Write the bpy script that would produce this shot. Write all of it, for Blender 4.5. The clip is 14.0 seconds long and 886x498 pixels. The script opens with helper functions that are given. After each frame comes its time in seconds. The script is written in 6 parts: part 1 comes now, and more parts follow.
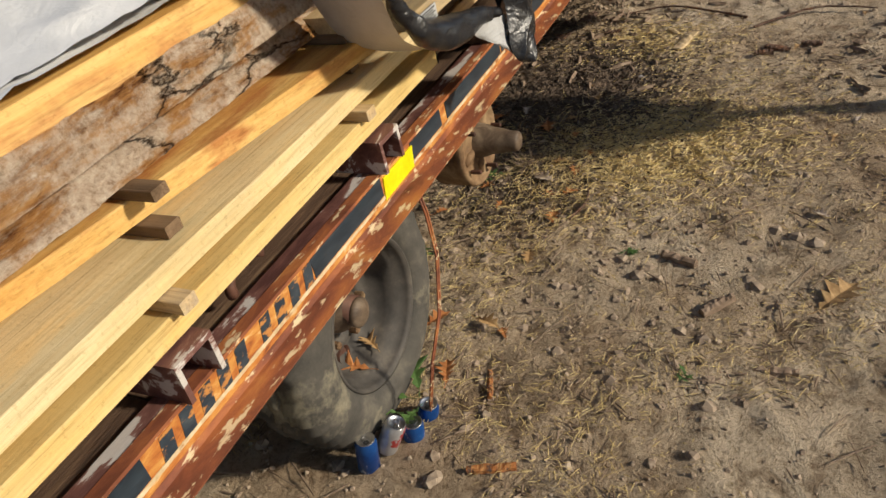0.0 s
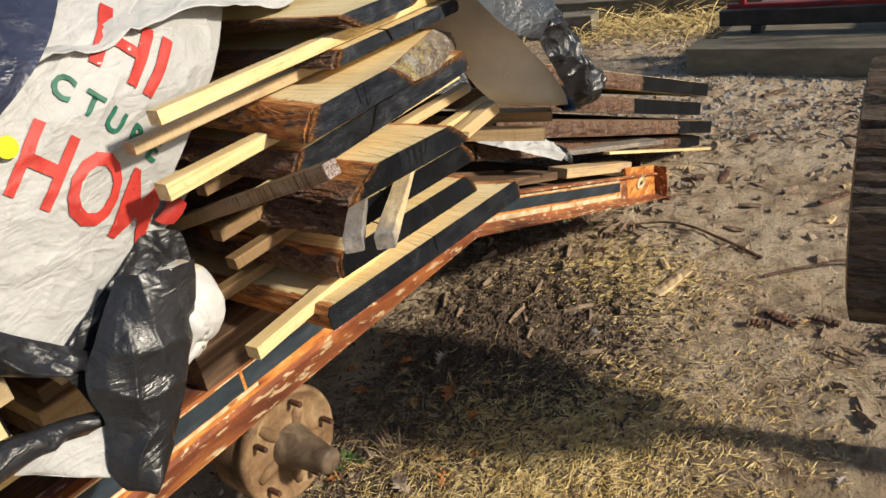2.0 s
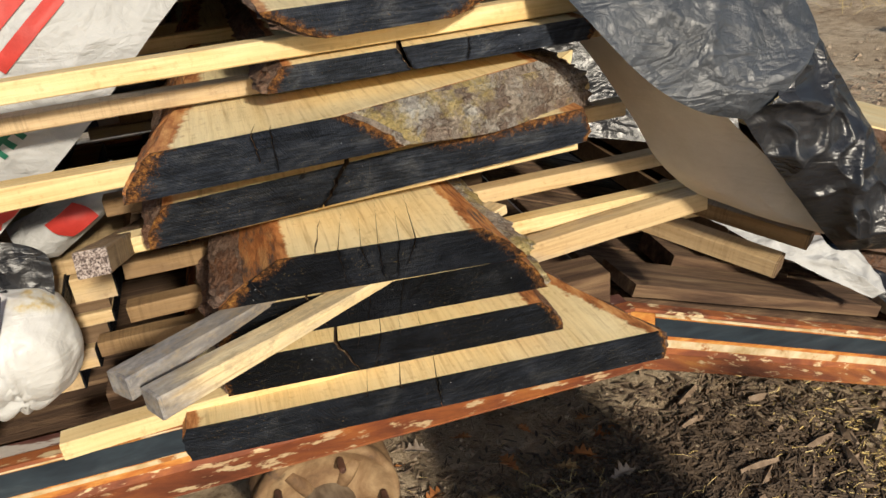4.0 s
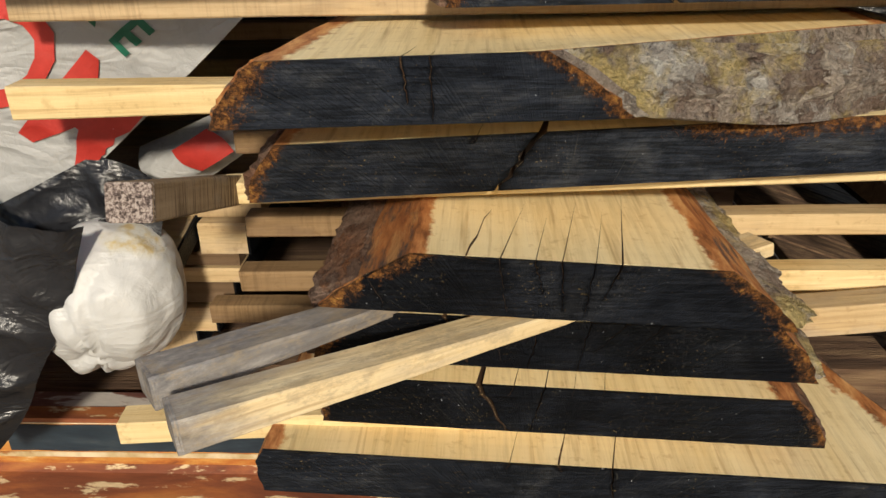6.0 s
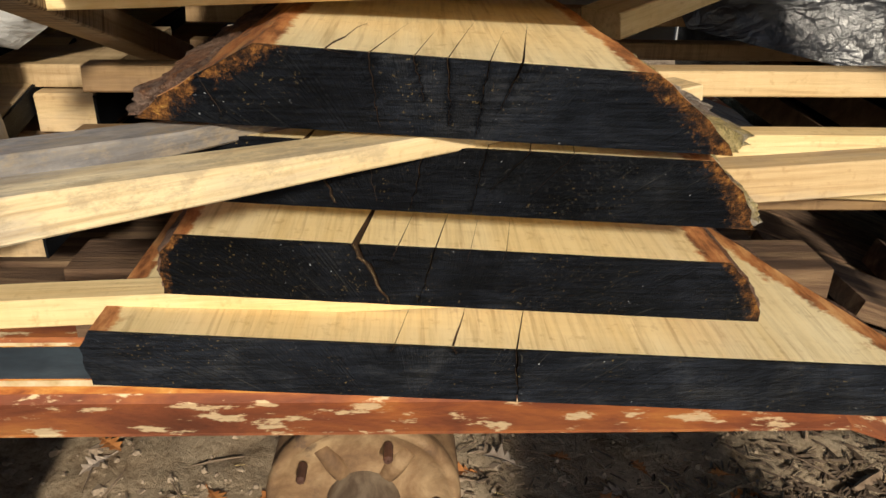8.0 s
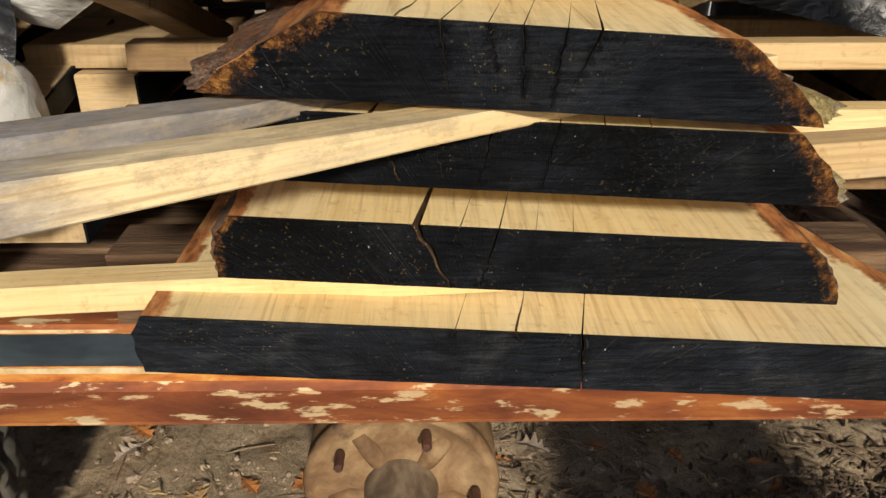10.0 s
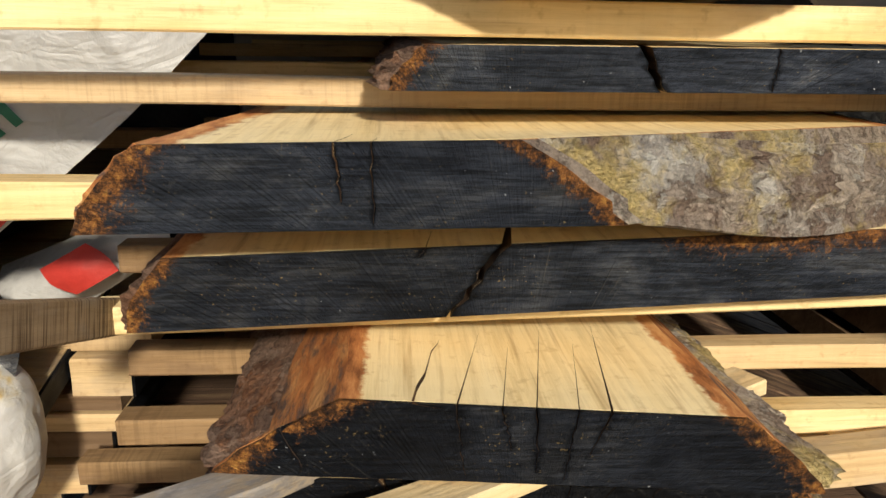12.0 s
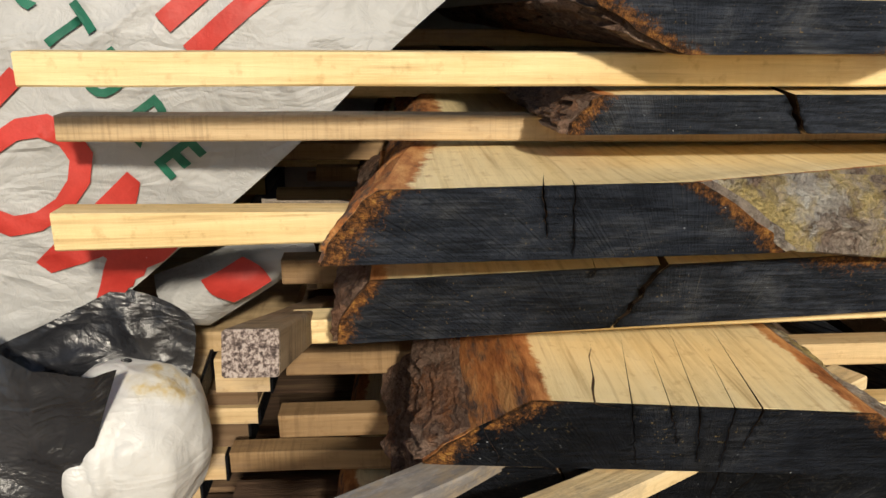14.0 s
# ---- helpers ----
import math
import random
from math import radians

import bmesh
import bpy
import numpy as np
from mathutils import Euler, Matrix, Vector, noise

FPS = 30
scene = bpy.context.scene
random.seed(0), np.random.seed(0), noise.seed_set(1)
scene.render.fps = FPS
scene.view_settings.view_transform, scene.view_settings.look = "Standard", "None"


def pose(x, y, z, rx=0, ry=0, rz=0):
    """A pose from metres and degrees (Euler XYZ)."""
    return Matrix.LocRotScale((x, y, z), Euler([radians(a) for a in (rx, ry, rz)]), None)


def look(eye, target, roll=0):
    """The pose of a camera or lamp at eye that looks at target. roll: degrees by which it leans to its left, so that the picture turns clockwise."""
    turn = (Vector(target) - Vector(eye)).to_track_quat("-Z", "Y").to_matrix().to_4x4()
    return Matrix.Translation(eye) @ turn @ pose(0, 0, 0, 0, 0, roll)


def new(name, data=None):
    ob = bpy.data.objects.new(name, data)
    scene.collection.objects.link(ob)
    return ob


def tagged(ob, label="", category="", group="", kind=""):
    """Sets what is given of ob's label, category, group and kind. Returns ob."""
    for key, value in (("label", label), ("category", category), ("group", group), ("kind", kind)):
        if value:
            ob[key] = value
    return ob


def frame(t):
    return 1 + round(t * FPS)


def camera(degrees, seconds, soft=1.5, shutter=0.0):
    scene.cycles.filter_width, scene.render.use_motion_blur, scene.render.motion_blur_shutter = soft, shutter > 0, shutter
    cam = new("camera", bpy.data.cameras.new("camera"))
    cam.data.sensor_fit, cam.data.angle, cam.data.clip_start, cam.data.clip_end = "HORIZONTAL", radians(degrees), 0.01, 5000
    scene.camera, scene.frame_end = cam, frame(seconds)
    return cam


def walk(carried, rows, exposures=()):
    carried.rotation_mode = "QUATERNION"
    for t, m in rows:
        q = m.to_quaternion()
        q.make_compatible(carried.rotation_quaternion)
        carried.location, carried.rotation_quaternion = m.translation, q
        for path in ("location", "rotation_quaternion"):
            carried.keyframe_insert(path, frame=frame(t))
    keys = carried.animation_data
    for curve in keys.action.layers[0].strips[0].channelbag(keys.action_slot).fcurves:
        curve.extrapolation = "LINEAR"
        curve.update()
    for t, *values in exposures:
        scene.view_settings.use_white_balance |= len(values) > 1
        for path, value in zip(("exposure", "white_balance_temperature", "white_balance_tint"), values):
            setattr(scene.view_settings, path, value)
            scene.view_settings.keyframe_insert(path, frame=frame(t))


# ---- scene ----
cam = camera(59.0, 14.0)
PATH = [
    (0, (-0.04, -0.985, 1.76), (1.383, -0.135, 0.642), -13.4),
    (0.5, (0.331, -1.156, 1.834), (1.835, -0.293, 0.838), -12.3),
    (1, (0.7, -1.353, 1.861), (2.179, -0.359, 0.953), -10.8),
    (1.5, (1.091, -1.383, 1.821), (2.482, -0.269, 0.914), -11.9),
    (2, (1.419, -1.413, 1.851), (2.777, -0.256, 0.947), -11.2),
    (2.5, (1.732, -1.528, 1.807), (2.814, -0.084, 0.945), -9.8),
    (3, (2.002, -1.513, 1.781), (2.923, 0.03, 0.904), -10.0),
    (3.5, (2.273, -1.375, 1.763), (3.164, 0.184, 0.882), -7.2),
    (4, (2.458, -1.266, 1.732), (2.912, 0.472, 0.852), -5.9),
    (4.2, (2.527, -1.257, 1.727), (2.762, 0.524, 0.847), -4.4),
    (6.3, (2.543, -0.929, 1.538), (2.428, 0.878, 0.69), -0.6),
    (6.5, (2.548, -0.919, 1.499), (2.431, 0.878, 0.63), 0.2),
    (7, (2.558, -0.879, 1.471), (2.433, 0.934, 0.636), -2.0),
    (7.5, (2.568, -0.89, 1.451), (2.603, 0.922, 0.604), 0.5),
    (7.7, (2.582, -0.89, 1.436), (2.669, 0.913, 0.574), 1.3),
    (9.8, (2.559, -0.885, 1.378), (2.598, 0.909, 0.497), 0.0),
    (10, (2.547, -0.867, 1.399), (2.585, 0.921, 0.503), 0.3),
    (10.5, (2.555, -0.874, 1.393), (2.513, 0.98, 0.644), 0.4),
    (11, (2.528, -0.852, 1.441), (2.572, 1.042, 0.8), 0.6),
    (11.5, (2.5, -0.833, 1.503), (2.616, 1.058, 0.862), 0.9),
    (12, (2.514, -0.826, 1.539), (2.642, 1.097, 1.004), 1.1),
    (12.5, (2.516, -0.831, 1.559), (2.649, 1.117, 1.123), 1.5),
    (13, (2.501, -0.849, 1.567), (2.633, 1.104, 1.157), 1.9),
    (13.5, (2.442, -0.876, 1.56), (2.496, 1.056, 1.05), 2.5),
    (14, (2.379, -0.89, 1.589), (2.5, 1.021, 1.011), 0.6),
]
walk(cam, [(t, look(eye, target, roll)) for t, eye, target, roll in PATH],
     ((0, -0.20), (0.5, -0.06), (1, 0.10), (2, 0.08), (3, -0.06), (4, -0.06), (6.5, -0.36), (7.2, -0.10), (10, -0.14), (11, -0.04), (12, 0.05), (12.6, -0.10), (13, -0.27), (13.5, -0.40), (14, -0.26)))

# ---- light ----
SUN_TO = Vector((0.16, -0.88, 0.43)).normalized()
world = bpy.data.worlds.new("sky")
scene.world = world
world.use_nodes = True
wn = world.node_tree.nodes
sky = wn.new("ShaderNodeTexSky")
sky.sky_type = "NISHITA"
sky.sun_disc = False
sky.sun_elevation = math.asin(SUN_TO.z)
sky.sun_rotation = math.atan2(SUN_TO.x, SUN_TO.y)
world.node_tree.links.new(sky.outputs[0], wn["Background"].inputs[0])
wn["Background"].inputs[1].default_value = 0.095
sun = new("sun", bpy.data.lights.new("sun", "SUN"))
sun.data.energy, sun.data.angle, sun.data.color = 5.0, radians(4.0), (1.0, 0.90, 0.73)
sun.matrix_world = look(SUN_TO * 30, (0, 0, 0))


# ---- materials ----
def nodes_of(name):
    m = bpy.data.materials.new(name)
    m.use_nodes = True
    nt = m.node_tree
    return m, nt, nt.nodes["Principled BSDF"]


def add(nt, kind, **sets):
    n = nt.nodes.new(kind)
    for k, v in sets.items():
        n.inputs[k].default_value = v
    return n


def ramp(nt, src, stops):
    r = nt.nodes.new("ShaderNodeValToRGB")
    el = r.color_ramp.elements
    while len(el) < len(stops):
        el.new(0.5)
    for e, (p, c) in zip(el, stops):
        e.position = p
        e.color = (*c, 1)
    nt.links.new(src, r.inputs[0])
    return r.outputs[0]


def coords(nt, scale, turn=(0, 0, 0), which="Object"):
    tc = nt.nodes.new("ShaderNodeTexCoord")
    mp = nt.nodes.new("ShaderNodeMapping")
    mp.inputs["Scale"].default_value = scale
    mp.inputs["Rotation"].default_value = turn
    info = nt.nodes.new("ShaderNodeObjectInfo")
    mul = nt.nodes.new("ShaderNodeVectorMath")
    mul.operation = "MULTIPLY_ADD"
    nt.links.new(info.outputs["Random"], mul.inputs[0])
    mul.inputs[1].default_value = (7.3, 4.1, 9.7)
    nt.links.new(tc.outputs[which], mul.inputs[2])
    nt.links.new(mul.outputs[0], mp.inputs[0])
    return mp.outputs[0]


def noise_of(nt, vec, scale, detail=4.0, rough=0.6, warp=0.0):
    n = add(nt, "ShaderNodeTexNoise", Scale=scale, Detail=detail, Roughness=rough, Distortion=warp)
    nt.links.new(vec, n.inputs["Vector"])
    return n.outputs["Fac"]


def mix(nt, fac, a, b, mode="MIX"):
    m = nt.nodes.new("ShaderNodeMix")
    m.data_type, m.blend_type = "RGBA", mode
    for k, v in ((0, fac), (6, a), (7, b)):
        if isinstance(v, (int, float)):
            m.inputs[k].default_value = v
        elif isinstance(v, tuple):
            m.inputs[k].default_value = (*v, 1)
        else:
            nt.links.new(v, m.inputs[k])
    return m.outputs[2]


def bump(nt, bs, height, strength=0.4, dist=0.003):
    b = add(nt, "ShaderNodeBump", Strength=strength, Distance=dist)
    nt.links.new(height, b.inputs["Height"])
    nt.links.new(b.outputs[0], bs.inputs["Normal"])


def shade(name, stops, scale=(1, 1, 1), size=8.0, detail=5.0, warp=0.0, rough=0.8, metal=0.0, spot=None, bumps=(0.4, 0.003, 60.0), spec=0.4):
    """Two-scale noise colour, an optional second colour in spots, and fine relief."""
    m, nt, bs = nodes_of(name)
    v = coords(nt, scale)
    col = ramp(nt, noise_of(nt, v, size, detail, 0.62, warp), stops)
    if spot:
        colour, low, high, spot_size = spot
        f = ramp(nt, noise_of(nt, v, spot_size, 6.0, 0.65), [(low, (0, 0, 0)), (high, (1, 1, 1))])
        col = mix(nt, f, col, colour)
    fine = noise_of(nt, v, bumps[2], 5.0, 0.7)
    col = mix(nt, 0.35, col, ramp(nt, fine, [(0.3, (0.55, 0.55, 0.55)), (0.7, (1, 1, 1))]), "MULTIPLY")
    nt.links.new(col, bs.inputs["Base Color"])
    bs.inputs["Roughness"].default_value = rough
    bs.inputs["Metallic"].default_value = metal
    bs.inputs["Specular IOR Level"].default_value = spec
    bump(nt, bs, fine, bumps[0], bumps[1])
    return m


def wood(name, axis, light, dark, stain=None, rough=0.65, wane=False, worn=0.0, sawn=0.0):
    """Sawn timber: grain along the axis, saw marks across it, stains."""
    m, nt, bs = nodes_of(name)
    long_, wide = 0.7, 16.0
    sc = {"x": (long_, wide, wide), "y": (wide, long_, wide)}[axis]
    v = coords(nt, sc)
    plain = coords(nt, (1, 1, 1))
    grain = noise_of(nt, v, 1.6, 6.0, 0.6, 0.6)
    col = ramp(nt, grain, [(0.3, dark), (0.5, tuple((a + b) / 2 for a, b in zip(light, dark))), (0.68, light)])
    big = noise_of(nt, plain, 3.5, 3.0, 0.5)
    col = mix(nt, 0.55, col, ramp(nt, big, [(0.3, (0.76, 0.68, 0.52)), (0.6, (1, 1, 1))]), "MULTIPLY")
    if stain:
        f = ramp(nt, noise_of(nt, coords(nt, tuple(0.35 * c if c > 1 else 1.5 for c in sc)), 2.2, 5.0, 0.65), [(0.5, (0, 0, 0)), (0.64, (1, 1, 1))])
        col = mix(nt, f, col, stain)
    saw_sc = {"x": (130.0, 3.0, 3.0), "y": (3.0, 130.0, 3.0)}[axis]
    saw = noise_of(nt, coords(nt, saw_sc), 1.0, 2.0, 0.5, 0.3)
    fine = noise_of(nt, v, 9.0, 6.0, 0.7)
    col = mix(nt, 0.36, col, ramp(nt, fine, [(0.34, (0.52, 0.45, 0.33)), (0.54, (1, 1, 1))]), "MULTIPLY")
    col = mix(nt, 0.05, col, ramp(nt, saw, [(0.38, (0.5, 0.42, 0.34)), (0.56, (1, 1, 1))]), "MULTIPLY")
    pore = noise_of(nt, coords(nt, tuple(5.0 if c < 1 else 9 * c for c in sc)), 1.0, 3.0, 0.6)
    col = mix(nt, 0.42, col, ramp(nt, pore, [(0.30, (0.45, 0.34, 0.24)), (0.42, (1, 1, 1))]), "MULTIPLY")
    fleck = noise_of(nt, plain, 85.0, 3.0, 0.6)
    col = mix(nt, 0.35, col, ramp(nt, fleck, [(0.30, (0.55, 0.45, 0.34)), (0.42, (1, 1, 1))]), "MULTIPLY")
    if worn:
        place = nt.nodes.new("ShaderNodeTexCoord")
        ax = nt.nodes.new("ShaderNodeSeparateXYZ")
        nt.links.new(place.outputs["Object"], ax.inputs[0])
        run = nt.nodes.new("ShaderNodeMath")
        run.operation = "MULTIPLY_ADD"
        nt.links.new(ax.outputs[0], run.inputs[0])
        run.inputs[1].default_value = -0.5 / worn
        nt.links.new(noise_of(nt, coords(nt, (7, 40, 40)), 1.0, 6.0, 0.7), run.inputs[2])
        f = ramp(nt, run.outputs[0], [(0.16, (0, 0, 0)), (0.40, (1, 1, 1))])
        grey = ramp(nt, noise_of(nt, coords(nt, (30, 60, 60)), 1.0, 6.0, 0.75), [(0.34, (0.10, 0.10, 0.11)), (0.52, (0.26, 0.25, 0.25)), (0.68, (0.46, 0.43, 0.40))])
        col = mix(nt, mix(nt, 0.85, (0, 0, 0), f), col, grey)
        mud = ramp(nt, noise_of(nt, coords(nt, (26, 45, 45)), 1.0, 7.0, 0.8), [(0.50, (0, 0, 0)), (0.60, (1, 1, 1))])
        col = mix(nt, mix(nt, 0.55, (0, 0, 0), mud), col, (0.36, 0.28, 0.18))
    if sawn:
        cuts = noise_of(nt, coords(nt, (260, 8, 8), (0, 0.25, 0.2)), 1.0, 3.0, 0.7, 0.2)
        cuts = mix(nt, ramp(nt, noise_of(nt, plain, 9.0, 4.0, 0.6), [(0.42, (0, 0, 0)), (0.58, (1, 1, 1))]), (1, 1, 1), ramp(nt, cuts, [(0.40, (0.22, 0.17, 0.13)), (0.52, (1, 1, 1))]))
        col = mix(nt, sawn, col, cuts, "MULTIPLY")
    if wane:
        at = nt.nodes.new("ShaderNodeAttribute")
        at.attribute_name = "wane"
        edge = nt.nodes.new("ShaderNodeMath")
        edge.operation = "MULTIPLY_ADD"
        nt.links.new(noise_of(nt, plain, 42.0, 6.0, 0.72), edge.inputs[0])
        edge.inputs[1].default_value = 0.9
        nt.links.new(at.outputs["Fac"], edge.inputs[2])
        f = ramp(nt, edge.outputs[0], [(0.66, (0, 0, 0)), (0.80, (1, 1, 1))])
        tone = ramp(nt, noise_of(nt, coords(nt, (60, 14, 60)), 1.0, 6.0, 0.7), [(0.34, (0.14, 0.05, 0.02)), (0.48, (0.42, 0.17, 0.06)), (0.62, (0.62, 0.33, 0.13)), (0.74, (0.72, 0.48, 0.24))])
        col = mix(nt, f, col, tone)
    nt.links.new(col, bs.inputs["Base Color"])
    bs.inputs["Roughness"].default_value = rough
    bs.inputs["Specular IOR Level"].default_value = 0.3
    h = nt.nodes.new("ShaderNodeMath")
    h.operation = "MULTIPLY_ADD"
    nt.links.new(saw, h.inputs[0])
    h.inputs[1].default_value = 0.22
    nt.links.new(fine, h.inputs[2])
    bump(nt, bs, h.outputs[0], 0.45, 0.0025)
    return m


FRESH_Y = wood("fresh_slab_wood", "y", (0.90, 0.78, 0.50), (0.82, 0.66, 0.36), wane=True)
FRESH_X = wood("fresh_board_wood", "x", (0.78, 0.61, 0.28), (0.64, 0.45, 0.17), (0.74, 0.50, 0.18))
PALE_X = wood("pale_board_wood", "x", (0.80, 0.69, 0.43), (0.70, 0.54, 0.28), (0.78, 0.58, 0.28))
ORANGE_X = wood("orange_board_wood", "x", (0.76, 0.51, 0.19), (0.62, 0.34, 0.09), (0.46, 0.20, 0.06))
TAN_X = wood("grey_tan_board_wood", "x", (0.56, 0.43, 0.25), (0.40, 0.29, 0.15), (0.30, 0.24, 0.16))
STICK_X = wood("stick_wood", "x", (0.88, 0.72, 0.42), (0.74, 0.54, 0.26), (0.66, 0.46, 0.20))
STICK_TAN = wood("tan_stick_wood", "x", (0.72, 0.56, 0.33), (0.52, 0.36, 0.19), (0.40, 0.31, 0.22))
STICK_GREY = wood("weathered_stick_wood", "x", (0.30, 0.28, 0.27), (0.13, 0.125, 0.13), (0.44, 0.37, 0.27), worn=0.25)
STICK_PALE = wood("cream_stick_wood", "x", (0.88, 0.75, 0.50), (0.68, 0.50, 0.26), (0.50, 0.42, 0.31), worn=0.12)
STICK_SAWN = wood("brown_saw_marked_wood", "x", (0.46, 0.34, 0.21), (0.26, 0.18, 0.11), (0.34, 0.30, 0.25), sawn=0.85)
STICK_BROWN = wood("brown_stick_wood", "x", (0.60, 0.45, 0.27), (0.40, 0.28, 0.15), (0.34, 0.26, 0.17), sawn=0.22)
# darker copy of the brown stick wood, shade of the recess coloured in
STICK_SHADE_BROWN = wood("dim_brown_stick_wood", "x", (0.38, 0.25, 0.13), (0.22, 0.14, 0.07), (0.16, 0.10, 0.06), sawn=0.3)
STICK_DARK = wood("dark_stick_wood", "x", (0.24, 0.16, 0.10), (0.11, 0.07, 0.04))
WANE = shade("inner_bark_wane", [(0.3, (0.20, 0.06, 0.02)), (0.5, (0.48, 0.18, 0.05)), (0.7, (0.62, 0.34, 0.13))], (6, 1.2, 6), 9.0, 6.0, 0.8, 0.85, spot=((0.12, 0.07, 0.05), 0.5, 0.62, 14.0), bumps=(0.8, 0.006, 40.0))


def bark_of(name, tones, scale, size, moss=None, crack=0.045, relief=0.012):
    """Flaky plates of several tones with dark fissures between them, at two sizes."""
    m, nt, bs = nodes_of(name)
    v = coords(nt, scale)
    warp = nt.nodes.new("ShaderNodeVectorMath")
    warp.operation = "MULTIPLY_ADD"
    wob = add(nt, "ShaderNodeTexNoise", Scale=size * 0.9, Detail=5.0, Roughness=0.65)
    nt.links.new(v, wob.inputs["Vector"])
    nt.links.new(wob.outputs["Color"], warp.inputs[0])
    warp.inputs[1].default_value = (2.0 / size,) * 3
    nt.links.new(v, warp.inputs[2])
    col, heights = None, []
    for k, s in ((0, size), (1, size * 3.1)):
        cell = add(nt, "ShaderNodeTexVoronoi", Scale=s)
        nt.links.new(warp.outputs[0], cell.inputs["Vector"])
        edge = add(nt, "ShaderNodeTexVoronoi", Scale=s)
        edge.feature = "DISTANCE_TO_EDGE"
        nt.links.new(warp.outputs[0], edge.inputs["Vector"])
        sep = nt.nodes.new("ShaderNodeSeparateColor")
        nt.links.new(cell.outputs["Color"], sep.inputs[0])
        tone = ramp(nt, sep.outputs[0], [(q / (len(tones) - 1), c) for q, c in enumerate(tones)])
        gap = ramp(nt, edge.outputs["Distance"], [(0.0, (0.12, 0.10, 0.09)), (crack * (1 + k), (1, 1, 1))])
        tone = mix(nt, 0.9 if k == 0 else 0.55, tone, gap, "MULTIPLY")
        col = tone if col is None else mix(nt, 0.5, col, tone)
        heights.append(edge.outputs["Distance"])
    fine = noise_of(nt, v, size * 6, 6.0, 0.72)
    col = mix(nt, 0.6, col, ramp(nt, fine, [(0.32, (0.35, 0.32, 0.3)), (0.58, (1, 1, 1))]), "MULTIPLY")
    if moss:
        f = ramp(nt, noise_of(nt, v, size * 0.35, 6.0, 0.7), [(0.48, (0, 0, 0)), (0.58, (1, 1, 1))])
        col = mix(nt, mix(nt, 0.75, (0, 0, 0), f), col, mix(nt, 0.6, moss, ramp(nt, fine, [(0.3, (0.3, 0.3, 0.3)), (0.6, (1, 1, 1))]), "MULTIPLY"))
    nt.links.new(col, bs.inputs["Base Color"])
    bs.inputs["Roughness"].default_value = 0.95
    bs.inputs["Specular IOR Level"].default_value = 0.2
    h = nt.nodes.new("ShaderNodeMath")
    h.operation = "MULTIPLY_ADD"
    nt.links.new(heights[0], h.inputs[0])
    h.inputs[1].default_value = 1.4
    nt.links.new(fine, h.inputs[2])
    bump(nt, bs, h.outputs[0], 1.0, relief)
    return m


BARK = bark_of("plated_bark", ((0.10, 0.06, 0.045), (0.24, 0.15, 0.11), (0.36, 0.25, 0.19), (0.30, 0.13, 0.06)), (1, 0.45, 1), 34.0)
BARK_PALE = bark_of("pale_flaky_bark", ((0.26, 0.17, 0.13), (0.60, 0.48, 0.39), (0.84, 0.74, 0.62), (0.40, 0.29, 0.23), (0.99, 0.96, 0.88)), (1.0, 0.7, 1.0), 30.0, (0.90, 0.70, 0.26), 0.08, 0.022)


def inner_bark():
    """Pale papery bark worn through to orange-brown, with a few long dark cracks."""
    m, nt, bs = nodes_of("worn_slab_edge_bark")
    v = coords(nt, (0.35, 1, 1))
    plain = coords(nt, (1, 1, 1))
    fine = noise_of(nt, plain, 60.0, 7.0, 0.72)
    pale = ramp(nt, fine, [(0.32, (0.36, 0.24, 0.16)), (0.46, (0.66, 0.53, 0.40)), (0.64, (0.82, 0.73, 0.61))])
    warm = ramp(nt, noise_of(nt, coords(nt, (8, 60, 60)), 1.0, 6.0, 0.7), [(0.34, (0.15, 0.055, 0.02)), (0.5, (0.48, 0.24, 0.08)), (0.68, (0.70, 0.42, 0.18))])
    where = ramp(nt, noise_of(nt, v, 11.0, 6.0, 0.66, 0.3), [(0.46, (0, 0, 0)), (0.60, (1, 1, 1))])
    where = mix(nt, 0.5, where, ramp(nt, noise_of(nt, plain, 40.0, 7.0, 0.75), [(0.44, (0, 0, 0)), (0.60, (1, 1, 1))]), "OVERLAY")
    col = mix(nt, where, pale, warm)
    edge = add(nt, "ShaderNodeTexVoronoi", Scale=7.0)
    edge.feature = "DISTANCE_TO_EDGE"
    warp = nt.nodes.new("ShaderNodeVectorMath")
    warp.operation = "MULTIPLY_ADD"
    wob = add(nt, "ShaderNodeTexNoise", Scale=14.0, Detail=6.0, Roughness=0.7)
    nt.links.new(v, wob.inputs["Vector"])
    nt.links.new(wob.outputs["Color"], warp.inputs[0])
    warp.inputs[1].default_value = (0.09, 0.09, 0.09)
    nt.links.new(v, warp.inputs[2])
    nt.links.new(warp.outputs[0], edge.inputs["Vector"])
    gap = ramp(nt, edge.outputs["Distance"], [(0.0, (0.06, 0.035, 0.02)), (0.035, (1, 1, 1))])
    gate = ramp(nt, noise_of(nt, v, 6.0, 3.0, 0.6), [(0.46, (0, 0, 0)), (0.56, (1, 1, 1))])
    col = mix(nt, gate, col, mix(nt, 1.0, col, gap, "MULTIPLY"))
    nt.links.new(col, bs.inputs["Base Color"])
    bs.inputs["Roughness"].default_value = 0.9
    bs.inputs["Specular IOR Level"].default_value = 0.2
    h = nt.nodes.new("ShaderNodeMath")
    h.operation = "MULTIPLY_ADD"
    nt.links.new(gap, h.inputs[0])
    h.inputs[1].default_value = 0.8
    nt.links.new(fine, h.inputs[2])
    bump(nt, bs, h.outputs[0], 0.9, 0.008)
    return m


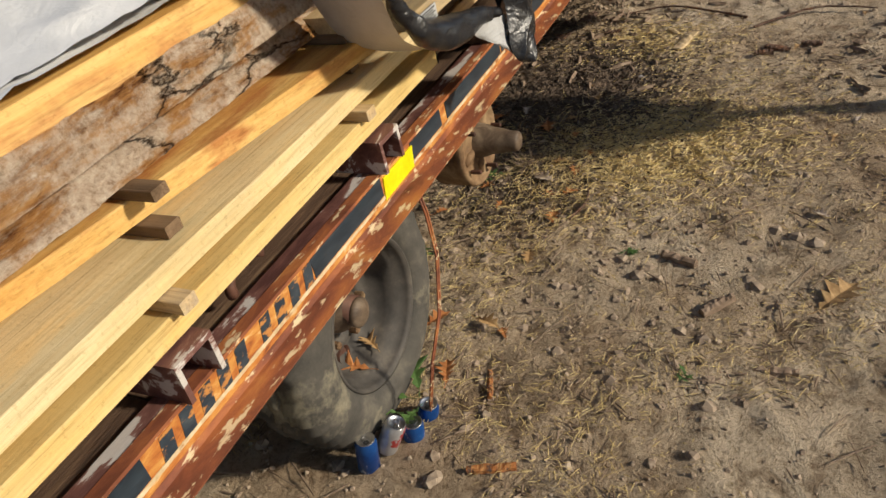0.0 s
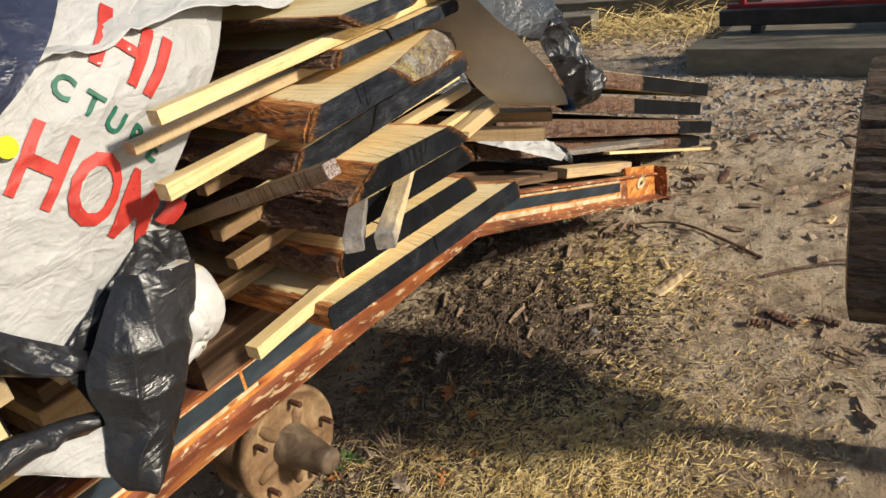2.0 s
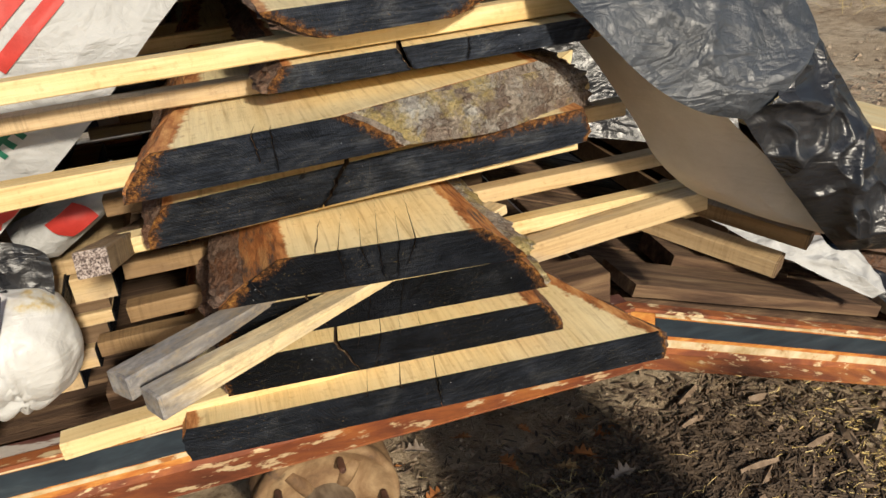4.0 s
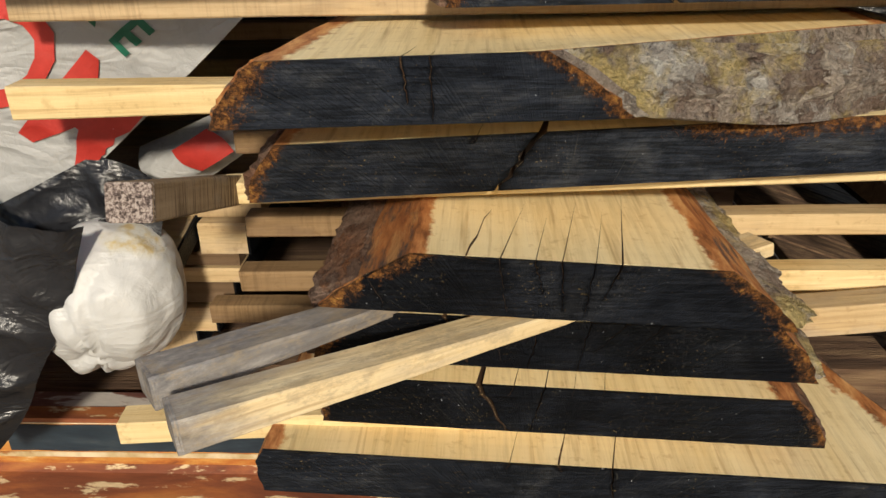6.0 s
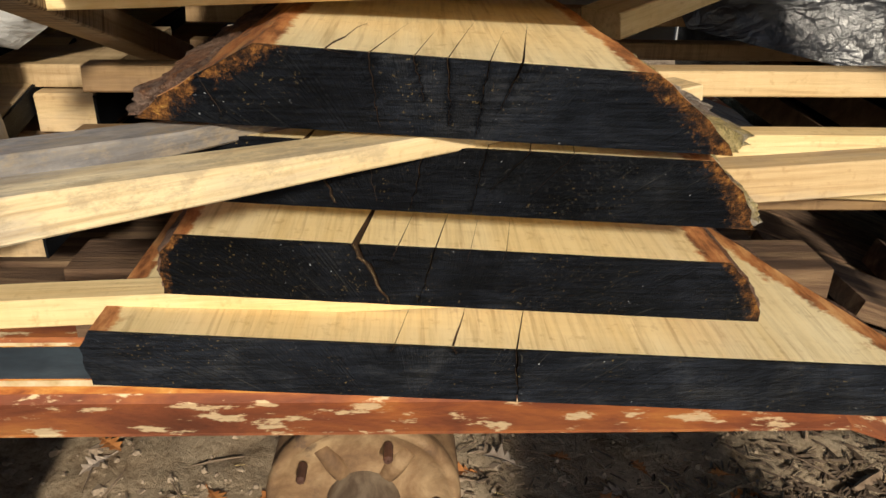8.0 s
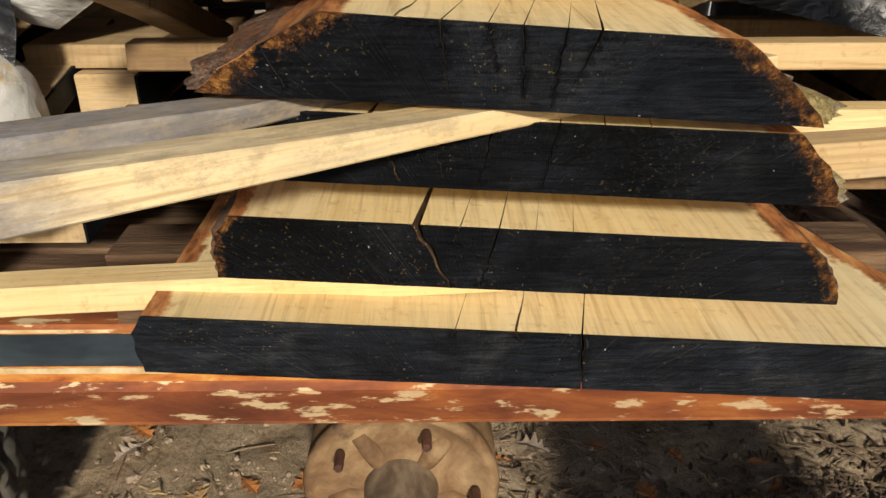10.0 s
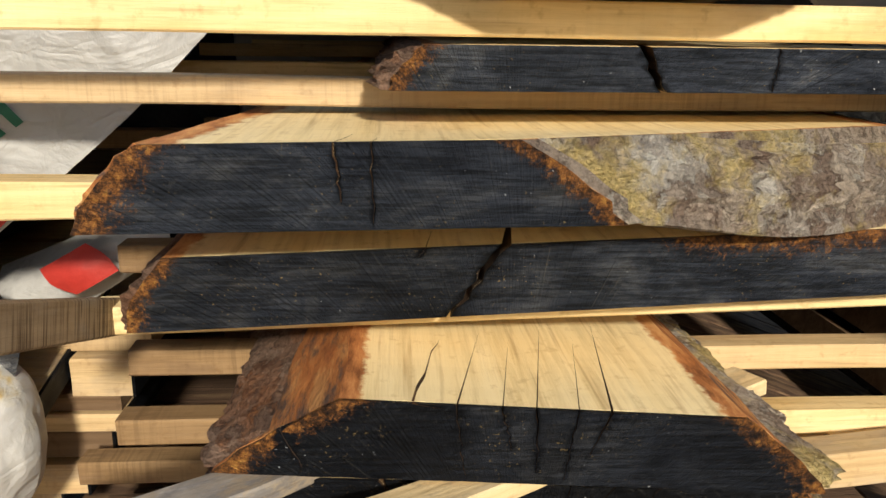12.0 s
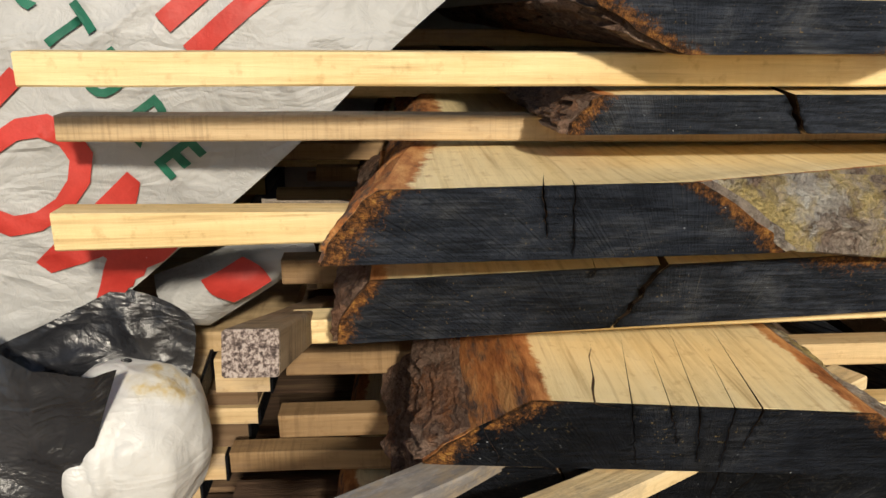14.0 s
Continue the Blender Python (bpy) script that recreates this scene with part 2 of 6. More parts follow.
BARK_X = inner_bark()
LOG_BARK = bark_of("furrowed_log_bark", ((0.10, 0.08, 0.065), (0.20, 0.16, 0.13), (0.30, 0.25, 0.20), (0.24, 0.14, 0.09)), (1, 0.22, 1), 26.0, None, 0.09, 0.016)


def sealed_end():
    """Black wax sealer brushed on end grain: saw lines, dust, bare wood towards the outline."""
    m, nt, bs = nodes_of("black_end_sealer")
    v = coords(nt, (1, 1, 1))

    def read(name, out):
        a = nt.nodes.new("ShaderNodeAttribute")
        a.attribute_name = name
        return a.outputs[out]

    def math_of(kind, *values, clamp=False):
        q = nt.nodes.new("ShaderNodeMath")
        q.operation, q.use_clamp = kind, clamp
        for k, val in enumerate(values):
            if isinstance(val, (int, float)):
                q.inputs[k].default_value = val
            else:
                nt.links.new(val, q.inputs[k])
        return q.outputs[0]

    pith = read("pith", "Vector")
    axes = nt.nodes.new("ShaderNodeSeparateXYZ")
    nt.links.new(pith, axes.inputs[0])
    turn = math_of("ARCTAN2", axes.outputs[0], axes.outputs[2])
    far = nt.nodes.new("ShaderNodeVectorMath")
    far.operation = "LENGTH"
    nt.links.new(pith, far.inputs[0])

    def polar(around, out):
        c = nt.nodes.new("ShaderNodeCombineXYZ")
        nt.links.new(math_of("MULTIPLY", turn, around), c.inputs[0])
        nt.links.new(math_of("MULTIPLY", far.outputs["Value"], out), c.inputs[1])
        return c.outputs[0]

    # near-black and greyer tones, mixed by wax coat and by painted-in light
    thick = ramp(nt, noise_of(nt, v, 9.0, 6.0, 0.6, 0.5), [(0.35, (0.0015, 0.002, 0.0028)), (0.55, (0.004, 0.005, 0.0075)), (0.74, (0.014, 0.0165, 0.022))])
    thin = ramp(nt, noise_of(nt, coords(nt, (5, 1, 8)), 2.6, 8.0, 0.74, 0.6), [(0.34, (0.012, 0.015, 0.022)), (0.52, (0.036, 0.043, 0.057)), (0.68, (0.10, 0.105, 0.112))])
    coat = math_of("MULTIPLY_ADD", noise_of(nt, v, 6.0, 5.0, 0.65), 1.1, math_of("SUBTRACT", read("coat", "Fac"), 0.62), clamp=True)
    col = mix(nt, coat, thick, thin)
    # saw kerf lines across the end
    saw = noise_of(nt, coords(nt, (26, 1, 420), (0, 0.06, 0)), 1.0, 4.0, 0.7, 0.6)
    col = mix(nt, 0.55, col, ramp(nt, saw, [(0.40, (0.25, 0.25, 0.25)), (0.60, (1.9, 1.9, 2.0))]), "MULTIPLY")
    # medullary rays, a few thin pale lines and finer dark checks
    gate = ramp(nt, noise_of(nt, v, 11.0, 4.0, 0.6), [(0.50, (0, 0, 0)), (0.64, (1, 1, 1))])
    ray = noise_of(nt, polar(95.0, 9.0), 1.0, 4.0, 0.6, 0.1)
    rays = mix(nt, ramp(nt, ray, [(0.63, (0, 0, 0)), (0.67, (1, 1, 1))]), (0, 0, 0), gate)
    col = mix(nt, mix(nt, 0.40, (0, 0, 0), rays), col, (0.105, 0.10, 0.085))
    check = noise_of(nt, polar(120.0, 7.0), 1.0, 3.0, 0.55)
    col = mix(nt, 0.7, col, ramp(nt, check, [(0.30, (0.1, 0.1, 0.1)), (0.37, (1, 1, 1))]), "MULTIPLY")
    rings = mix(nt, ramp(nt, noise_of(nt, polar(30.0, 330.0), 1.0, 3.0, 0.65, 0.25), [(0.56, (0, 0, 0)), (0.68, (1, 1, 1))]), (0, 0, 0), ramp(nt, noise_of(nt, v, 7.0, 4.0, 0.6), [(0.44, (0, 0, 0)), (0.66, (1, 1, 1))]))
    col = mix(nt, mix(nt, 0.26, (0, 0, 0), rings), col, (0.09, 0.09, 0.088))
    # dust grains and pale wax drips
    speck = ramp(nt, noise_of(nt, v, 420.0, 2.0, 0.6), [(0.66, (0, 0, 0)), (0.71, (1, 1, 1))])
    speck = mix(nt, speck, (0, 0, 0), ramp(nt, noise_of(nt, v, 17.0, 4.0, 0.6), [(0.46, (0, 0, 0)), (0.62, (1, 1, 1))]))
    col = mix(nt, mix(nt, 0.55, (0, 0, 0), speck), col, (0.32, 0.23, 0.10))
    drip = ramp(nt, noise_of(nt, v, 330.0, 1.0, 0.5), [(0.765, (0, 0, 0)), (0.80, (1, 1, 1))])
    col = mix(nt, mix(nt, drip, (0, 0, 0), gate), col, (0.55, 0.58, 0.62))
    # bare wood where the coat ran thin
    bare = math_of("MULTIPLY_ADD", noise_of(nt, v, 210.0, 9.0, 0.85, 0.3), 2.3, read("bare", "Fac"))
    bare = math_of("MULTIPLY_ADD", bare, 4.2, -7.0, clamp=True)
    tone = ramp(nt, noise_of(nt, v, 120.0, 9.0, 0.85), [(0.40, (0.012, 0.009, 0.008)), (0.48, (0.07, 0.032, 0.014)), (0.56, (0.27, 0.11, 0.03)), (0.64, (0.46, 0.24, 0.06)), (0.73, (0.58, 0.41, 0.15))])
    col = mix(nt, math_of("MULTIPLY", bare, 0.9), col, tone)
    nt.links.new(col, bs.inputs["Base Color"])
    nt.links.new(ramp(nt, saw, [(0.3, (0.36, 0.36, 0.36)), (0.7, (0.62, 0.62, 0.62))]), bs.inputs["Roughness"])
    bs.inputs["Specular IOR Level"].default_value = 0.13
    h = math_of("MULTIPLY_ADD", ray, 1.2, math_of("MULTIPLY_ADD", saw, 0.8, noise_of(nt, v, 190.0, 6.0, 0.8)))
    bump(nt, bs, h, 1.0, 0.0030)
    return m


SEALER = sealed_end()
# crack walls coloured near black, the gap's shade put into the wood
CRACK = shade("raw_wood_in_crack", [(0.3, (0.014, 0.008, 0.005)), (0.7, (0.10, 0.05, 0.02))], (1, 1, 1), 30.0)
RUST = shade("rusty_red_paint", [(0.30, (0.10, 0.032, 0.018)), (0.46, (0.24, 0.075, 0.035)), (0.58, (0.40, 0.135, 0.045)), (0.72, (0.56, 0.26, 0.07))], (0.6, 2, 2), 7.0, 8.0, 0.5, 0.62, spot=((0.72, 0.56, 0.34), 0.57, 0.61, 22.0), bumps=(0.5, 0.002, 120.0))
RUST_WEB = shade("streaked_rust_web", [(0.3, (0.16, 0.04, 0.014)), (0.45, (0.46, 0.15, 0.03)), (0.6, (0.62, 0.30, 0.07)), (0.72, (0.80, 0.66, 0.42))], (1.0, 2, 3), 12.0, 8.0, 0.5, 0.66, bumps=(0.5, 0.002, 110.0))
MAROON = shade("chipped_maroon_paint", [(0.35, (0.09, 0.035, 0.03)), (0.5, (0.17, 0.075, 0.06)), (0.53, (0.22, 0.11, 0.09)), (0.56, (0.58, 0.53, 0.49))], (0.7, 2, 2), 10.0, 8.0, 0.4, 0.6, bumps=(0.4, 0.002, 110.0))
STEEL_DARK = shade("dark_rusty_steel", [(0.3, (0.035, 0.018, 0.014)), (0.55, (0.10, 0.045, 0.03)), (0.75, (0.18, 0.075, 0.04))], (1, 1, 1), 12.0, 7.0, 0.4, 0.6, bumps=(0.4, 0.002, 100.0))
STRIPE = shade("dark_blue_decal", [(0.35, (0.012, 0.02, 0.03)), (0.6, (0.03, 0.045, 0.06)), (0.8, (0.08, 0.10, 0.11))], (0.5, 2, 2), 14.0, 6.0, 0.3, 0.45, spot=((0.34, 0.16, 0.06), 0.68, 0.71, 9.0), bumps=(0.2, 0.001, 80.0))
STRIPE_WORN = shade("worn_dark_decal", [(0.35, (0.018, 0.03, 0.045)), (0.6, (0.04, 0.055, 0.07)), (0.8, (0.10, 0.12, 0.13))], (1, 2, 2), 18.0, 6.0, 0.3, 0.5, spot=((0.50, 0.22, 0.06), 0.52, 0.57, 26.0), bumps=(0.3, 0.001, 80.0))
CREAM = shade("cream_pinstripe", [(0.35, (0.5, 0.36, 0.18)), (0.6, (0.74, 0.62, 0.42))], (1, 1, 1), 20.0, rough=0.6, spot=((0.35, 0.14, 0.04), 0.58, 0.64, 14.0))
YELLOW = shade("yellow_reflector", [(0.35, (0.72, 0.66, 0.0)), (0.65, (0.86, 0.80, 0.01))], (1, 1, 1), 12.0, rough=0.4, bumps=(0.1, 0.0005, 90.0))
DECK = shade("rotted_deck_plank", [(0.3, (0.05, 0.028, 0.018)), (0.5, (0.13, 0.075, 0.045)), (0.68, (0.25, 0.16, 0.09)), (0.8, (0.36, 0.27, 0.17))], (0.25, 3, 3), 14.0, 7.0, 0.6, 0.95, bumps=(1.0, 0.005, 60.0))
TYRE = shade("dusty_tyre_rubber", [(0.3, (0.035, 0.034, 0.032)), (0.55, (0.09, 0.082, 0.07)), (0.75, (0.18, 0.16, 0.125))], (1, 1, 1), 7.0, 6.0, 0.4, 0.9, spot=((0.27, 0.24, 0.17), 0.56, 0.68, 5.0), bumps=(0.4, 0.002, 110.0))
RIM = shade("dusty_grey_rim", [(0.3, (0.035, 0.032, 0.03)), (0.55, (0.085, 0.075, 0.065)), (0.78, (0.19, 0.16, 0.125))], (1, 1, 1), 9.0, rough=0.7, bumps=(0.25, 0.001, 90.0))
HUB = shade("muddy_rusty_hub", [(0.3, (0.08, 0.04, 0.02)), (0.5, (0.22, 0.13, 0.065)), (0.7, (0.42, 0.29, 0.16))], (1, 1, 1), 9.0, 7.0, 0.5, 0.8, spot=((0.10, 0.06, 0.04), 0.58, 0.66, 10.0), bumps=(0.6, 0.003, 80.0))

HUB_DARK = shade("greasy_dark_hub", [(0.3, (0.05, 0.032, 0.022)), (0.5, (0.13, 0.09, 0.06)), (0.7, (0.25, 0.19, 0.13))], (1, 1, 1), 14.0, 7.0, 0.5, 0.6, bumps=(0.5, 0.002, 90.0))


def sheeting(name, stops, rough, trans=0.0, bump_s=0.5):
    m, nt, bs = nodes_of(name)
    v = coords(nt, (1, 1, 1))
    wrinkle = add(nt, "ShaderNodeTexVoronoi", Scale=17.0)
    wrinkle.feature = "DISTANCE_TO_EDGE"
    warp = nt.nodes.new("ShaderNodeVectorMath")
    warp.operation = "MULTIPLY_ADD"
    nz = add(nt, "ShaderNodeTexNoise", Scale=9.0, Detail=3.0)
    nt.links.new(v, nz.inputs["Vector"])
    nt.links.new(nz.outputs["Color"], warp.inputs[0])
    warp.inputs[1].default_value = (0.12, 0.12, 0.12)
    nt.links.new(v, warp.inputs[2])
    nt.links.new(warp.outputs[0], wrinkle.inputs["Vector"])
    fine = noise_of(nt, v, 34.0, 6.0, 0.6, 2.2)
    fold = noise_of(nt, coords(nt, (9, 9, 22), (0.3, 0.6, 0.2)), 1.0, 3.0, 0.5, 0.8)
    crease = nt.nodes.new("ShaderNodeMath")
    crease.operation = "PINGPONG"
    crease.inputs[1].default_value = 0.11
    nt.links.new(fold, crease.inputs[0])
    both = nt.nodes.new("ShaderNodeMath")
    both.operation = "MULTIPLY_ADD"
    nt.links.new(crease.outputs[0], both.inputs[0])
    both.inputs[1].default_value = 5.0
    nt.links.new(fine, both.inputs[2])
    fine = both.outputs[0]
    add_ = nt.nodes.new("ShaderNodeMath")
    add_.operation = "MULTIPLY_ADD"
    nt.links.new(wrinkle.outputs["Distance"], add_.inputs[0])
    add_.inputs[1].default_value = 1.6
    nt.links.new(fine, add_.inputs[2])
    col = ramp(nt, noise_of(nt, v, 5.0, 6.0, 0.65), stops)
    nt.links.new(col, bs.inputs["Base Color"])
    bs.inputs["Roughness"].default_value = rough
    bs.inputs["Specular IOR Level"].default_value = 0.5
    bump(nt, bs, add_.outputs[0], bump_s, 0.006)
    return m


SHEET_WHITE = sheeting("white_woven_sheet", [(0.3, (0.36, 0.36, 0.355)), (0.6, (0.45, 0.45, 0.45))], 0.55, bump_s=0.45)
SHEET_COVER = sheeting("clean_white_sheet", [(0.3, (0.60, 0.60, 0.60)), (0.6, (0.68, 0.68, 0.69))], 0.55, bump_s=0.2)
SHEET_STAINED = sheeting("stained_white_sheet", [(0.24, (0.34, 0.21, 0.07)), (0.285, (0.50, 0.40, 0.22)), (0.315, (0.55, 0.53, 0.47)), (0.36, (0.56, 0.56, 0.555))], 0.42, bump_s=0.3)
# black sheet with the sky's blue-grey sheen mixed into its colour
SHEET_SHEEN = sheeting("slate_plastic_sheet", [(0.3, (0.030, 0.033, 0.038)), (0.6, (0.055, 0.062, 0.075)), (0.8, (0.10, 0.11, 0.125))], 0.34, bump_s=0.6)
END_GRAIN = shade("rough_end_grain", [(0.40, (0.07, 0.05, 0.045)), (0.5, (0.28, 0.215, 0.19)), (0.58, (0.56, 0.47, 0.42))], (1, 1, 1), 420.0, 6.0, 0.2, 0.9, bumps=(0.9, 0.004, 300.0))
SHEET_BLACK = sheeting("black_plastic_sheet", [(0.3, (0.010, 0.010, 0.012)), (0.6, (0.02, 0.021, 0.025)), (0.75, (0.05, 0.05, 0.055))], 0.26, bump_s=0.38)
SHEET_NAVY = sheeting("navy_plastic_sheet", [(0.3, (0.018, 0.022, 0.045)), (0.6, (0.035, 0.042, 0.08)), (0.8, (0.08, 0.09, 0.12))], 0.34, bump_s=0.4)
SHEET_GREY = sheeting("milky_grey_sheet", [(0.3, (0.42, 0.40, 0.37)), (0.6, (0.56, 0.54, 0.51))], 0.45, bump_s=0.25)
PRINT_RED = shade("red_print", [(0.35, (0.42, 0.03, 0.022)), (0.65, (0.55, 0.05, 0.038))], (1, 1, 1), 20.0, rough=0.55, spot=((0.75, 0.7, 0.68), 0.66, 0.70, 30.0))
PRINT_GREEN = shade("green_print", [(0.35, (0.01, 0.10, 0.06)), (0.65, (0.02, 0.16, 0.10))], (1, 1, 1), 20.0, rough=0.55)
PRINT_YELLOW = shade("yellow_print", [(0.35, (0.80, 0.66, 0.01)), (0.65, (0.86, 0.74, 0.02))], (1, 1, 1), 20.0, rough=0.55)


def soil():
    m, nt, bs = nodes_of("sandy_soil")
    v = coords(nt, (1, 1, 1))
    big = noise_of(nt, v, 0.9, 6.0, 0.6, 0.4)
    col = ramp(nt, big, [(0.3, (0.36, 0.265, 0.175)), (0.46, (0.54, 0.42, 0.295)), (0.6, (0.66, 0.54, 0.40)), (0.75, (0.74, 0.63, 0.49))])
    mid = noise_of(nt, v, 9.0, 6.0, 0.7, 0.4)
    col = mix(nt, 0.75, col, ramp(nt, mid, [(0.36, (0.36, 0.29, 0.22)), (0.47, (0.86, 0.82, 0.76)), (0.6, (1.12, 1.1, 1.06))]), "MULTIPLY")
    fine = noise_of(nt, v, 70.0, 7.0, 0.8)
    col = mix(nt, 0.85, col, ramp(nt, fine, [(0.34, (0.42, 0.36, 0.3)), (0.5, (1, 1, 1))]), "MULTIPLY")
    nt.links.new(col, bs.inputs["Base Color"])
    bs.inputs["Roughness"].default_value = 0.95
    bs.inputs["Specular IOR Level"].default_value = 0.2
    h = nt.nodes.new("ShaderNodeMath")
    h.operation = "MULTIPLY_ADD"
    nt.links.new(mid, h.inputs[0])
    h.inputs[1].default_value = 2.0
    nt.links.new(fine, h.inputs[2])
    bump(nt, bs, h.outputs[0], 1.0, 0.018)
    return m


SOIL = soil()
STRAW = shade("straw_chip", [(0.3, (0.48, 0.33, 0.12)), (0.5, (0.74, 0.55, 0.22)), (0.7, (0.88, 0.73, 0.40))], (1, 1, 1), 25.0, rough=0.5)
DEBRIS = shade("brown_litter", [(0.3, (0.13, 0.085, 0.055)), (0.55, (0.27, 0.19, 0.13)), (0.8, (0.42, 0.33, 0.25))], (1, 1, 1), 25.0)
CONCRETE = shade("weathered_timber_beam", [(0.3, (0.10, 0.085, 0.06)), (0.6, (0.22, 0.19, 0.14)), (0.8, (0.32, 0.28, 0.2))], (1, 0.3, 1), 10.0, rough=0.9)
MILL_RED = shade("red_machine_paint", [(0.3, (0.16, 0.015, 0.02)), (0.7, (0.28, 0.03, 0.03))], (1, 1, 1), 8.0, rough=0.45)
MILL_BLACK = shade("black_machine_steel", [(0.3, (0.012, 0.012, 0.014)), (0.7, (0.04, 0.04, 0.042))], (1, 1, 1), 10.0, rough=0.5)


# ---- mesh helpers ----
def put(name, bm, material, parent=None, smooth=False):
    me = bpy.data.meshes.new(name)
    bm.normal_update()
    bm.to_mesh(me)
    bm.free()
    for mt in material if isinstance(material, (list, tuple)) else (material,):
        me.materials.append(mt)
    if smooth:
        for p in me.polygons:
            p.use_smooth = True
    ob = new(name, me)
    ob.parent = parent
    return ob


def part(name, bm, material, parent, label="", smooth=False):
    ob = put(name, bm, material, parent, smooth)
    return tagged(ob, label) if label else ob


def empty(name, place=(0, 0, 0)):
    ob = new(name)
    ob.location = place
    ob.empty_display_size = 0.05
    return ob


def box(bm, lo, hi, bevel=0.0, m=None):
    vs = [bm.verts.new((x, y, z)) for x in (lo[0], hi[0]) for y in (lo[1], hi[1]) for z in (lo[2], hi[2])]
    fs = [bm.faces.new([vs[i] for i in q]) for q in ((0, 1, 3, 2), (4, 6, 7, 5), (0, 4, 5, 1), (2, 3, 7, 6), (0, 2, 6, 4), (1, 5, 7, 3))]
    if bevel:
        es = list({e for f in fs for e in f.edges})
        got = bmesh.ops.bevel(bm, geom=es, offset=bevel, segments=2, affect="EDGES", profile=0.5)
        vs = list({v for f in got["faces"] for v in f.verts} | {v for v in vs if v.is_valid})
    if m is not None:
        bmesh.ops.transform(bm, matrix=m, verts=[v for v in vs if v.is_valid])
    return bm


def prism(bm, outline, y0, y1, m=None):
    """A closed x-z outline drawn out from y0 to y1."""
    a = [bm.verts.new((x, y0, z)) for x, z in outline]
    b = [bm.verts.new((x, y1, z)) for x, z in outline]
    bm.faces.new(a)
    bm.faces.new(b[::-1])
    for i in range(len(a)):
        j = (i + 1) % len(a)
        bm.faces.new((a[j], a[i], b[i], b[j]))
    bmesh.ops.recalc_face_normals(bm, faces=bm.faces)
    if m is not None:
        bmesh.ops.transform(bm, matrix=m, verts=a + b)
    return bm


def lathe(bm, profile, steps, m=None, closed=False):
    """Rings of (radius, along y), turned round the y axis."""
    rings = []
    for r, y in profile:
        rings.append([bm.verts.new((r * math.cos(2 * math.pi * k / steps), y, r * math.sin(2 * math.pi * k / steps))) for k in range(steps)])
    for a, b in zip(rings, rings[1:]):
        for k in range(steps):
            j = (k + 1) % steps
            bm.faces.new((a[k], a[j], b[j], b[k]))
    if closed:
        bm.faces.new(rings[0])
        bm.faces.new(rings[-1][::-1])
    bmesh.ops.recalc_face_normals(bm, faces=bm.faces)
    if m is not None:
        bmesh.ops.transform(bm, matrix=m, verts=[v for r in rings for v in r])
    return bm


def tube(bm, points, radius, steps=8):
    pts = [Vector(p) for p in points]
    rings = []
    for i, p in enumerate(pts):
        d = (pts[min(i + 1, len(pts) - 1)] - pts[max(i - 1, 0)]).normalized()
        s = d.orthogonal().normalized() if not rings else None
        if s is None:
            s = (last - d * last.dot(d)).normalized()
        last = s
        t = d.cross(s)
        r = radius(i / (len(pts) - 1)) if callable(radius) else radius
        rings.append([bm.verts.new(p + r * (math.cos(2 * math.pi * k / steps) * s + math.sin(2 * math.pi * k / steps) * t)) for k in range(steps)])
    for a, b in zip(rings, rings[1:]):
        for k in range(steps):
            j = (k + 1) % steps
            bm.faces.new((a[k], a[j], b[j], b[k]))
    bm.faces.new(rings[0][::-1])
    bm.faces.new(rings[-1])
    return bm


def sheet(bm, at, nu, nv, thick=0.0):
    """A grid surface from at(u, v), u and v in 0..1, with a second skin when thick."""
    g = [[bm.verts.new(at(i / nu, j / nv)) for j in range(nv + 1)] for i in range(nu + 1)]
    fs = [bm.faces.new((g[i][j], g[i + 1][j], g[i + 1][j + 1], g[i][j + 1])) for i in range(nu) for j in range(nv)]
    if thick:
        bm.normal_update()
        bmesh.ops.solidify(bm, geom=fs, thickness=thick)
    return bm


def nz(x, y=0.0, z=0.0):
    return noise.noise((x, y, z))


def along(a, b):
    """A pose at a whose x axis runs towards b and whose z axis is up."""
    a, b = Vector(a), Vector(b)
    x = (b - a).normalized()
    y = Vector((0, 0, 1)).cross(x).normalized()
    z = x.cross(y)
    m = Matrix((x, y, z)).transposed().to_4x4()
    m.translation = a
    return m


# ---- ground ----
def ground_height(x, y):
    d = max(0.0, math.hypot(x - 2.5, y + 0.2) - 9.0)
    h = 0.018 * nz(x * 1.3, y * 1.3, 3.0) + 0.014 * nz(x * 4.1, y * 4.1, 8.0) + 0.013 * nz(x * 11, y * 11, 5.0) + 0.010 * nz(x * 24, y * 24, 2.0)
    return h / (1 + 0.3 * d)


def build_ground():
    bm = bmesh.new()
    xs = [-400, -120, -40, -15, -6, -3, -1.5, -1.0, -0.7] + [-0.5 + 0.025 * i for i in range(220)] + [5.0 + 0.08 * i for i in range(54)] + [9.3, 10, 11, 13, 16, 25, 60, 160, 400]
    ys = [-400, -120, -40, -14, -7, -4.5, -3.4] + [-2.6 + 0.1 * i for i in range(6)] + [-2.0 + 0.025 * i for i in range(140)] + [1.5 + 0.1 * i for i in range(21)] + [3.8, 4.2, 4.8, 5.6, 7, 9, 13, 25, 60, 160, 400]
    g = [[bm.verts.new((x, y, ground_height(x, y))) for y in ys] for x in xs]
    for i in range(len(xs) - 1):
        for j in range(len(ys) - 1):
            bm.faces.new((g[i][j], g[i + 1][j], g[i + 1][j + 1], g[i][j + 1]))
    tagged(put("ground", bm, SOIL, smooth=True), "dry sandy soil yard with bark and sawdust", "ground", kind="structure")


build_ground()


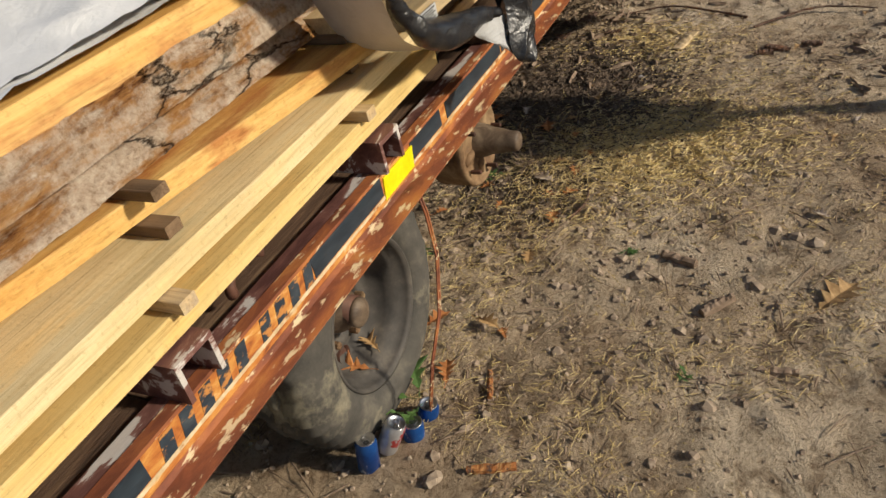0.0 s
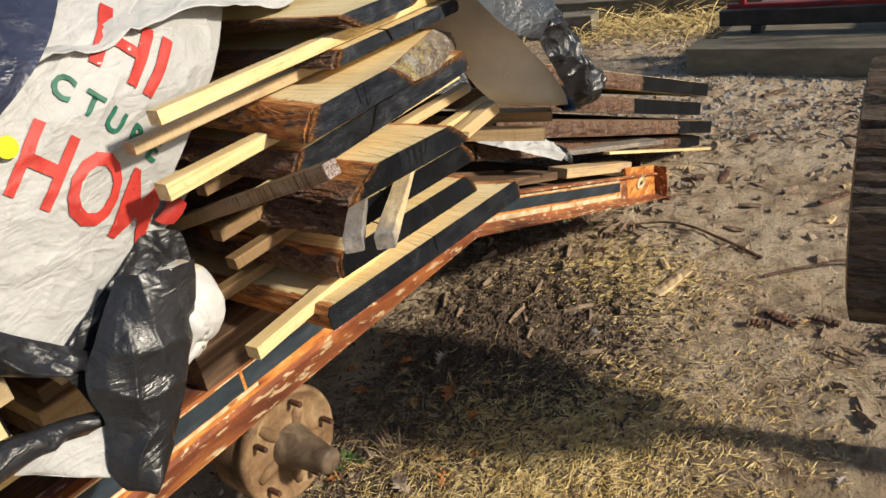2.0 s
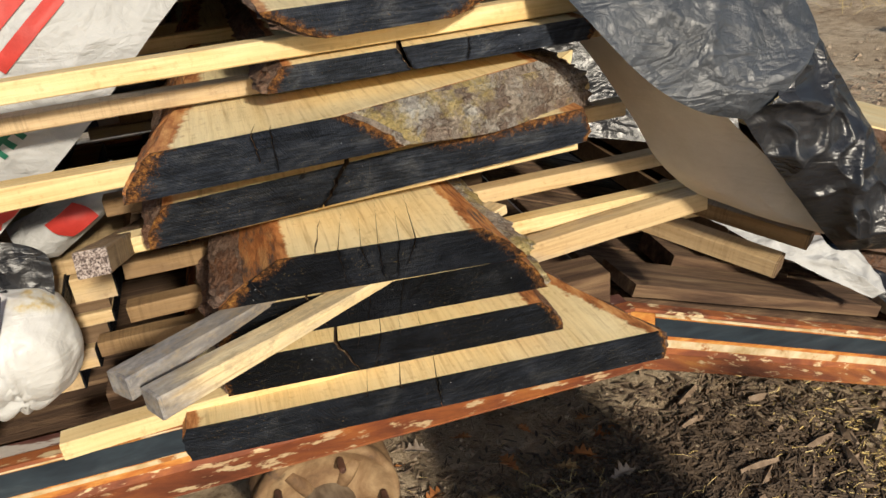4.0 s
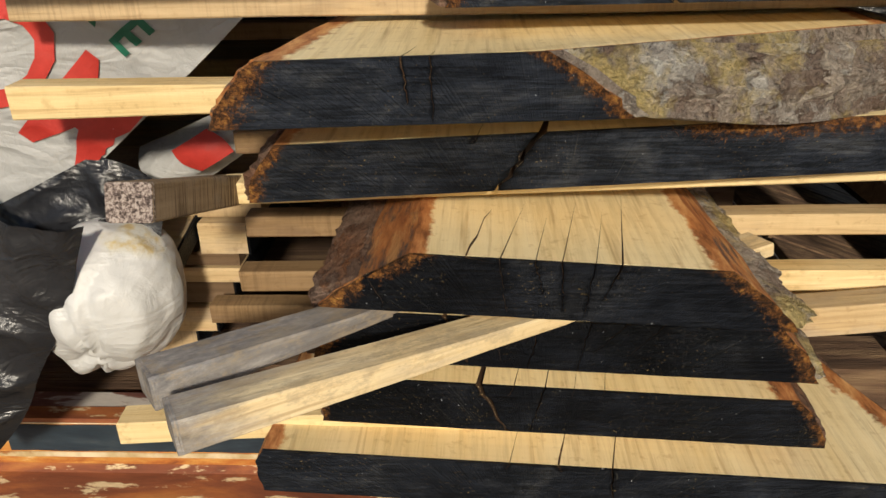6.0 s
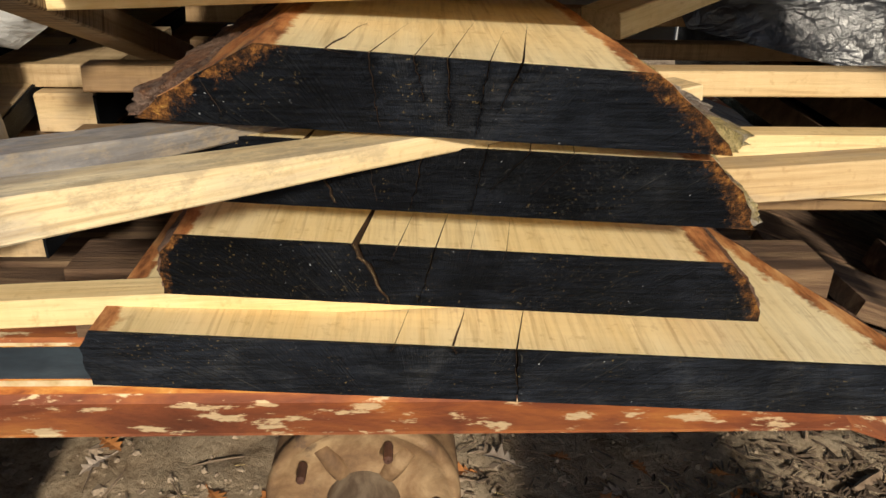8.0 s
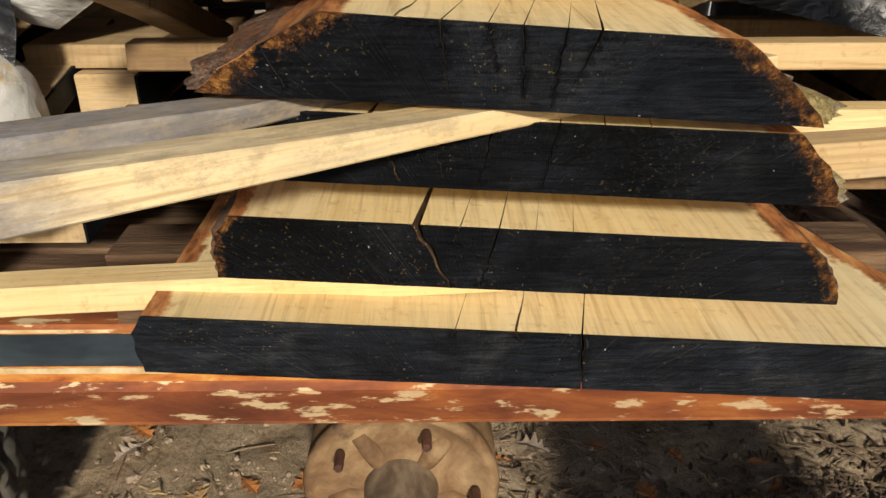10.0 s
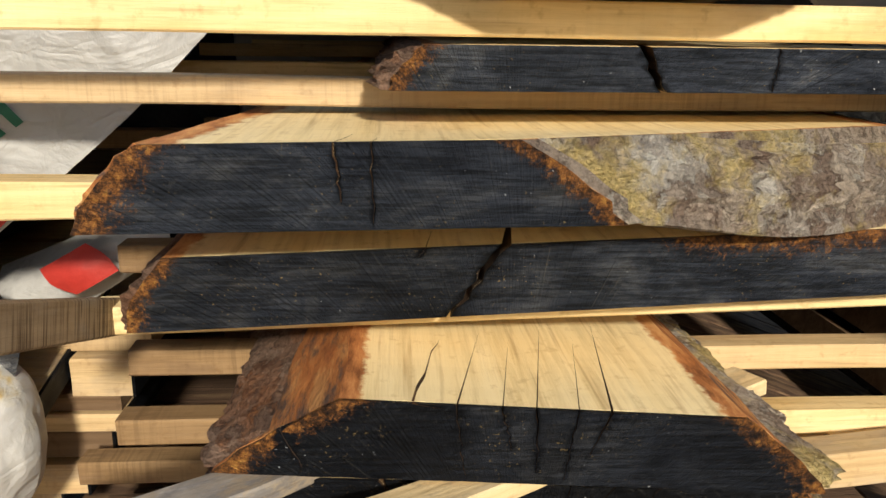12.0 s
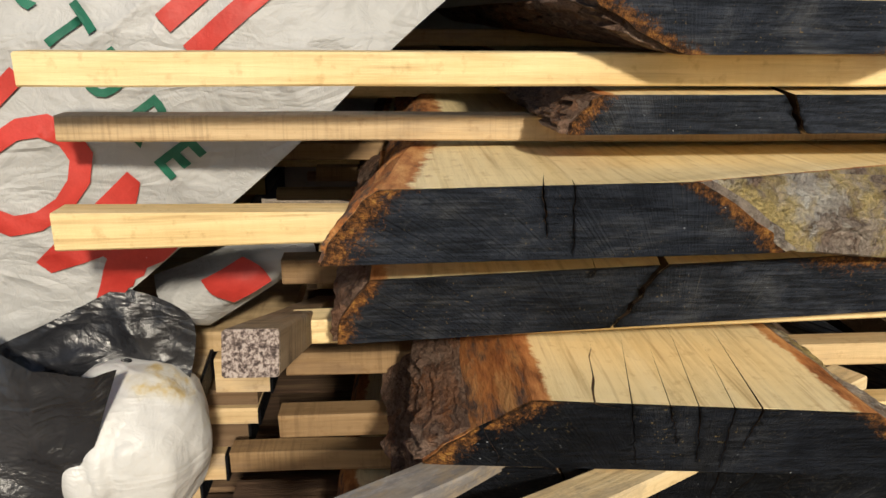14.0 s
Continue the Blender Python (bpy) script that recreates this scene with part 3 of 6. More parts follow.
# ---- trailer ----
WEB_Z0, WEB_Z1, BEND_X, END_X = 0.745, 0.872, 3.18, 4.71
DROP = (0.745 - 0.175) / (END_X - BEND_X)


def channel_outline():
    """Outward channel in (y, z): web at y 0, flanges towards -y; z from its bottom."""
    h = WEB_Z1 - WEB_Z0
    return [(0.008, 0), (-0.062, 0), (-0.064, 0.006), (-0.010, 0.013), (-0.001, 0.020), (0.0, 0.030), (0.0, h - 0.022), (-0.003, h - 0.012), (-0.022, h - 0.008), (-0.022, h), (0.008, h)]


def beam_between(bm, x0, z0, x1, z1, steps, side=1.0, y=0.0):
    o = channel_outline()
    rings = []
    for i in range(steps + 1):
        t = i / steps
        rings.append([bm.verts.new((x0 + (x1 - x0) * t, y + side * a, z0 + (z1 - z0) * t + b)) for a, b in o])
    for a, b in zip(rings, rings[1:]):
        for k in range(len(o)):
            j = (k + 1) % len(o)
            bm.faces.new((a[k], a[j], b[j], b[k]))
    bm.faces.new(rings[0])
    bm.faces.new(rings[-1][::-1])
    bmesh.ops.recalc_face_normals(bm, faces=bm.faces)
    return bm



def slope_z(x):
    return WEB_Z0 if x < BEND_X else WEB_Z0 - (x - BEND_X) * DROP


trailer = tagged(empty("flatbed_trailer", (2, 1, 0)), "rusty red flatbed equipment trailer with a sloping rear end", "trailer")


def trailer_part(name, bm, mat, label="", smooth=False, under=None):
    bmesh.ops.transform(bm, matrix=Matrix.Translation((-2, -1, 0)), verts=bm.verts)
    return part(name, bm, mat, under or trailer, label, smooth)


def on_web(bm, x0, x1, v0, v1, lift=0.003, slant=0.0, ragged=0.0):
    """A thin plate on the rail's web, from v0 to v1 above the rail's bottom."""
    n = max(1, int((x1 - x0) / 0.04))
    rows = []
    for i in range(n + 1):
        x = x0 + (x1 - x0) * i / n
        z = slope_z(x)
        a, c = z + v0 + ragged * nz(x * 30, 1), z + v1 + ragged * nz(x * 30, 7)
        rows.append([bm.verts.new(q) for q in ((x, 0.0, a), (x, -lift, a), (x + slant, -lift, c), (x + slant, 0.0, c))])
    for p, q in zip(rows, rows[1:]):
        for k in range(4):
            bm.faces.new((p[k], p[(k + 1) % 4], q[(k + 1) % 4], q[k]))
    bm.faces.new(rows[0])
    bm.faces.new(rows[-1][::-1])
    bmesh.ops.recalc_face_normals(bm, faces=bm.faces)
    return bm


def build_trailer():
    near = trailer_part("side_rail", beam_between(bmesh.new(), -2.6, WEB_Z0, BEND_X, WEB_Z0, 40), RUST, "rusty red steel channel side rail")
    rear = trailer_part("rear_rail", beam_between(bmesh.new(), BEND_X, WEB_Z0, END_X, 0.175, 12), RUST, "rusty channel sloping down to the rear")
    trailer_part("side_rail", beam_between(bmesh.new(), -2.6, WEB_Z0, BEND_X, WEB_Z0, 4, -1.0, 2.0), RUST)
    trailer_part("rear_rail", beam_between(bmesh.new(), BEND_X, WEB_Z0, END_X, 0.175, 4, -1.0, 2.0), RUST)
    # web paint: streaked rust band, cream lines, blue stripe, reflector
    for x0, x1, r in ((-2.6, BEND_X - 0.002, near), (BEND_X + 0.002, END_X - 0.36, rear)):
        trailer_part("web_paint", on_web(bmesh.new(), x0, x1, 0.024, 0.112, 0.0015), RUST_WEB, "orange rust with peeling cream paint", under=r)
    for x0, x1 in ((-2.6, 0.487), (1.045, 1.384), (1.56, 1.76), (1.80, 2.26), (2.27, 2.9)):
        trailer_part("blue_stripe", on_web(bmesh.new(), x0, x1, 0.050, 0.100, 0.0032, 0.0, 0.002), STRIPE, "torn dark blue stripe decal", under=near)
        trailer_part("cream_line", on_web(bmesh.new(), x0, x1, 0.102, 0.110, 0.003, 0.0, 0.0015), CREAM, "flaking cream line", under=near)
    trailer_part("cream_line", on_web(bmesh.new(), -2.6, 2.3, 0.038, 0.047, 0.003, 0.0, 0.002), CREAM, under=near)
    trailer_part("blue_stripe", on_web(bmesh.new(), 3.24, END_X - 0.37, 0.055, 0.098, 0.0032, 0.0, 0.001), STRIPE, under=rear)
    trailer_part("cream_line", on_web(bmesh.new(), 3.24, END_X - 0.37, 0.102, 0.112, 0.003, 0.0, 0.001), CREAM, under=rear)
    trailer_part("cream_line", on_web(bmesh.new(), 3.24, END_X - 0.37, 0.026, 0.045, 0.003, 0.0, 0.002), CREAM, under=rear)
    trailer_part("reflector", on_web(bmesh.new(), 1.386, 1.556, 0.034, 0.092, 0.005, 0.012), YELLOW, "bright yellow reflector patch", under=near)
    # maker's mark as slanted plain bars
    for k in range(9):
        x = 0.522 + 0.056 * k + (0.03 if k > 4 else 0.0)
        trailer_part("mark_bar", on_web(bmesh.new(), x, x + 0.034, 0.040, 0.098, 0.0028, 0.012, 0.001), STRIPE_WORN, under=near)
    # top flange strip with chipped maroon paint, and the deck
    trailer_part("top_flange", box(bmesh.new(), (-2.6, 0.010, WEB_Z1 - 0.014), (BEND_X, 0.050, WEB_Z1 - 0.002), 0.002), MAROON, "maroon paint chipped to white")
    rng = random.Random(5)
    y = 0.060
    k = 0
    while y < 1.93:
        w = 0.14 + 0.03 * rng.random()
        x0 = -2.5
        for x1 in (0.3 + 0.4 * rng.random(), BEND_X - 0.01):
            bm = box(bmesh.new(), (x0, y, WEB_Z1 - 0.05), (x1, min(y + w - 0.012, 1.985), WEB_Z1 - 0.012 - 0.004 * rng.random()), 0.003)
            trailer_part("deck_plank", bm, DECK, "rotted dark deck plank" if k == 0 else "")
            x0 = x1 + 0.004
            k += 1
        bm = box(bmesh.new(), (0, y, -0.02), (1.58, min(y + w - 0.012, 1.985), 0.0), 0.003)
        bmesh.ops.transform(bm, matrix=Matrix.Translation((BEND_X + 0.02, 0, WEB_Z1 - 0.022)) @ pose(0, 0, 0, 0, math.degrees(math.atan(DROP)), 0), verts=bm.verts)
        trailer_part("ramp_plank", bm, DECK)
        y += w
    for x in (-2.3, -1.5, -0.7, 0.1, 0.85, 1.9, 2.95):
        trailer_part("cross_member", box(bmesh.new(), (x, 0.008, WEB_Z0 + 0.005), (x + 0.06, 1.992, WEB_Z1 - 0.054), 0.003), STEEL_DARK)
    # rear plate with an oval lamp
    plate = box(bmesh.new(), (END_X - 0.30, -0.003, 0.010), (END_X + 0.012, 0.010, 0.165), 0.003)
    for v in plate.verts:
        v.co.z += slope_z(v.co.x + 2 - 2)
    trailer_part("rear_plate", plate, RUST_WEB, "rusty end plate")
    m = Matrix.Translation((END_X - 0.16, -0.004, slope_z(END_X - 0.16) + 0.085)) @ Matrix.Diagonal((1.5, 1, 0.95, 1))
    lamp = trailer_part("marker_lamp", lathe(bmesh.new(), [(0.0301, 0), (0.03, -0.006), (0.025, -0.009), (0.021, -0.004), (0.001, -0.004)], 24, m), CREAM, "worn oval marker lamp")
    trailer_part("lamp_mark", box(bmesh.new(), (-0.012, -0.003, -0.008), (0.012, 0.0, 0.008), 0.001, Matrix.Translation((END_X - 0.16, -0.009, slope_z(END_X - 0.16) + 0.085))), STEEL_DARK, under=lamp)
    lip = box(bmesh.new(), (END_X + 0.0, -0.075, 0.160), (END_X + 0.03, 2.0, 0.172), 0.002)
    trailer_part("rear_lip", lip, STEEL_DARK)
    trailer_part("rear_post", box(bmesh.new(), (END_X + 0.013, -0.062, 0.172), (END_X + 0.021, 0.0, 0.33), 0.001), RUST)
    # steel bunks across the deck
    for x in (-0.85, 0.595, 1.36):
        bm = bmesh.new()
        prism(bm, [(0, 0), (0.012, 0), (0.012, 0.074), (0.088, 0.074), (0.088, 0), (0.10, 0), (0.10, 0.086), (0, 0.086)], -0.045, 1.98)
        bmesh.ops.transform(bm, matrix=Matrix.Translation((x, 0, WEB_Z1)), verts=bm.verts)
        trailer_part("bunk_channel", bm, MAROON, "dark maroon steel bunk channel")
    ring = bmesh.new()
    tube(ring, [(0.93 + 0.075 * math.cos(a), 0.07 + 0.02 * math.cos(a), WEB_Z1 + 0.03 + 0.045 * math.sin(a)) for a in [math.pi * 1.25 * i / 14 - 0.5 for i in range(15)]], 0.013)
    trailer_part("tie_ring", ring, STEEL_DARK, "dark curved steel tie hook", True)
    # axles and suspension hangers
    for x, z in ((1.385, 0.385), (2.495, 0.335)):
        trailer_part("axle", tube(bmesh.new(), [(x, 0.20, z), (x, 1.8, z)], 0.045, 12), STEEL_DARK, smooth=True)
        for dx in (-0.33, 0.33):
            trailer_part("hanger", prism(bmesh.new(), [(x + dx - 0.05, 0.55), (x + dx + 0.05, 0.55), (x + dx + 0.07, 0.75), (x + dx - 0.07, 0.75)], 0.40, 0.50), RUST, "rusty spring hanger bracket")
        spring = bmesh.new()
        for k in range(4):
            tube(spring, [(x - (0.36 - 0.07 * k) + 2 * (0.36 - 0.07 * k) * i / 8, 0.46, z + 0.05 + 0.016 * k + 0.16 * ((i / 4 - 1) ** 2) * (1 - 0.2 * k)) for i in range(9)], 0.012, 6)
        trailer_part("leaf_spring", spring, STEEL_DARK)
    wire = bmesh.new()
    for o in (0.0, 0.012):
        tube(wire, [(1.575 + o, 0.03, 0.74), (1.56 + o, 0.0, 0.62), (1.53 + o, -0.02, 0.50), (1.45 + o, -0.03, 0.35), (1.36 + o, -0.02, 0.23), (1.33 + o, 0.0, 0.10), (1.36 + o, 0.03, 0.012)], 0.0035, 6)
    trailer_part("hanging_wire", wire, RUST, "rusty hanging wire", True)


build_trailer()


def build_wheel(x, y, z, side):
    """Wheel with its outer face at y, looking to -y (side -1) or +y."""
    w = empty("wheel", (x - 2, y - 1, z))
    w.parent = trailer
    R = 0.383
    m = Matrix.Diagonal((1, -side, 1, 1))
    prof = [(0.222, 0.03), (0.235, 0.012), (0.265, 0.0), (0.31, 0.004), (0.345, 0.016), (0.362, 0.03), (R - 0.008, 0.045), (R, 0.06), (R, 0.10), (R - 0.012, 0.104), (R - 0.012, 0.112), (R, 0.116), (R, 0.150), (R - 0.012, 0.154), (R - 0.012, 0.162), (R, 0.166), (R - 0.01, 0.21), (0.33, 0.235), (0.25, 0.232), (0.222, 0.21)]
    bm = lathe(bmesh.new(), prof, 96, m)
    for v in bm.verts:
        a = math.atan2(v.co.z, v.co.x)
        r = math.hypot(v.co.x, v.co.z)
        if r > 0.352:
            k = 1 + (0.010 * (1 if math.sin(a * 46 + 0.4 * math.sin(v.co.y * 60)) > 0.2 else -0.4) + 0.004 * nz(v.co.x * 14, v.co.y * 30, v.co.z * 14)) / r
            v.co.x *= k
            v.co.z *= k
        if v.co.z < -0.365:
            v.co.z = -0.365 - (v.co.z + 0.365) * -0.3
    t = part("tyre", bm, TYRE, w, "dusty cracked black tyre", True)
    bm = lathe(bmesh.new(), [(0.224, 0.026), (0.232, 0.018), (0.222, 0.014), (0.214, 0.03), (0.208, 0.055), (0.194, 0.062), (0.190, 0.10), (0.176, 0.15), (0.15, 0.165), (0.12, 0.150), (0.10, 0.15), (0.085, 0.165), (0.001, 0.165)], 64, m)
    rim = part("rim", bm, RIM, w, "dusty grey steel rim", True)
    for k in range(6):
        a = k * math.pi / 3 + 0.3
        bm = lathe(bmesh.new(), [(0.034, 0.166), (0.030, 0.150), (0.022, 0.160), (0.001, 0.161)], 12, m @ Matrix.Translation((0.155 * math.cos(a), 0, 0.155 * math.sin(a))))
        part("hand_hole", bm, STEEL_DARK, rim)
        bm = lathe(bmesh.new(), [(0.013, 0.150), (0.013, 0.124), (0.009, 0.120), (0.001, 0.120)], 6, m @ Matrix.Translation((0.105 * math.cos(a + 0.5), 0, 0.105 * math.sin(a + 0.5))))
        part("wheel_nut", bm, HUB, rim)
    bm = lathe(bmesh.new(), [(0.075, 0.155), (0.062, 0.12), (0.046, 0.10), (0.042, 0.085), (0.046, 0.080), (0.046, 0.070), (0.038, 0.062), (0.020, 0.056), (0.001, 0.056)], 32, m)
    part("hub", bm, HUB_DARK, w, "rusty greasy hub", True)
    return w


build_wheel(1.385, 0.12, 0.378, -1)
build_wheel(1.385, 1.88, 0.378, 1)


def build_bare_hub(x, y, z):
    h = empty("bare_hub", (x - 2, y - 1, z))
    h.parent = trailer
    bm = lathe(bmesh.new(), [(0.182, 0.15), (0.184, 0.06), (0.178, 0.05), (0.182, 0.04), (0.186, 0.02), (0.180, 0.008), (0.168, 0.004), (0.160, 0.016), (0.10, 0.022), (0.07, 0.01), (0.001, 0.01)], 64)
    for v in bm.verts:
        v.co.y += 0.003 * nz(v.co.x * 22, v.co.z * 22)
    part("brake_drum", bm, HUB, h, "muddy tan brake drum", True)
    for k in range(5):
        a = k * math.tau / 5 + 0.9
        bm = bmesh.new()
        tube(bm, [(0.06 * math.cos(a), 0.026, 0.06 * math.sin(a)), (0.10 * math.cos(a), 0.020, 0.10 * math.sin(a)), (0.14 * math.cos(a), 0.024, 0.14 * math.sin(a))], lambda f: 0.022 - 0.006 * f, 10)
        part("lug_boss", bm, HUB, h, smooth=True)
        bm = lathe(bmesh.new(), [(0.009, 0.0), (0.009, -0.04), (0.006, -0.044), (0.001, -0.044)], 8, Matrix.Translation((0.14 * math.cos(a + 0.32), 0.01, 0.14 * math.sin(a + 0.32))))
        part("wheel_stud", bm, STEEL_DARK, h)
    bm = lathe(bmesh.new(), [(0.072, 0.02), (0.066, -0.02), (0.055, -0.05), (0.048, -0.10), (0.042, -0.12), (0.040, -0.155), (0.032, -0.163), (0.001, -0.165)], 32)
    part("hub_cap", bm, HUB_DARK, h, "dusty grey hub cap", True)


build_bare_hub(2.495, 0.24, 0.335)


# ---- slab stack across the trailer ----
def cut(ob, cutter):
    """Cracks: the wedges of a bmesh taken out of a mesh object."""
    me = bpy.data.meshes.new("wedge")
    bmesh.ops.recalc_face_normals(cutter, faces=cutter.faces)
    cutter.to_mesh(me)
    cutter.free()
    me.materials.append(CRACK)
    tool = new("wedge", me)
    tool.parent = ob.parent
    tool.matrix_basis = ob.matrix_basis.copy()
    mod = ob.modifiers.new("cracks", "BOOLEAN")
    mod.operation, mod.object, mod.solver, mod.material_mode = "DIFFERENCE", tool, "EXACT", "TRANSFER"
    bpy.context.view_layer.update()
    done = bpy.data.meshes.new_from_object(ob.evaluated_get(bpy.context.evaluated_depsgraph_get()))
    ob.modifiers.clear()
    if len(done.polygons) > 20:
        old, name = ob.data, ob.data.name
        ob.data = done
        bpy.data.meshes.remove(old)
        done.name = name
    bpy.data.objects.remove(tool)
    bpy.data.meshes.remove(me)


def wedge(bm, pts, width, depth_top, depth_low, shift=0.0):
    """A crack down the face through pts (x, z), deeper into the top than at its foot."""
    rows = []
    n = len(pts)
    for i, (x, z) in enumerate(pts):
        f = i / (n - 1)
        w = 0.5 * width * (1 - 0.45 * f) * (1 + 0.5 * nz(i * 1.7, pts[0][0] * 50))
        d = depth_top + (depth_low - depth_top) * min(1.0, f * 1.5)
        rows.append([bm.verts.new(q) for q in ((x - w, -0.012, z), (x + w, -0.012, z), (x + shift * d + 0.0003, d, z))])
    for a, b in zip(rows, rows[1:]):
        for k in range(3):
            bm.faces.new((a[k], a[(k + 1) % 3], b[(k + 1) % 3], b[k]))
    bm.faces.new(rows[0])
    bm.faces.new(rows[-1][::-1])


SIDE = 7


def slab_edges(c, seed):
    """Left and right live edges of the front, from the bottom up."""
    (xbl, zbl), (xbr, zbr), (xtr, ztr), (xtl, ztl) = c
    left, right = [], []
    for i in range(SIDE + 1):
        f = i / SIDE
        belly = 0.006 * math.sin(f * math.pi)
        left.append((xbl + (xtl - xbl) * f - belly + 0.005 * nz(i * 1.3, seed, 7), zbl + (ztl - zbl) * f))
        right.append((xbr + (xtr - xbr) * f + belly + 0.005 * nz(i * 1.3, seed, 2), zbr + (ztr - zbr) * f))
    return left, right


def bend(s, side, y):
    """How far an edge strays sideways at a depth y behind the face."""
    f = y / 2.2
    kink = s.get("kink", (0.0, 0.0))
    return s["flare"][0 if side < 0.5 else 1] * f * 2.0 + 0.03 * f * nz(f * 5, s["seed"], 3.0 if side < 0.5 else 9.0) + 0.004 * nz(y * 14, s["seed"], 5 if side < 0.5 else 1) * min(1.0, y * 8) + kink[0 if side < 0.5 else 1] * min(max(y, 0.0), 0.30 if kink[1] < 2 or side < 0.5 else 0.10)


def build_slab(s):
    xc, z0 = sum(c[0] for c in s["c"]) / 4, s["c"][0][1]
    long_ = s["back"] - s["y"]
    thing = tagged(empty("timber_slab", (xc, s["y"], z0)), s["label"], "slab", "slabs stacked across the trailer")
    left, right = slab_edges([(x - xc, z - z0) for x, z in s["c"]], s["seed"])
    cols = 26
    ys = [0.0, 0.03, 0.06, 0.1, 0.15, 0.2, 0.25, 0.3, 0.36, 0.45] + [0.45 + (long_ - 0.45) * i / 14 for i in range(1, 15)]

    def ring(bm, y):
        out = []
        for k in range(cols + 1):
            f = k / cols
            out.append((left[0][0] + (right[0][0] - left[0][0]) * f, left[0][1] + (right[0][1] - left[0][1]) * f, f))
        out += [(x, z, 1.0) for x, z in right[1:-1]]
        for k in range(cols, -1, -1):
            f = k / cols
            out.append((left[-1][0] + (right[-1][0] - left[-1][0]) * f, left[-1][1] + (right[-1][1] - left[-1][1]) * f, f))
        out += [(x, z, 0.0) for x, z in left[-2:0:-1]]
        return [bm.verts.new((x + bend(s, 0, y) * (1 - f) + bend(s, 1, y) * f, y, z + 0.0008 * nz(x * 30, y * 9, s["seed"]))) for x, z, f in out]

    bm = bmesh.new()
    strip = bm.verts.layers.float.new("wane")
    rings = [ring(bm, y) for y in ys]
    n = len(rings[0])
    wl, wr = s.get("wane", (0.010, 0.010))
    for r in rings:
        for v in r:
            e0, e1 = r[2 * cols + SIDE].co.x, r[cols + SIDE].co.x
            v[strip] = max(0.0, 0.75 - 0.42 * (v.co.x - e0) / wl, 0.75 - 0.42 * (e1 - v.co.x) / wr)
    clad = [1, 1]
    for side, _, mat, cover in s["bark"]:
        if cover == 1.0:
            clad[side] = {BARK: 2, BARK_PALE: 3}.get(mat, 1)
    for a, b in zip(rings, rings[1:]):
        for k in range(n):
            j = (k + 1) % n
            f = bm.faces.new((a[j], a[k], b[k], b[j]))
            edge_face = cols <= k < cols + SIDE or k >= 2 * cols + SIDE
            f.material_index = (clad[1] if k < cols + SIDE else clad[0]) if edge_face else 0
    bm.faces.new(rings[0])
    bm.faces.new(rings[-1][::-1])
    bmesh.ops.recalc_face_normals(bm, faces=bm.faces)
    body = part("slab_body", bm, [FRESH_Y, WANE, BARK, BARK_PALE], thing, "pale sawn wood with orange wane")

    # sealed end: a brushed coat, thin towards the live edges
    bm = bmesh.new()
    tag = bm.verts.layers.float.new("bare")
    coat = bm.verts.layers.float.new("coat")
    pith = bm.verts.layers.float_vector.new("pith")
    cols2, rows2 = 60, SIDE
    front, back = [], []
    for i in range(rows2 + 1):
        fr, bk = [], []
        for k in range(cols2 + 1):
            f = k / cols2
            x = left[i][0] + (right[i][0] - left[i][0]) * f
            z = left[i][1] + (right[i][1] - left[i][1]) * f
            v = bm.verts.new((x, -0.0035 + 0.0006 * nz(x * 60, z * 60, s["seed"]), z))
            l_, r_ = s.get("bare", (0.05, 0.05))
            v[tag] = max(0.0, 1 - (x - left[i][0]) / l_ if l_ else 0.0, 1 - (right[i][0] - x) / r_ if r_ else 0.0)
            # greyness per slab, left to right: thinner wax and also light on the end
            c0, c1 = s.get("coat", (0.12, 0.16))
            v[coat] = c0 + (c1 - c0) * f
            if "torn" in s:
                a, c, d = s["torn"]
                near = min(1.0, (x + xc - a) / 0.08, (c - x - xc) / 0.04)
                v[tag] = max(v[tag], max(near, 0.0) * max(0.0, 1 - (left[-1][1] + (right[-1][1] - left[-1][1]) * f - z) / d) * 0.95)
            v[pith] = (x + xc - 2.60, 0.0, z + s.get("pith", 0.10))
            fr.append(v)
            w = bm.verts.new((x, -0.0002, z))
            w[tag], w[coat] = v[tag], v[coat]
            w[pith] = v[pith]
            bk.append(w)
        front.append(fr)
        back.append(bk)
    for i in range(rows2):
        for k in range(cols2):
            bm.faces.new((front[i][k], front[i][k + 1], front[i + 1][k + 1], front[i + 1][k]))
            bm.faces.new((back[i][k], back[i + 1][k], back[i + 1][k + 1], back[i][k + 1]))
    loop = [(0, k) for k in range(cols2)] + [(i, cols2) for i in range(rows2)] + [(rows2, k) for k in range(cols2, 0, -1)] + [(i, 0) for i in range(rows2, 0, -1)]
    for (a, b_), (c, d) in zip(loop, loop[1:] + loop[:1]):
        bm.faces.new((front[a][b_], back[a][b_], back[c][d], front[c][d]))
    bmesh.ops.recalc_face_normals(bm, faces=bm.faces)
    end = part("sealed_end", bm, SEALER, thing, "black wax-sealed end grain with orange edges")
    for ob in (body, end):
        if s.get("cracks"):
            bm = bmesh.new()
            for x0, x1, reach, width, deep in s["cracks"]:
                f0 = (x0 - s["c"][3][0]) / (s["c"][2][0] - s["c"][3][0])
                zt = s["c"][3][1] + (s["c"][2][1] - s["c"][3][1]) * f0 - z0
                zb = zt - reach
                m_ = 9
                jag = 0.002 + 0.4 * width
                pts = [(x0 - xc, zt + 0.012)] + [(x0 + (x1 - x0) * q / m_ - xc + jag * nz(q * 0.75, x0 * 40) * (q > 0), zt + (zb - zt) * q / m_) for q in range(m_ + 1)]
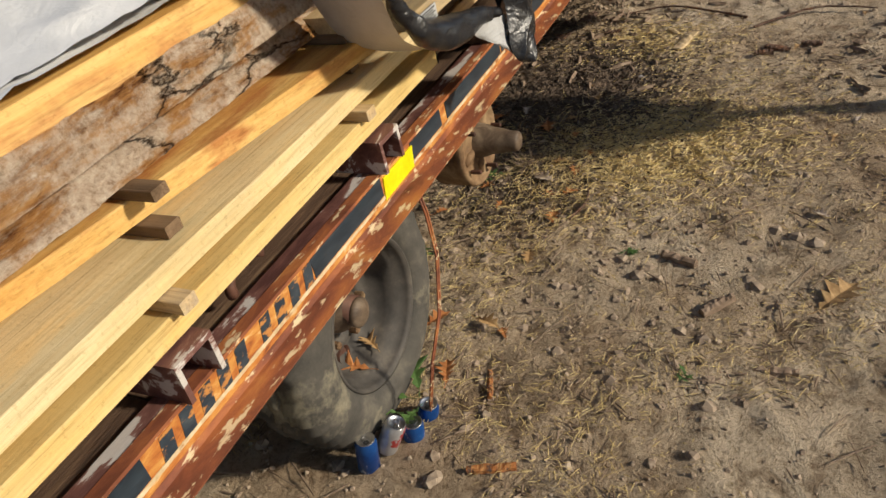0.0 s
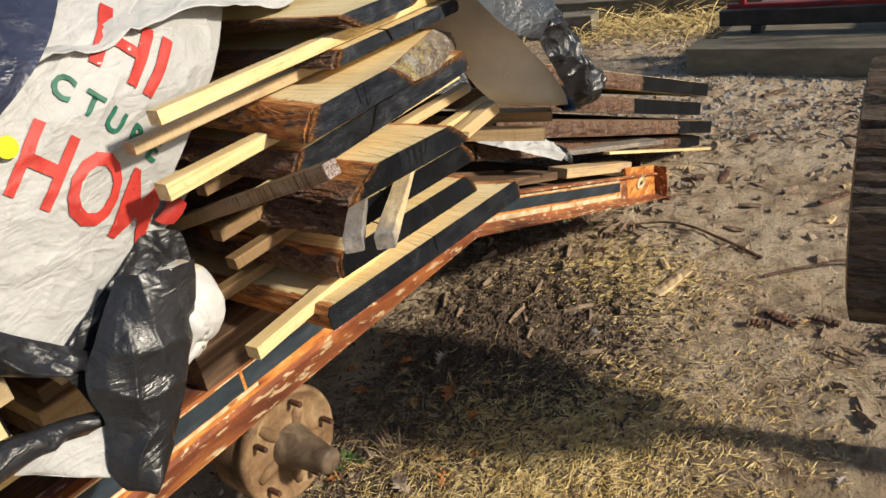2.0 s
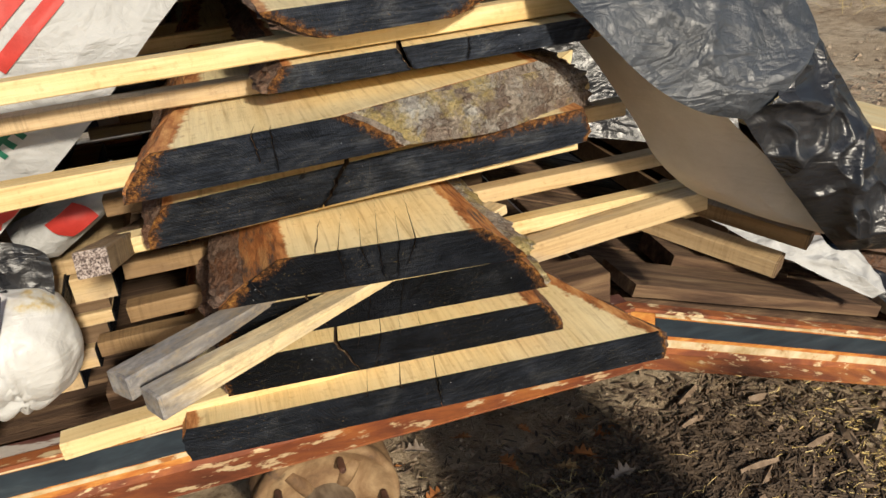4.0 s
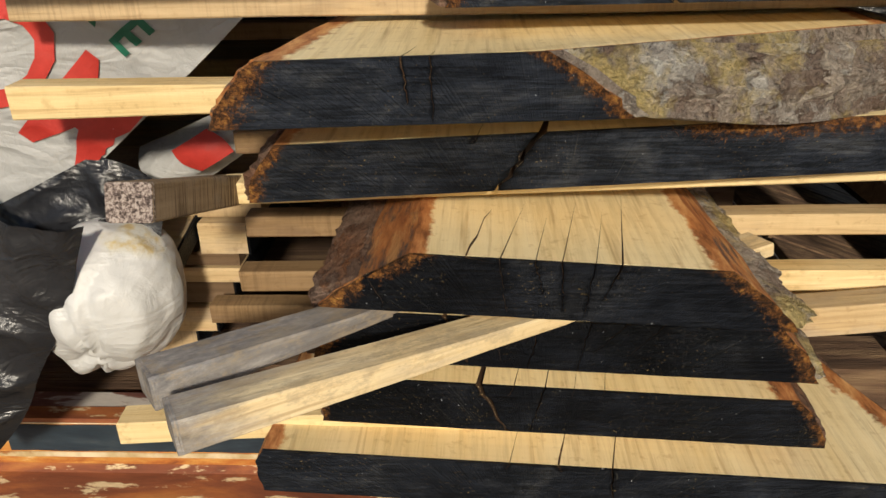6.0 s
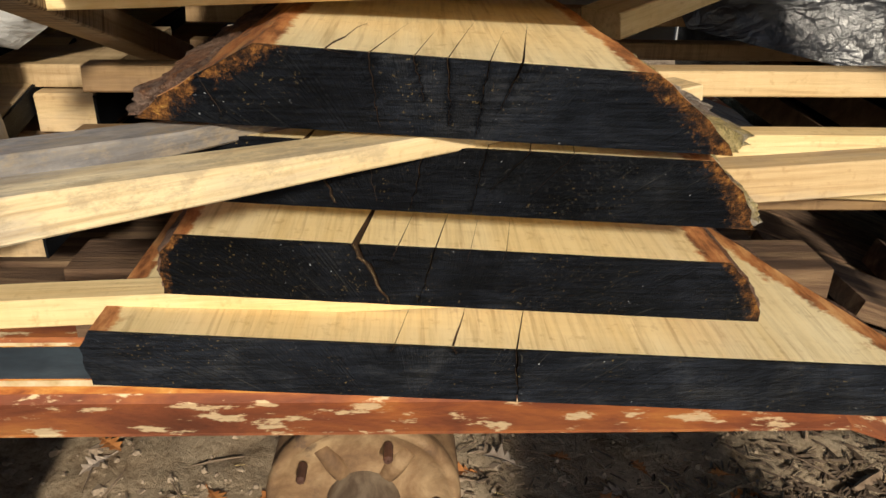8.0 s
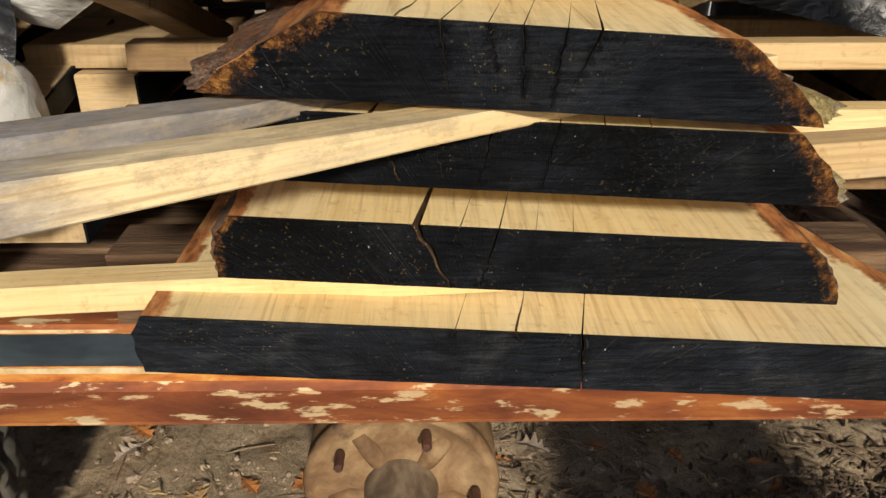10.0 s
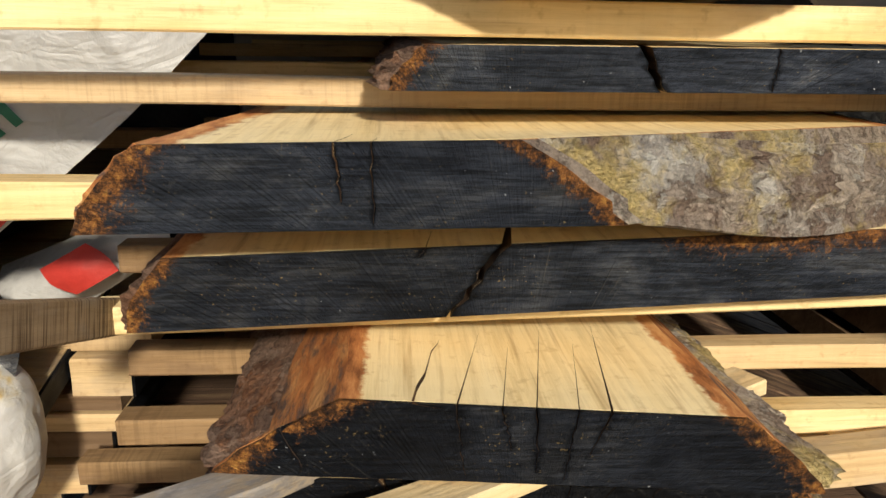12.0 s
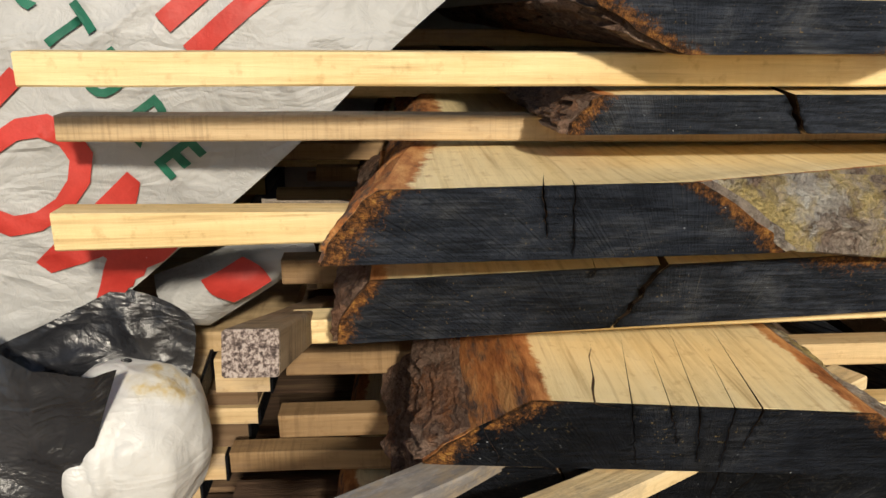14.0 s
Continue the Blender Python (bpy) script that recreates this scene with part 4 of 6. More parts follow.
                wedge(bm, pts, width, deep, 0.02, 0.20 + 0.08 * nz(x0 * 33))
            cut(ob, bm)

    # bark on the live edges
    for side, thick, mat, cover in s["bark"]:
        edge = left if side == 0 else right
        sign = -1 if side == 0 else 1
        bm = bmesh.new()
        nv, nu = 14, 150
        g = []
        for i in range(nu + 1):
            y = 0.004 + (min(long_, 1.5) - 0.004) * (i / nu) ** 1.8
            row = []
            for q in range(nv + 1):
                f = q / nv * SIDE * min(1.0, cover * (1 + 0.35 * nz(y * 9, s["seed"], 6.0)))
                i0 = min(int(f), SIDE - 1)
                t = f - i0
                x = edge[i0][0] + (edge[i0 + 1][0] - edge[i0][0]) * t + bend(s, side, y)
                z = edge[i0][1] + (edge[i0 + 1][1] - edge[i0][1]) * t
                d = thick * (0.45 + 0.55 * math.sin(math.pi * min(1.0, max(0.0, q / nv)))) * (0.6 + 0.9 * abs(nz(y * 16, q * 0.7, s["seed"] + side * 4))) + 0.34 * thick * nz(y * 38, q * 0.9 + x * 24, s["seed"]) + (0.26 if thick > 0.03 else 0.13) * thick * nz(y * 110, q * 2.3 + x * 70, s["seed"])
                low = max(0.0, 1 - q / nv / 0.3)
                z -= (s.get("droop", 0.0) if side else 0.0) * low * (0.6 + 0.8 * abs(nz(y * 30, s["seed"]))) * min(1.0, y / 0.07)
                row.append((x, y, z, sign * max(d, 0.001)))
            g.append(row)
        va = [[bm.verts.new((x + d, y, z)) for x, y, z, d in r] for r in g]
        vb = [[bm.verts.new((x - sign * 0.001, y, z)) for x, y, z, d in r] for r in g]
        for i in range(nu):
            for q in range(nv):
                bm.faces.new((va[i][q], va[i + 1][q], va[i + 1][q + 1], va[i][q + 1]))
            bm.faces.new((va[i][0], vb[i][0], vb[i + 1][0], va[i + 1][0]))
            bm.faces.new((va[i][nv], va[i + 1][nv], vb[i + 1][nv], vb[i][nv]))
        for q in range(nv):
            bm.faces.new((va[0][q], va[0][q + 1], vb[0][q + 1], vb[0][q]))
        bmesh.ops.recalc_face_normals(bm, faces=bm.faces)
        part("bark", bm, mat, thing, "rough flaking bark")
    return thing


L_ = "thick live-edge timber slab with a black sealed end, "
SLABS = [
    dict(seed=1.0, y=-0.32, c=((2.310, 1.013), (3.060, 0.970), (3.053, 1.024), (2.313, 1.066)), flare=(0.02, -0.35), back=1.85, bare=(0, 0.015), coat=(0.35, 0.35), wane=(0.003, 0.02), bark=((1, 0.012, BARK, 1.0),), label=L_ + "widest and lowest",
         cracks=((2.567, 2.565, 0.006, 0.0012, 0.14), (2.617, 2.622, 0.006, 0.0022, 0.16), (2.672, 2.677, 0.060, 0.0022, 0.16))),
    dict(seed=2.1, y=-0.31, c=((2.378, 1.097), (2.886, 1.068), (2.853, 1.124), (2.391, 1.150)), flare=(-0.02, 0.0), back=1.90, bare=(0.014, 0.022), wane=(0.010, 0.02), bark=((0, 0.006, BARK, 0.8), (1, 0.006, BARK, 0.8)), label=L_ + "split by a wide crack",
         cracks=((2.536, 2.563, 0.055, 0.0065, 0.20), (2.570, 2.566, 0.012, 0.0011, 0.12), (2.601, 2.588, 0.050, 0.0016, 0.16), (2.630, 2.628, 0.01, 0.0008, 0.1), (2.66, 2.656, 0.01, 0.0008, 0.1))),
    dict(seed=3.3, y=-0.35, c=((2.385, 1.199), (2.845, 1.174), (2.807, 1.228), (2.430, 1.247)), flare=(-0.05, 0.02), back=1.85, bare=(0.03, 0.034), wane=(0.02, 0.02), bark=((0, 0.018, BARK, 1.0), (1, 0.012, BARK_PALE, 0.5)), label=L_ + "bark on both edges",
         cracks=((2.505, 2.527, 0.048, 0.0045, 0.05), (2.548, 2.556, 0.044, 0.0009, 0.05), (2.592, 2.580, 0.05, 0.0016, 0.14), (2.636, 2.626, 0.05, 0.001, 0.10), (2.667, 2.640, 0.03, 0.0011, 0.12), (2.70, 2.672, 0.03, 0.0009, 0.10))),
    dict(seed=4.2, y=-0.37, c=((2.398, 1.264), (2.810, 1.240), (2.748, 1.297), (2.480, 1.314)), flare=(0.04, -0.05), back=1.80, bare=(0.045, 0.040), wane=(0.012, 0.012), coat=(0.22, 0.26), bark=((0, 0.020, BARK, 0.50), (1, 0.020, BARK_PALE, 0.36)), label=L_ + "checked top and thick bark",
         cracks=((2.525, 2.545, 0.004, 0.0020, 0.26), (2.553, 2.560, 0.05, 0.0012, 0.16), (2.583, 2.590, 0.03, 0.0011, 0.15), (2.605, 2.608, 0.045, 0.0013, 0.2), (2.633, 2.626, 0.05, 0.001, 0.16), (2.655, 2.642, 0.03, 0.0016, 0.22), (2.43, 2.455, 0.05, 0.001, 0.03))),
    # greyer towards the right, where more light falls on this end
    dict(seed=5.6, y=-0.31, c=((2.331, 1.336), (2.930, 1.366), (2.926, 1.414), (2.358, 1.389)), flare=(0.0, 0.05), back=1.85, bare=(0.030, 0.015), coat=(0.35, 0.75), torn=(2.66, 2.99, 0.030), wane=(0.012, 0.03), bark=((0, 0.010, BARK, 1.0),), label=L_ + "with a long diagonal crack",
         cracks=((2.590, 2.546, 0.058, 0.0070, 0.12), (2.535, 2.53, 0.006, 0.0008, 0.06))),
    dict(seed=6.4, y=-0.37, c=((2.326, 1.421), (2.656, 1.428), (2.590, 1.479), (2.367, 1.474)), flare=(0.03, 0.0), kink=(0.10, 2.9), droop=0.030, back=1.85, bare=(0.050, 0.035), coat=(0.62, 0.55), wane=(0.02, 0.006), bark=((0, 0.006, WANE, 1.0), (1, 0.034, BARK_PALE, 1.0)), label=L_ + "with a broad flap of pale bark",
         cracks=((2.478, 2.483, 0.035, 0.002, 0.05), (2.50, 2.502, 0.048, 0.0012, 0.03))),
    dict(seed=7.2, y=-0.30, c=((2.512, 1.501), (2.942, 1.504), (2.938, 1.533), (2.535, 1.531)), flare=(0.0, 0.05), back=1.90, bare=(0.030, 0.012), coat=(0.85, 0.95), bark=((0, 0.018, BARK, 1.0), (1, 0.010, BARK, 1.0)), label=L_ + "thin, split right through",
         cracks=((2.678, 2.700, 0.045, 0.008, 0.16), (2.77, 2.768, 0.028, 0.0008, 0.04))),
    dict(seed=8.5, y=-0.33, c=((2.585, 1.562), (2.747, 1.564), (2.813, 1.600), (2.516, 1.601)), flare=(0.0, 0.05), back=1.85, bare=(0.045, 0.055), coat=(0.8, 0.85), bark=((0, 0.014, BARK, 1.0), (1, 0.010, WANE, 1.0)), label=L_ + "thin and bowl-shaped on top"),
]
for s_ in SLABS:
    build_slab(s_)


# ---- sticks ----
def stick(a, b, w, h, mat, label, group="stickers in the slab stack", roll=0.0, name="sticker", thin=None, grain=None):
    """A sawn stick whose lower centre line runs from a to b."""
    length = (Vector(b) - Vector(a)).length
    bm = bmesh.new()
    n = max(2, int(length / 0.08))
    seed = a[0] * 7 + a[2] * 31
    rings = []
    for i in range(n + 1):
        x = length * i / n
        dy, dz = 0.002 * nz(x * 6, seed), 0.0012 * nz(x * 6, seed, 4)
        c = 0.0016
        if thin:
            h = thin[0] + (thin[1] - thin[0]) * min(1.0, x / length / thin[2])
        o = [(-w / 2 + c, 0), (w / 2 - c, 0), (w / 2, c), (w / 2, h - c), (w / 2 - c, h), (-w / 2 + c, h), (-w / 2, h - c), (-w / 2, c)]
        rings.append([bm.verts.new((x + (0.0015 * nz(k * 2.0, seed, 9) if i in (0, n) else 0), y + dy, z + dz)) for k, (y, z) in enumerate(o)])
    for p, q in zip(rings, rings[1:]):
        for k in range(8):
            bm.faces.new((p[k], p[(k + 1) % 8], q[(k + 1) % 8], q[k]))
    bm.faces.new(rings[0])
    bm.faces.new(rings[-1][::-1])
    bmesh.ops.recalc_face_normals(bm, faces=bm.faces)
    ob = put(name, bm, mat)
    if grain:
        first = [(v.co.y, v.co.z) for v in ob.data.vertices[:8]]
        x_end = min(v.co.x for v in ob.data.vertices[:8])
        mid = Vector((sum(p[0] for p in first) / 8, sum(p[1] for p in first) / 8))
        cap_ = bmesh.new()
        rim = [cap_.verts.new((x_end + 0.003 + 0.0006 * nz(p[0] * 300, p[1] * 300), mid.x + (p[0] - mid.x) * 1.006, mid.y + (p[1] - mid.y) * 1.006)) for p in first]
        rim_in = [cap_.verts.new((x_end - 0.0012, mid.x + (p[0] - mid.x) * 0.985, mid.y + (p[1] - mid.y) * 0.985)) for p in first]
        for k in range(8):
            cap_.faces.new((rim[k], rim[(k + 1) % 8], rim_in[(k + 1) % 8], rim_in[k]))
        cap_.faces.new(rim_in)
        cap_.faces.new(rim[::-1])
        bmesh.ops.recalc_face_normals(cap_, faces=cap_.faces)
        part("sawn_end", cap_, grain, ob, "rough sawn end grain")
    ob.matrix_world = along(a, b) @ pose(0, 0, 0, roll)
    return tagged(ob, label, "stick", group)


FRESH = "fresh pale sawn wooden sticker"
WORN_SHADE = "weathered brown wooden sticker, some with shade in the colour"
GREY = "grey weathered wooden sticker with a sawn end"
stick((2.106, -0.282, 1.535), (3.15, -0.25, 1.536), 0.03, 0.025, STICK_X, FRESH)
stick((2.094, -0.197, 1.481), (3.15, -0.19, 1.482), 0.03, 0.022, STICK_BROWN, WORN_SHADE)
stick((2.100, -0.240, 1.398), (2.97, -0.225, 1.417), 0.035, 0.03, STICK_X, FRESH, thin=(0.032, 0.010, 1.0))
stick((2.29, -0.25, 1.315), (2.93, -0.27, 1.345), 0.03, 0.022, STICK_X, FRESH)
stick((2.292, -0.46, 1.380), (2.285, 0.14, 1.180), 0.034, 0.029, STICK_SAWN, "brown sawn stick leaning out of the stack", grain=END_GRAIN)
stick((2.285, -0.470, 1.236), (2.62, -0.205, 1.247), 0.036, 0.030, STICK_GREY, GREY, thin=(0.030, 0.014, 0.45), grain=STICK_GREY)
stick((2.320, -0.515, 1.232), (2.83, -0.205, 1.238), 0.036, 0.030, STICK_PALE, "half-weathered wooden stick with a grey end", thin=(0.030, 0.015, 0.48), grain=STICK_GREY)
stick((2.145, -0.27, 1.042), (2.80, -0.24, 1.060), 0.035, 0.028, STICK_X, FRESH)
# second and third rows further in; dark pieces have recess shade in their colour
for y_, x0_, x1_, z_, m_ in ((-0.10, 2.262, 2.60, 1.213, STICK_SHADE_BROWN), (-0.10, 2.65, 3.20, 1.213, STICK_TAN), (-0.13, 2.255, 2.60, 1.156, STICK_SHADE_BROWN), (-0.13, 2.65, 3.25, 1.156, STICK_X), (-0.10, 2.262, 2.60, 1.318, STICK_SHADE_BROWN), (-0.10, 2.65, 3.10, 1.318, STICK_TAN), (-0.06, 2.185, 3.20, 1.070, STICK_SHADE_BROWN),
                             (0.30, 2.10, 3.2, 1.468, STICK_X), (0.30, 2.08, 3.2, 1.374, STICK_SHADE_BROWN), (0.34, 2.25, 3.25, 1.155, STICK_SHADE_BROWN), (0.30, 2.26, 3.2, 1.213, STICK_SHADE_BROWN), (0.5, 2.24, 3.2, 1.30, STICK_SHADE_BROWN), (0.42, 2.1, 3.2, 1.536, STICK_TAN),
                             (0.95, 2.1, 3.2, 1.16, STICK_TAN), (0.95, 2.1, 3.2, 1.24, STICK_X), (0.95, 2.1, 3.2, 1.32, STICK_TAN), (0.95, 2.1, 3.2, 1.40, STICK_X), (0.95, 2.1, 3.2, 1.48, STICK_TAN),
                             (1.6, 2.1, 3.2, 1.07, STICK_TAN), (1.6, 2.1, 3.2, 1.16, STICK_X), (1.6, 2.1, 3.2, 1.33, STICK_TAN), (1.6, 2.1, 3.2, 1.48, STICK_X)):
    stick((x0_, y_, z_), (x1_, y_, z_ + 0.004), 0.032, 0.026, m_, FRESH if m_ is STICK_X else WORN_SHADE)
# loose sticks on the far side of the stack
stick((2.86, -0.12, 1.120), (3.42, -0.02, 1.055), 0.034, 0.03, STICK_X, "fresh loose stick between stack and sheet", "loose sticks")
stick((2.80, 0.02, 1.25), (3.35, 0.42, 1.36), 0.06, 0.03, STICK_X, "fresh loose lath leaning over the sticks", "loose sticks")
stick((2.84, -0.20, 1.135), (3.22, -0.17, 1.150), 0.036, 0.036, STICK_TAN, "pale loose stick end", "loose sticks")
stick((2.94, -0.18, 1.150), (3.225, -0.115, 1.135), 0.034, 0.020, STICK_X, "fresh loose lath lying askew on the sticks", "loose sticks")
stick((3.385, -0.255, 1.072), (3.215, -0.03, 1.118), 0.048, 0.030, STICK_SHADE_BROWN, "dark brown stub under the milky sheet", "loose sticks", grain=STICK_DARK)
stick((3.315, -0.265, 1.038), (3.150, -0.04, 1.085), 0.045, 0.032, STICK_BROWN, "brown stub under the milky sheet", "loose sticks", grain=STICK_DARK)
# bearers under the lowest slab
for y_ in (-0.02, 0.75, 1.55):
    stick((2.16, y_ + 0.04, 0.873), (3.12, y_ + 0.04, 0.873), 0.09, 0.098, DECK, "old dark timber bearer on the deck", "bearers under the slabs", name="bearer")


# ---- boards along the trailer ----
def board(x0, x1, y0, y1, z0, z1, mat, label, seed, wavy=0.0, turn=0.0, bark=None, end=True):
    thing = tagged(empty("timber_board", (x1, y0, z0)), label, "board", "boards stacked along the trailer")
    n = 40

    def lip(x):
        return y0 + wavy * (nz(x * 2.3, seed) + 0.4 * nz(x * 9, seed)) + turn * (x - x0)

    def strip(bm, prof):
        rings = []
        for i in range(n + 1):
            x = x0 + (x1 - x0) * i / n
            w = lip(x)
            rings.append([bm.verts.new((x - x1, (w + a if rel else a) - y0, z - z0)) for a, z, rel in prof])
        k_ = len(prof)
        for a, b in zip(rings, rings[1:]):
            for k in range(k_):
                bm.faces.new((a[k], a[(k + 1) % k_], b[(k + 1) % k_], b[k]))
        bm.faces.new(rings[0])
        bm.faces.new(rings[-1][::-1])
        bmesh.ops.recalc_face_normals(bm, faces=bm.faces)
        return bm

    h = z1 - z0
    slant = (0.05 if len(bark) > 2 else 0.06) if bark else 0.0
    part("board_body", strip(bmesh.new(), [(0.002, z0 + 0.002, 1), (slant * 0.5 + 0.003, z0 + 0.5 * h, 1), (slant + 0.002, z1 - 0.003, 1), (slant + 0.005, z1, 1), (y1, z1, 0), (y1, z0, 0)]), mat, thing)
    if end:
        bm = box(bmesh.new(), (0.0005, lip(x1) - y0 + slant, 0.001), (0.004, y1 - y0 - 0.001, h - 0.001))
        part("sealed_end", bm, SEALER, thing, "black sealed end")
    if bark:
        bm = bmesh.new()
        nu, nv = int((x1 - x0) * 70), 10
        g = []
        for i in range(nu + 1):
            x = x0 + (x1 - x0) * i / nu
            row = []
            for q in range(nv + 1):
                f = q / nv * (bark[2] + 0.14 * nz(x * 3.0, seed) if len(bark) > 2 else 1.0)
                d = bark[0] * (0.4 + 0.6 * math.sin(math.pi * f)) * (0.45 + 1.1 * abs(nz(x * 5, f * 2.2, seed))) + 0.006 * nz(x * 26, f * 5, seed) + 0.003 * nz(x * 70, f * 12, seed)
                row.append(bm.verts.new((x - x1, lip(x) + slant * f - max(d, 0.0005) - y0, f * h * 0.98)))
            g.append(row)
        for i in range(nu):
            for q in range(nv):
                bm.faces.new((g[i][q], g[i + 1][q], g[i + 1][q + 1], g[i][q + 1]))
        bmesh.ops.solidify(bm, geom=list(bm.faces), thickness=0.002)
        part("bark", bm, bark[1], thing, "flaking bark edge")
    return thing


board(-2.3, 1.80, -0.010, 0.46, 0.963, 1.010, FRESH_X, "fresh yellow sawn board with saw marks", 1, 0.004)
board(-2.3, 1.97, 0.50, 0.95, 0.963, 1.010, FRESH_X, "fresh yellow sawn board, lowest layer", 11)
board(-2.3, 2.05, 1.0, 1.45, 0.963, 1.010, FRESH_X, "fresh yellow sawn board, lowest layer", 12)
board(-2.3, 1.78, 0.004, 0.5, 1.040, 1.085, PALE_X, "pale sawn board on wooden sticks", 2, 0.005)
board(-2.3, 2.06, 0.53, 0.86, 1.040, 1.085, PALE_X, "pale sawn board on wooden sticks", 13)
board(-2.3, 1.98, 0.90, 1.4, 1.040, 1.085, FRESH_X, "fresh sawn board on wooden sticks", 14)
board(-2.3, 1.72, 0.535, 1.18, 1.112, 1.160, ORANGE_X, "orange stained sawn board lying askew", 3, 0.006, -0.137)
board(-2.3, 2.03, 1.20, 1.7, 1.112, 1.160, FRESH_X, "fresh sawn board on wooden sticks", 15)
board(-2.3, 1.62, 0.125, 0.75, 1.185, 1.250, ORANGE_X, "thick slab with red-brown bark edge", 4, 0.012, 0.0, (0.016, BARK_X))
board(-2.3, 1.53, 0.098, 0.85, 1.262, 1.390, ORANGE_X, "thick slab with orange wane over a pale cracked bark edge", 5, 0.012, 0.0, (0.016, BARK_X, 0.66))
# short board ends stacked beside the slabs, their black sealed ends to the stack
for k_, (x0_, x1_, y0_, y1_, z0_, z1_, m_, e_) in enumerate(((1.84, 2.12, 0.02, 0.45, 0.963, 1.006, STICK_BROWN, 1), (1.84, 2.16, 0.00, 0.45, 1.010, 1.048, STICK_TAN, 1), (1.86, 2.19, 0.01, 0.30, 1.052, 1.088, STICK_DARK, 1),
                                                           (1.90, 2.205, 0.0, 0.29, 1.090, 1.112, STICK_TAN, 1), (1.90, 2.205, 0.006, 0.29, 1.113, 1.134, STICK_DARK, 0), (2.157, 2.223, -0.004, 0.27, 1.136, 1.182, STICK_TAN, 1), (2.10, 2.243, 0.012, 0.26, 1.184, 1.211, STICK_BROWN, 0))):
    board(x0_, x1_, y0_, y1_, z0_, z1_, m_, ("short brown board end with a black sealed end", "short tan board end stacked beside the slabs", "short dark board end beside the slabs", "short tan board end stacked beside the slabs", "dark reddish board end beside the slabs", "tan short board with a black sealed end", "thin brown board end on top of the others")[k_], 20 + k_, 0.003, end=bool(e_))
for z_, y_, m_ in ((0.0, 0.0, STICK_TAN), (0.031, 0.03, STICK_BROWN)):
    askew_ = board(1.86, 2.15 - 2.0 * y_, -0.115 + y_, 0.16, 1.134 + z_, 1.164 + z_, m_, "tan sawn board lying tilted with a black sealed end", 31 + y_, 0.003)
    askew_.rotation_euler = (radians(11), 0, 0)
# pale slab end beneath the dark sheet, with a paper tag
tan_ = board(1.475, 1.775, -0.150, 0.30, 1.180, 1.224, TAN_X, "tan slab end showing under the dark sheet", 7, 0.008, 0.0, end=False)
bm = box(bmesh.new(), (-0.29, -0.009, 0.004), (-0.21, -0.006, 0.036))
tag_ = part("paper_tag", bm, SHEET_WHITE, tan_, "white paper tag with dark writing")
for k_ in range(5):
    part("writing_bar", box(bmesh.new(), (-0.285, -0.0105, 0.008 + 0.0055 * k_), (-0.22 - 0.01 * (k_ % 2), -0.0092, 0.0105 + 0.0055 * k_)), MILL_BLACK, tag_)
for x_ in (-1.6, -0.7, 0.02, 0.75, 1.44):
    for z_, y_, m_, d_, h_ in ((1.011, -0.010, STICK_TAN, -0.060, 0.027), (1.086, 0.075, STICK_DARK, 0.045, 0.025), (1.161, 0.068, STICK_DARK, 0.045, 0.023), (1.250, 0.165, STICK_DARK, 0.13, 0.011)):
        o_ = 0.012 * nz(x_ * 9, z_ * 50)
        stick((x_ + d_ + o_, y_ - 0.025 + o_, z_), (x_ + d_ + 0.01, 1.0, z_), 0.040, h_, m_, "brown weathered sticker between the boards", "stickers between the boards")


# ---- plastic sheeting ----
def smooth_path(pts, s):
    """Catmull-Rom through pts."""
    f = min(max(s, 0.0), 1.0) * (len(pts) - 1)
    i = min(int(f), len(pts) - 2)
    t = f - i
    p = [Vector(pts[min(max(k, 0), len(pts) - 1)]) for k in (i - 1, i, i + 1, i + 2)]
    return 0.5 * (2 * p[1] + (p[2] - p[0]) * t + (2 * p[0] - 5 * p[1] + 4 * p[2] - p[3]) * t * t + (3 * p[1] - p[0] - 3 * p[2] + p[3]) * t ** 3)


def crumple(p, amount, scale, seed, out=Vector((0, -1, 0))):
    a = nz(p.x * scale, p.y * scale + seed, p.z * scale)
    c = nz(p.x * scale * 2.1 + 5, p.y * scale * 2.1 + seed, p.z * scale * 2.1)
    ridge = max(0.0, 1 - 2.6 * abs(a)) ** 2 + 0.45 * max(0.0, 1 - 2.6 * abs(c)) ** 2
    broad = nz(p.x * scale * 0.45, p.y * scale * 0.45 + seed, p.z * scale * 0.45 + 7)
    return p + out * amount * (0.62 * ridge + 0.9 * broad - 0.15)


def drape(name, left, right, mat, parent, nu=70, nv=90, amount=0.03, scale=9.0, seed=0.0, belly=0.0, label="", thick=0.0012, out=Vector((0, -1, 0))):
    """A crumpled sheet between two edge curves, both running from its top to its foot."""

    def at(u, v):
        p = smooth_path(left, v) * (1 - u) + smooth_path(right, v) * u
        p += out * belly * math.sin(math.pi * u)
        edge = min(1.0, 0.25 + 6 * min(u, 1 - u, 1 - v))
        return crumple(p, amount * edge, scale, seed, out)

    bm = sheet(bmesh.new(), at, nu, nv)
    ob = part(name, bm, mat, parent, label, True)
    return ob, at


tarp = tagged(empty("tarpaulin"), "crumpled printed white and dark plastic sheet over the timber pile", "tarp")
PANEL_L = [(2.2, 0.02, 1.8), (2.053, -0.103, 1.658), (1.814, -0.119, 1.531), (1.7, -0.119, 1.448), (1.621, -0.119, 1.346)]
PANEL_R = [(2.62, 0.05, 1.75), (2.405, -0.103, 1.58), (2.276, -0.119, 1.456), (2.099, -0.119, 1.306), (1.892, -0.124, 1.134)]
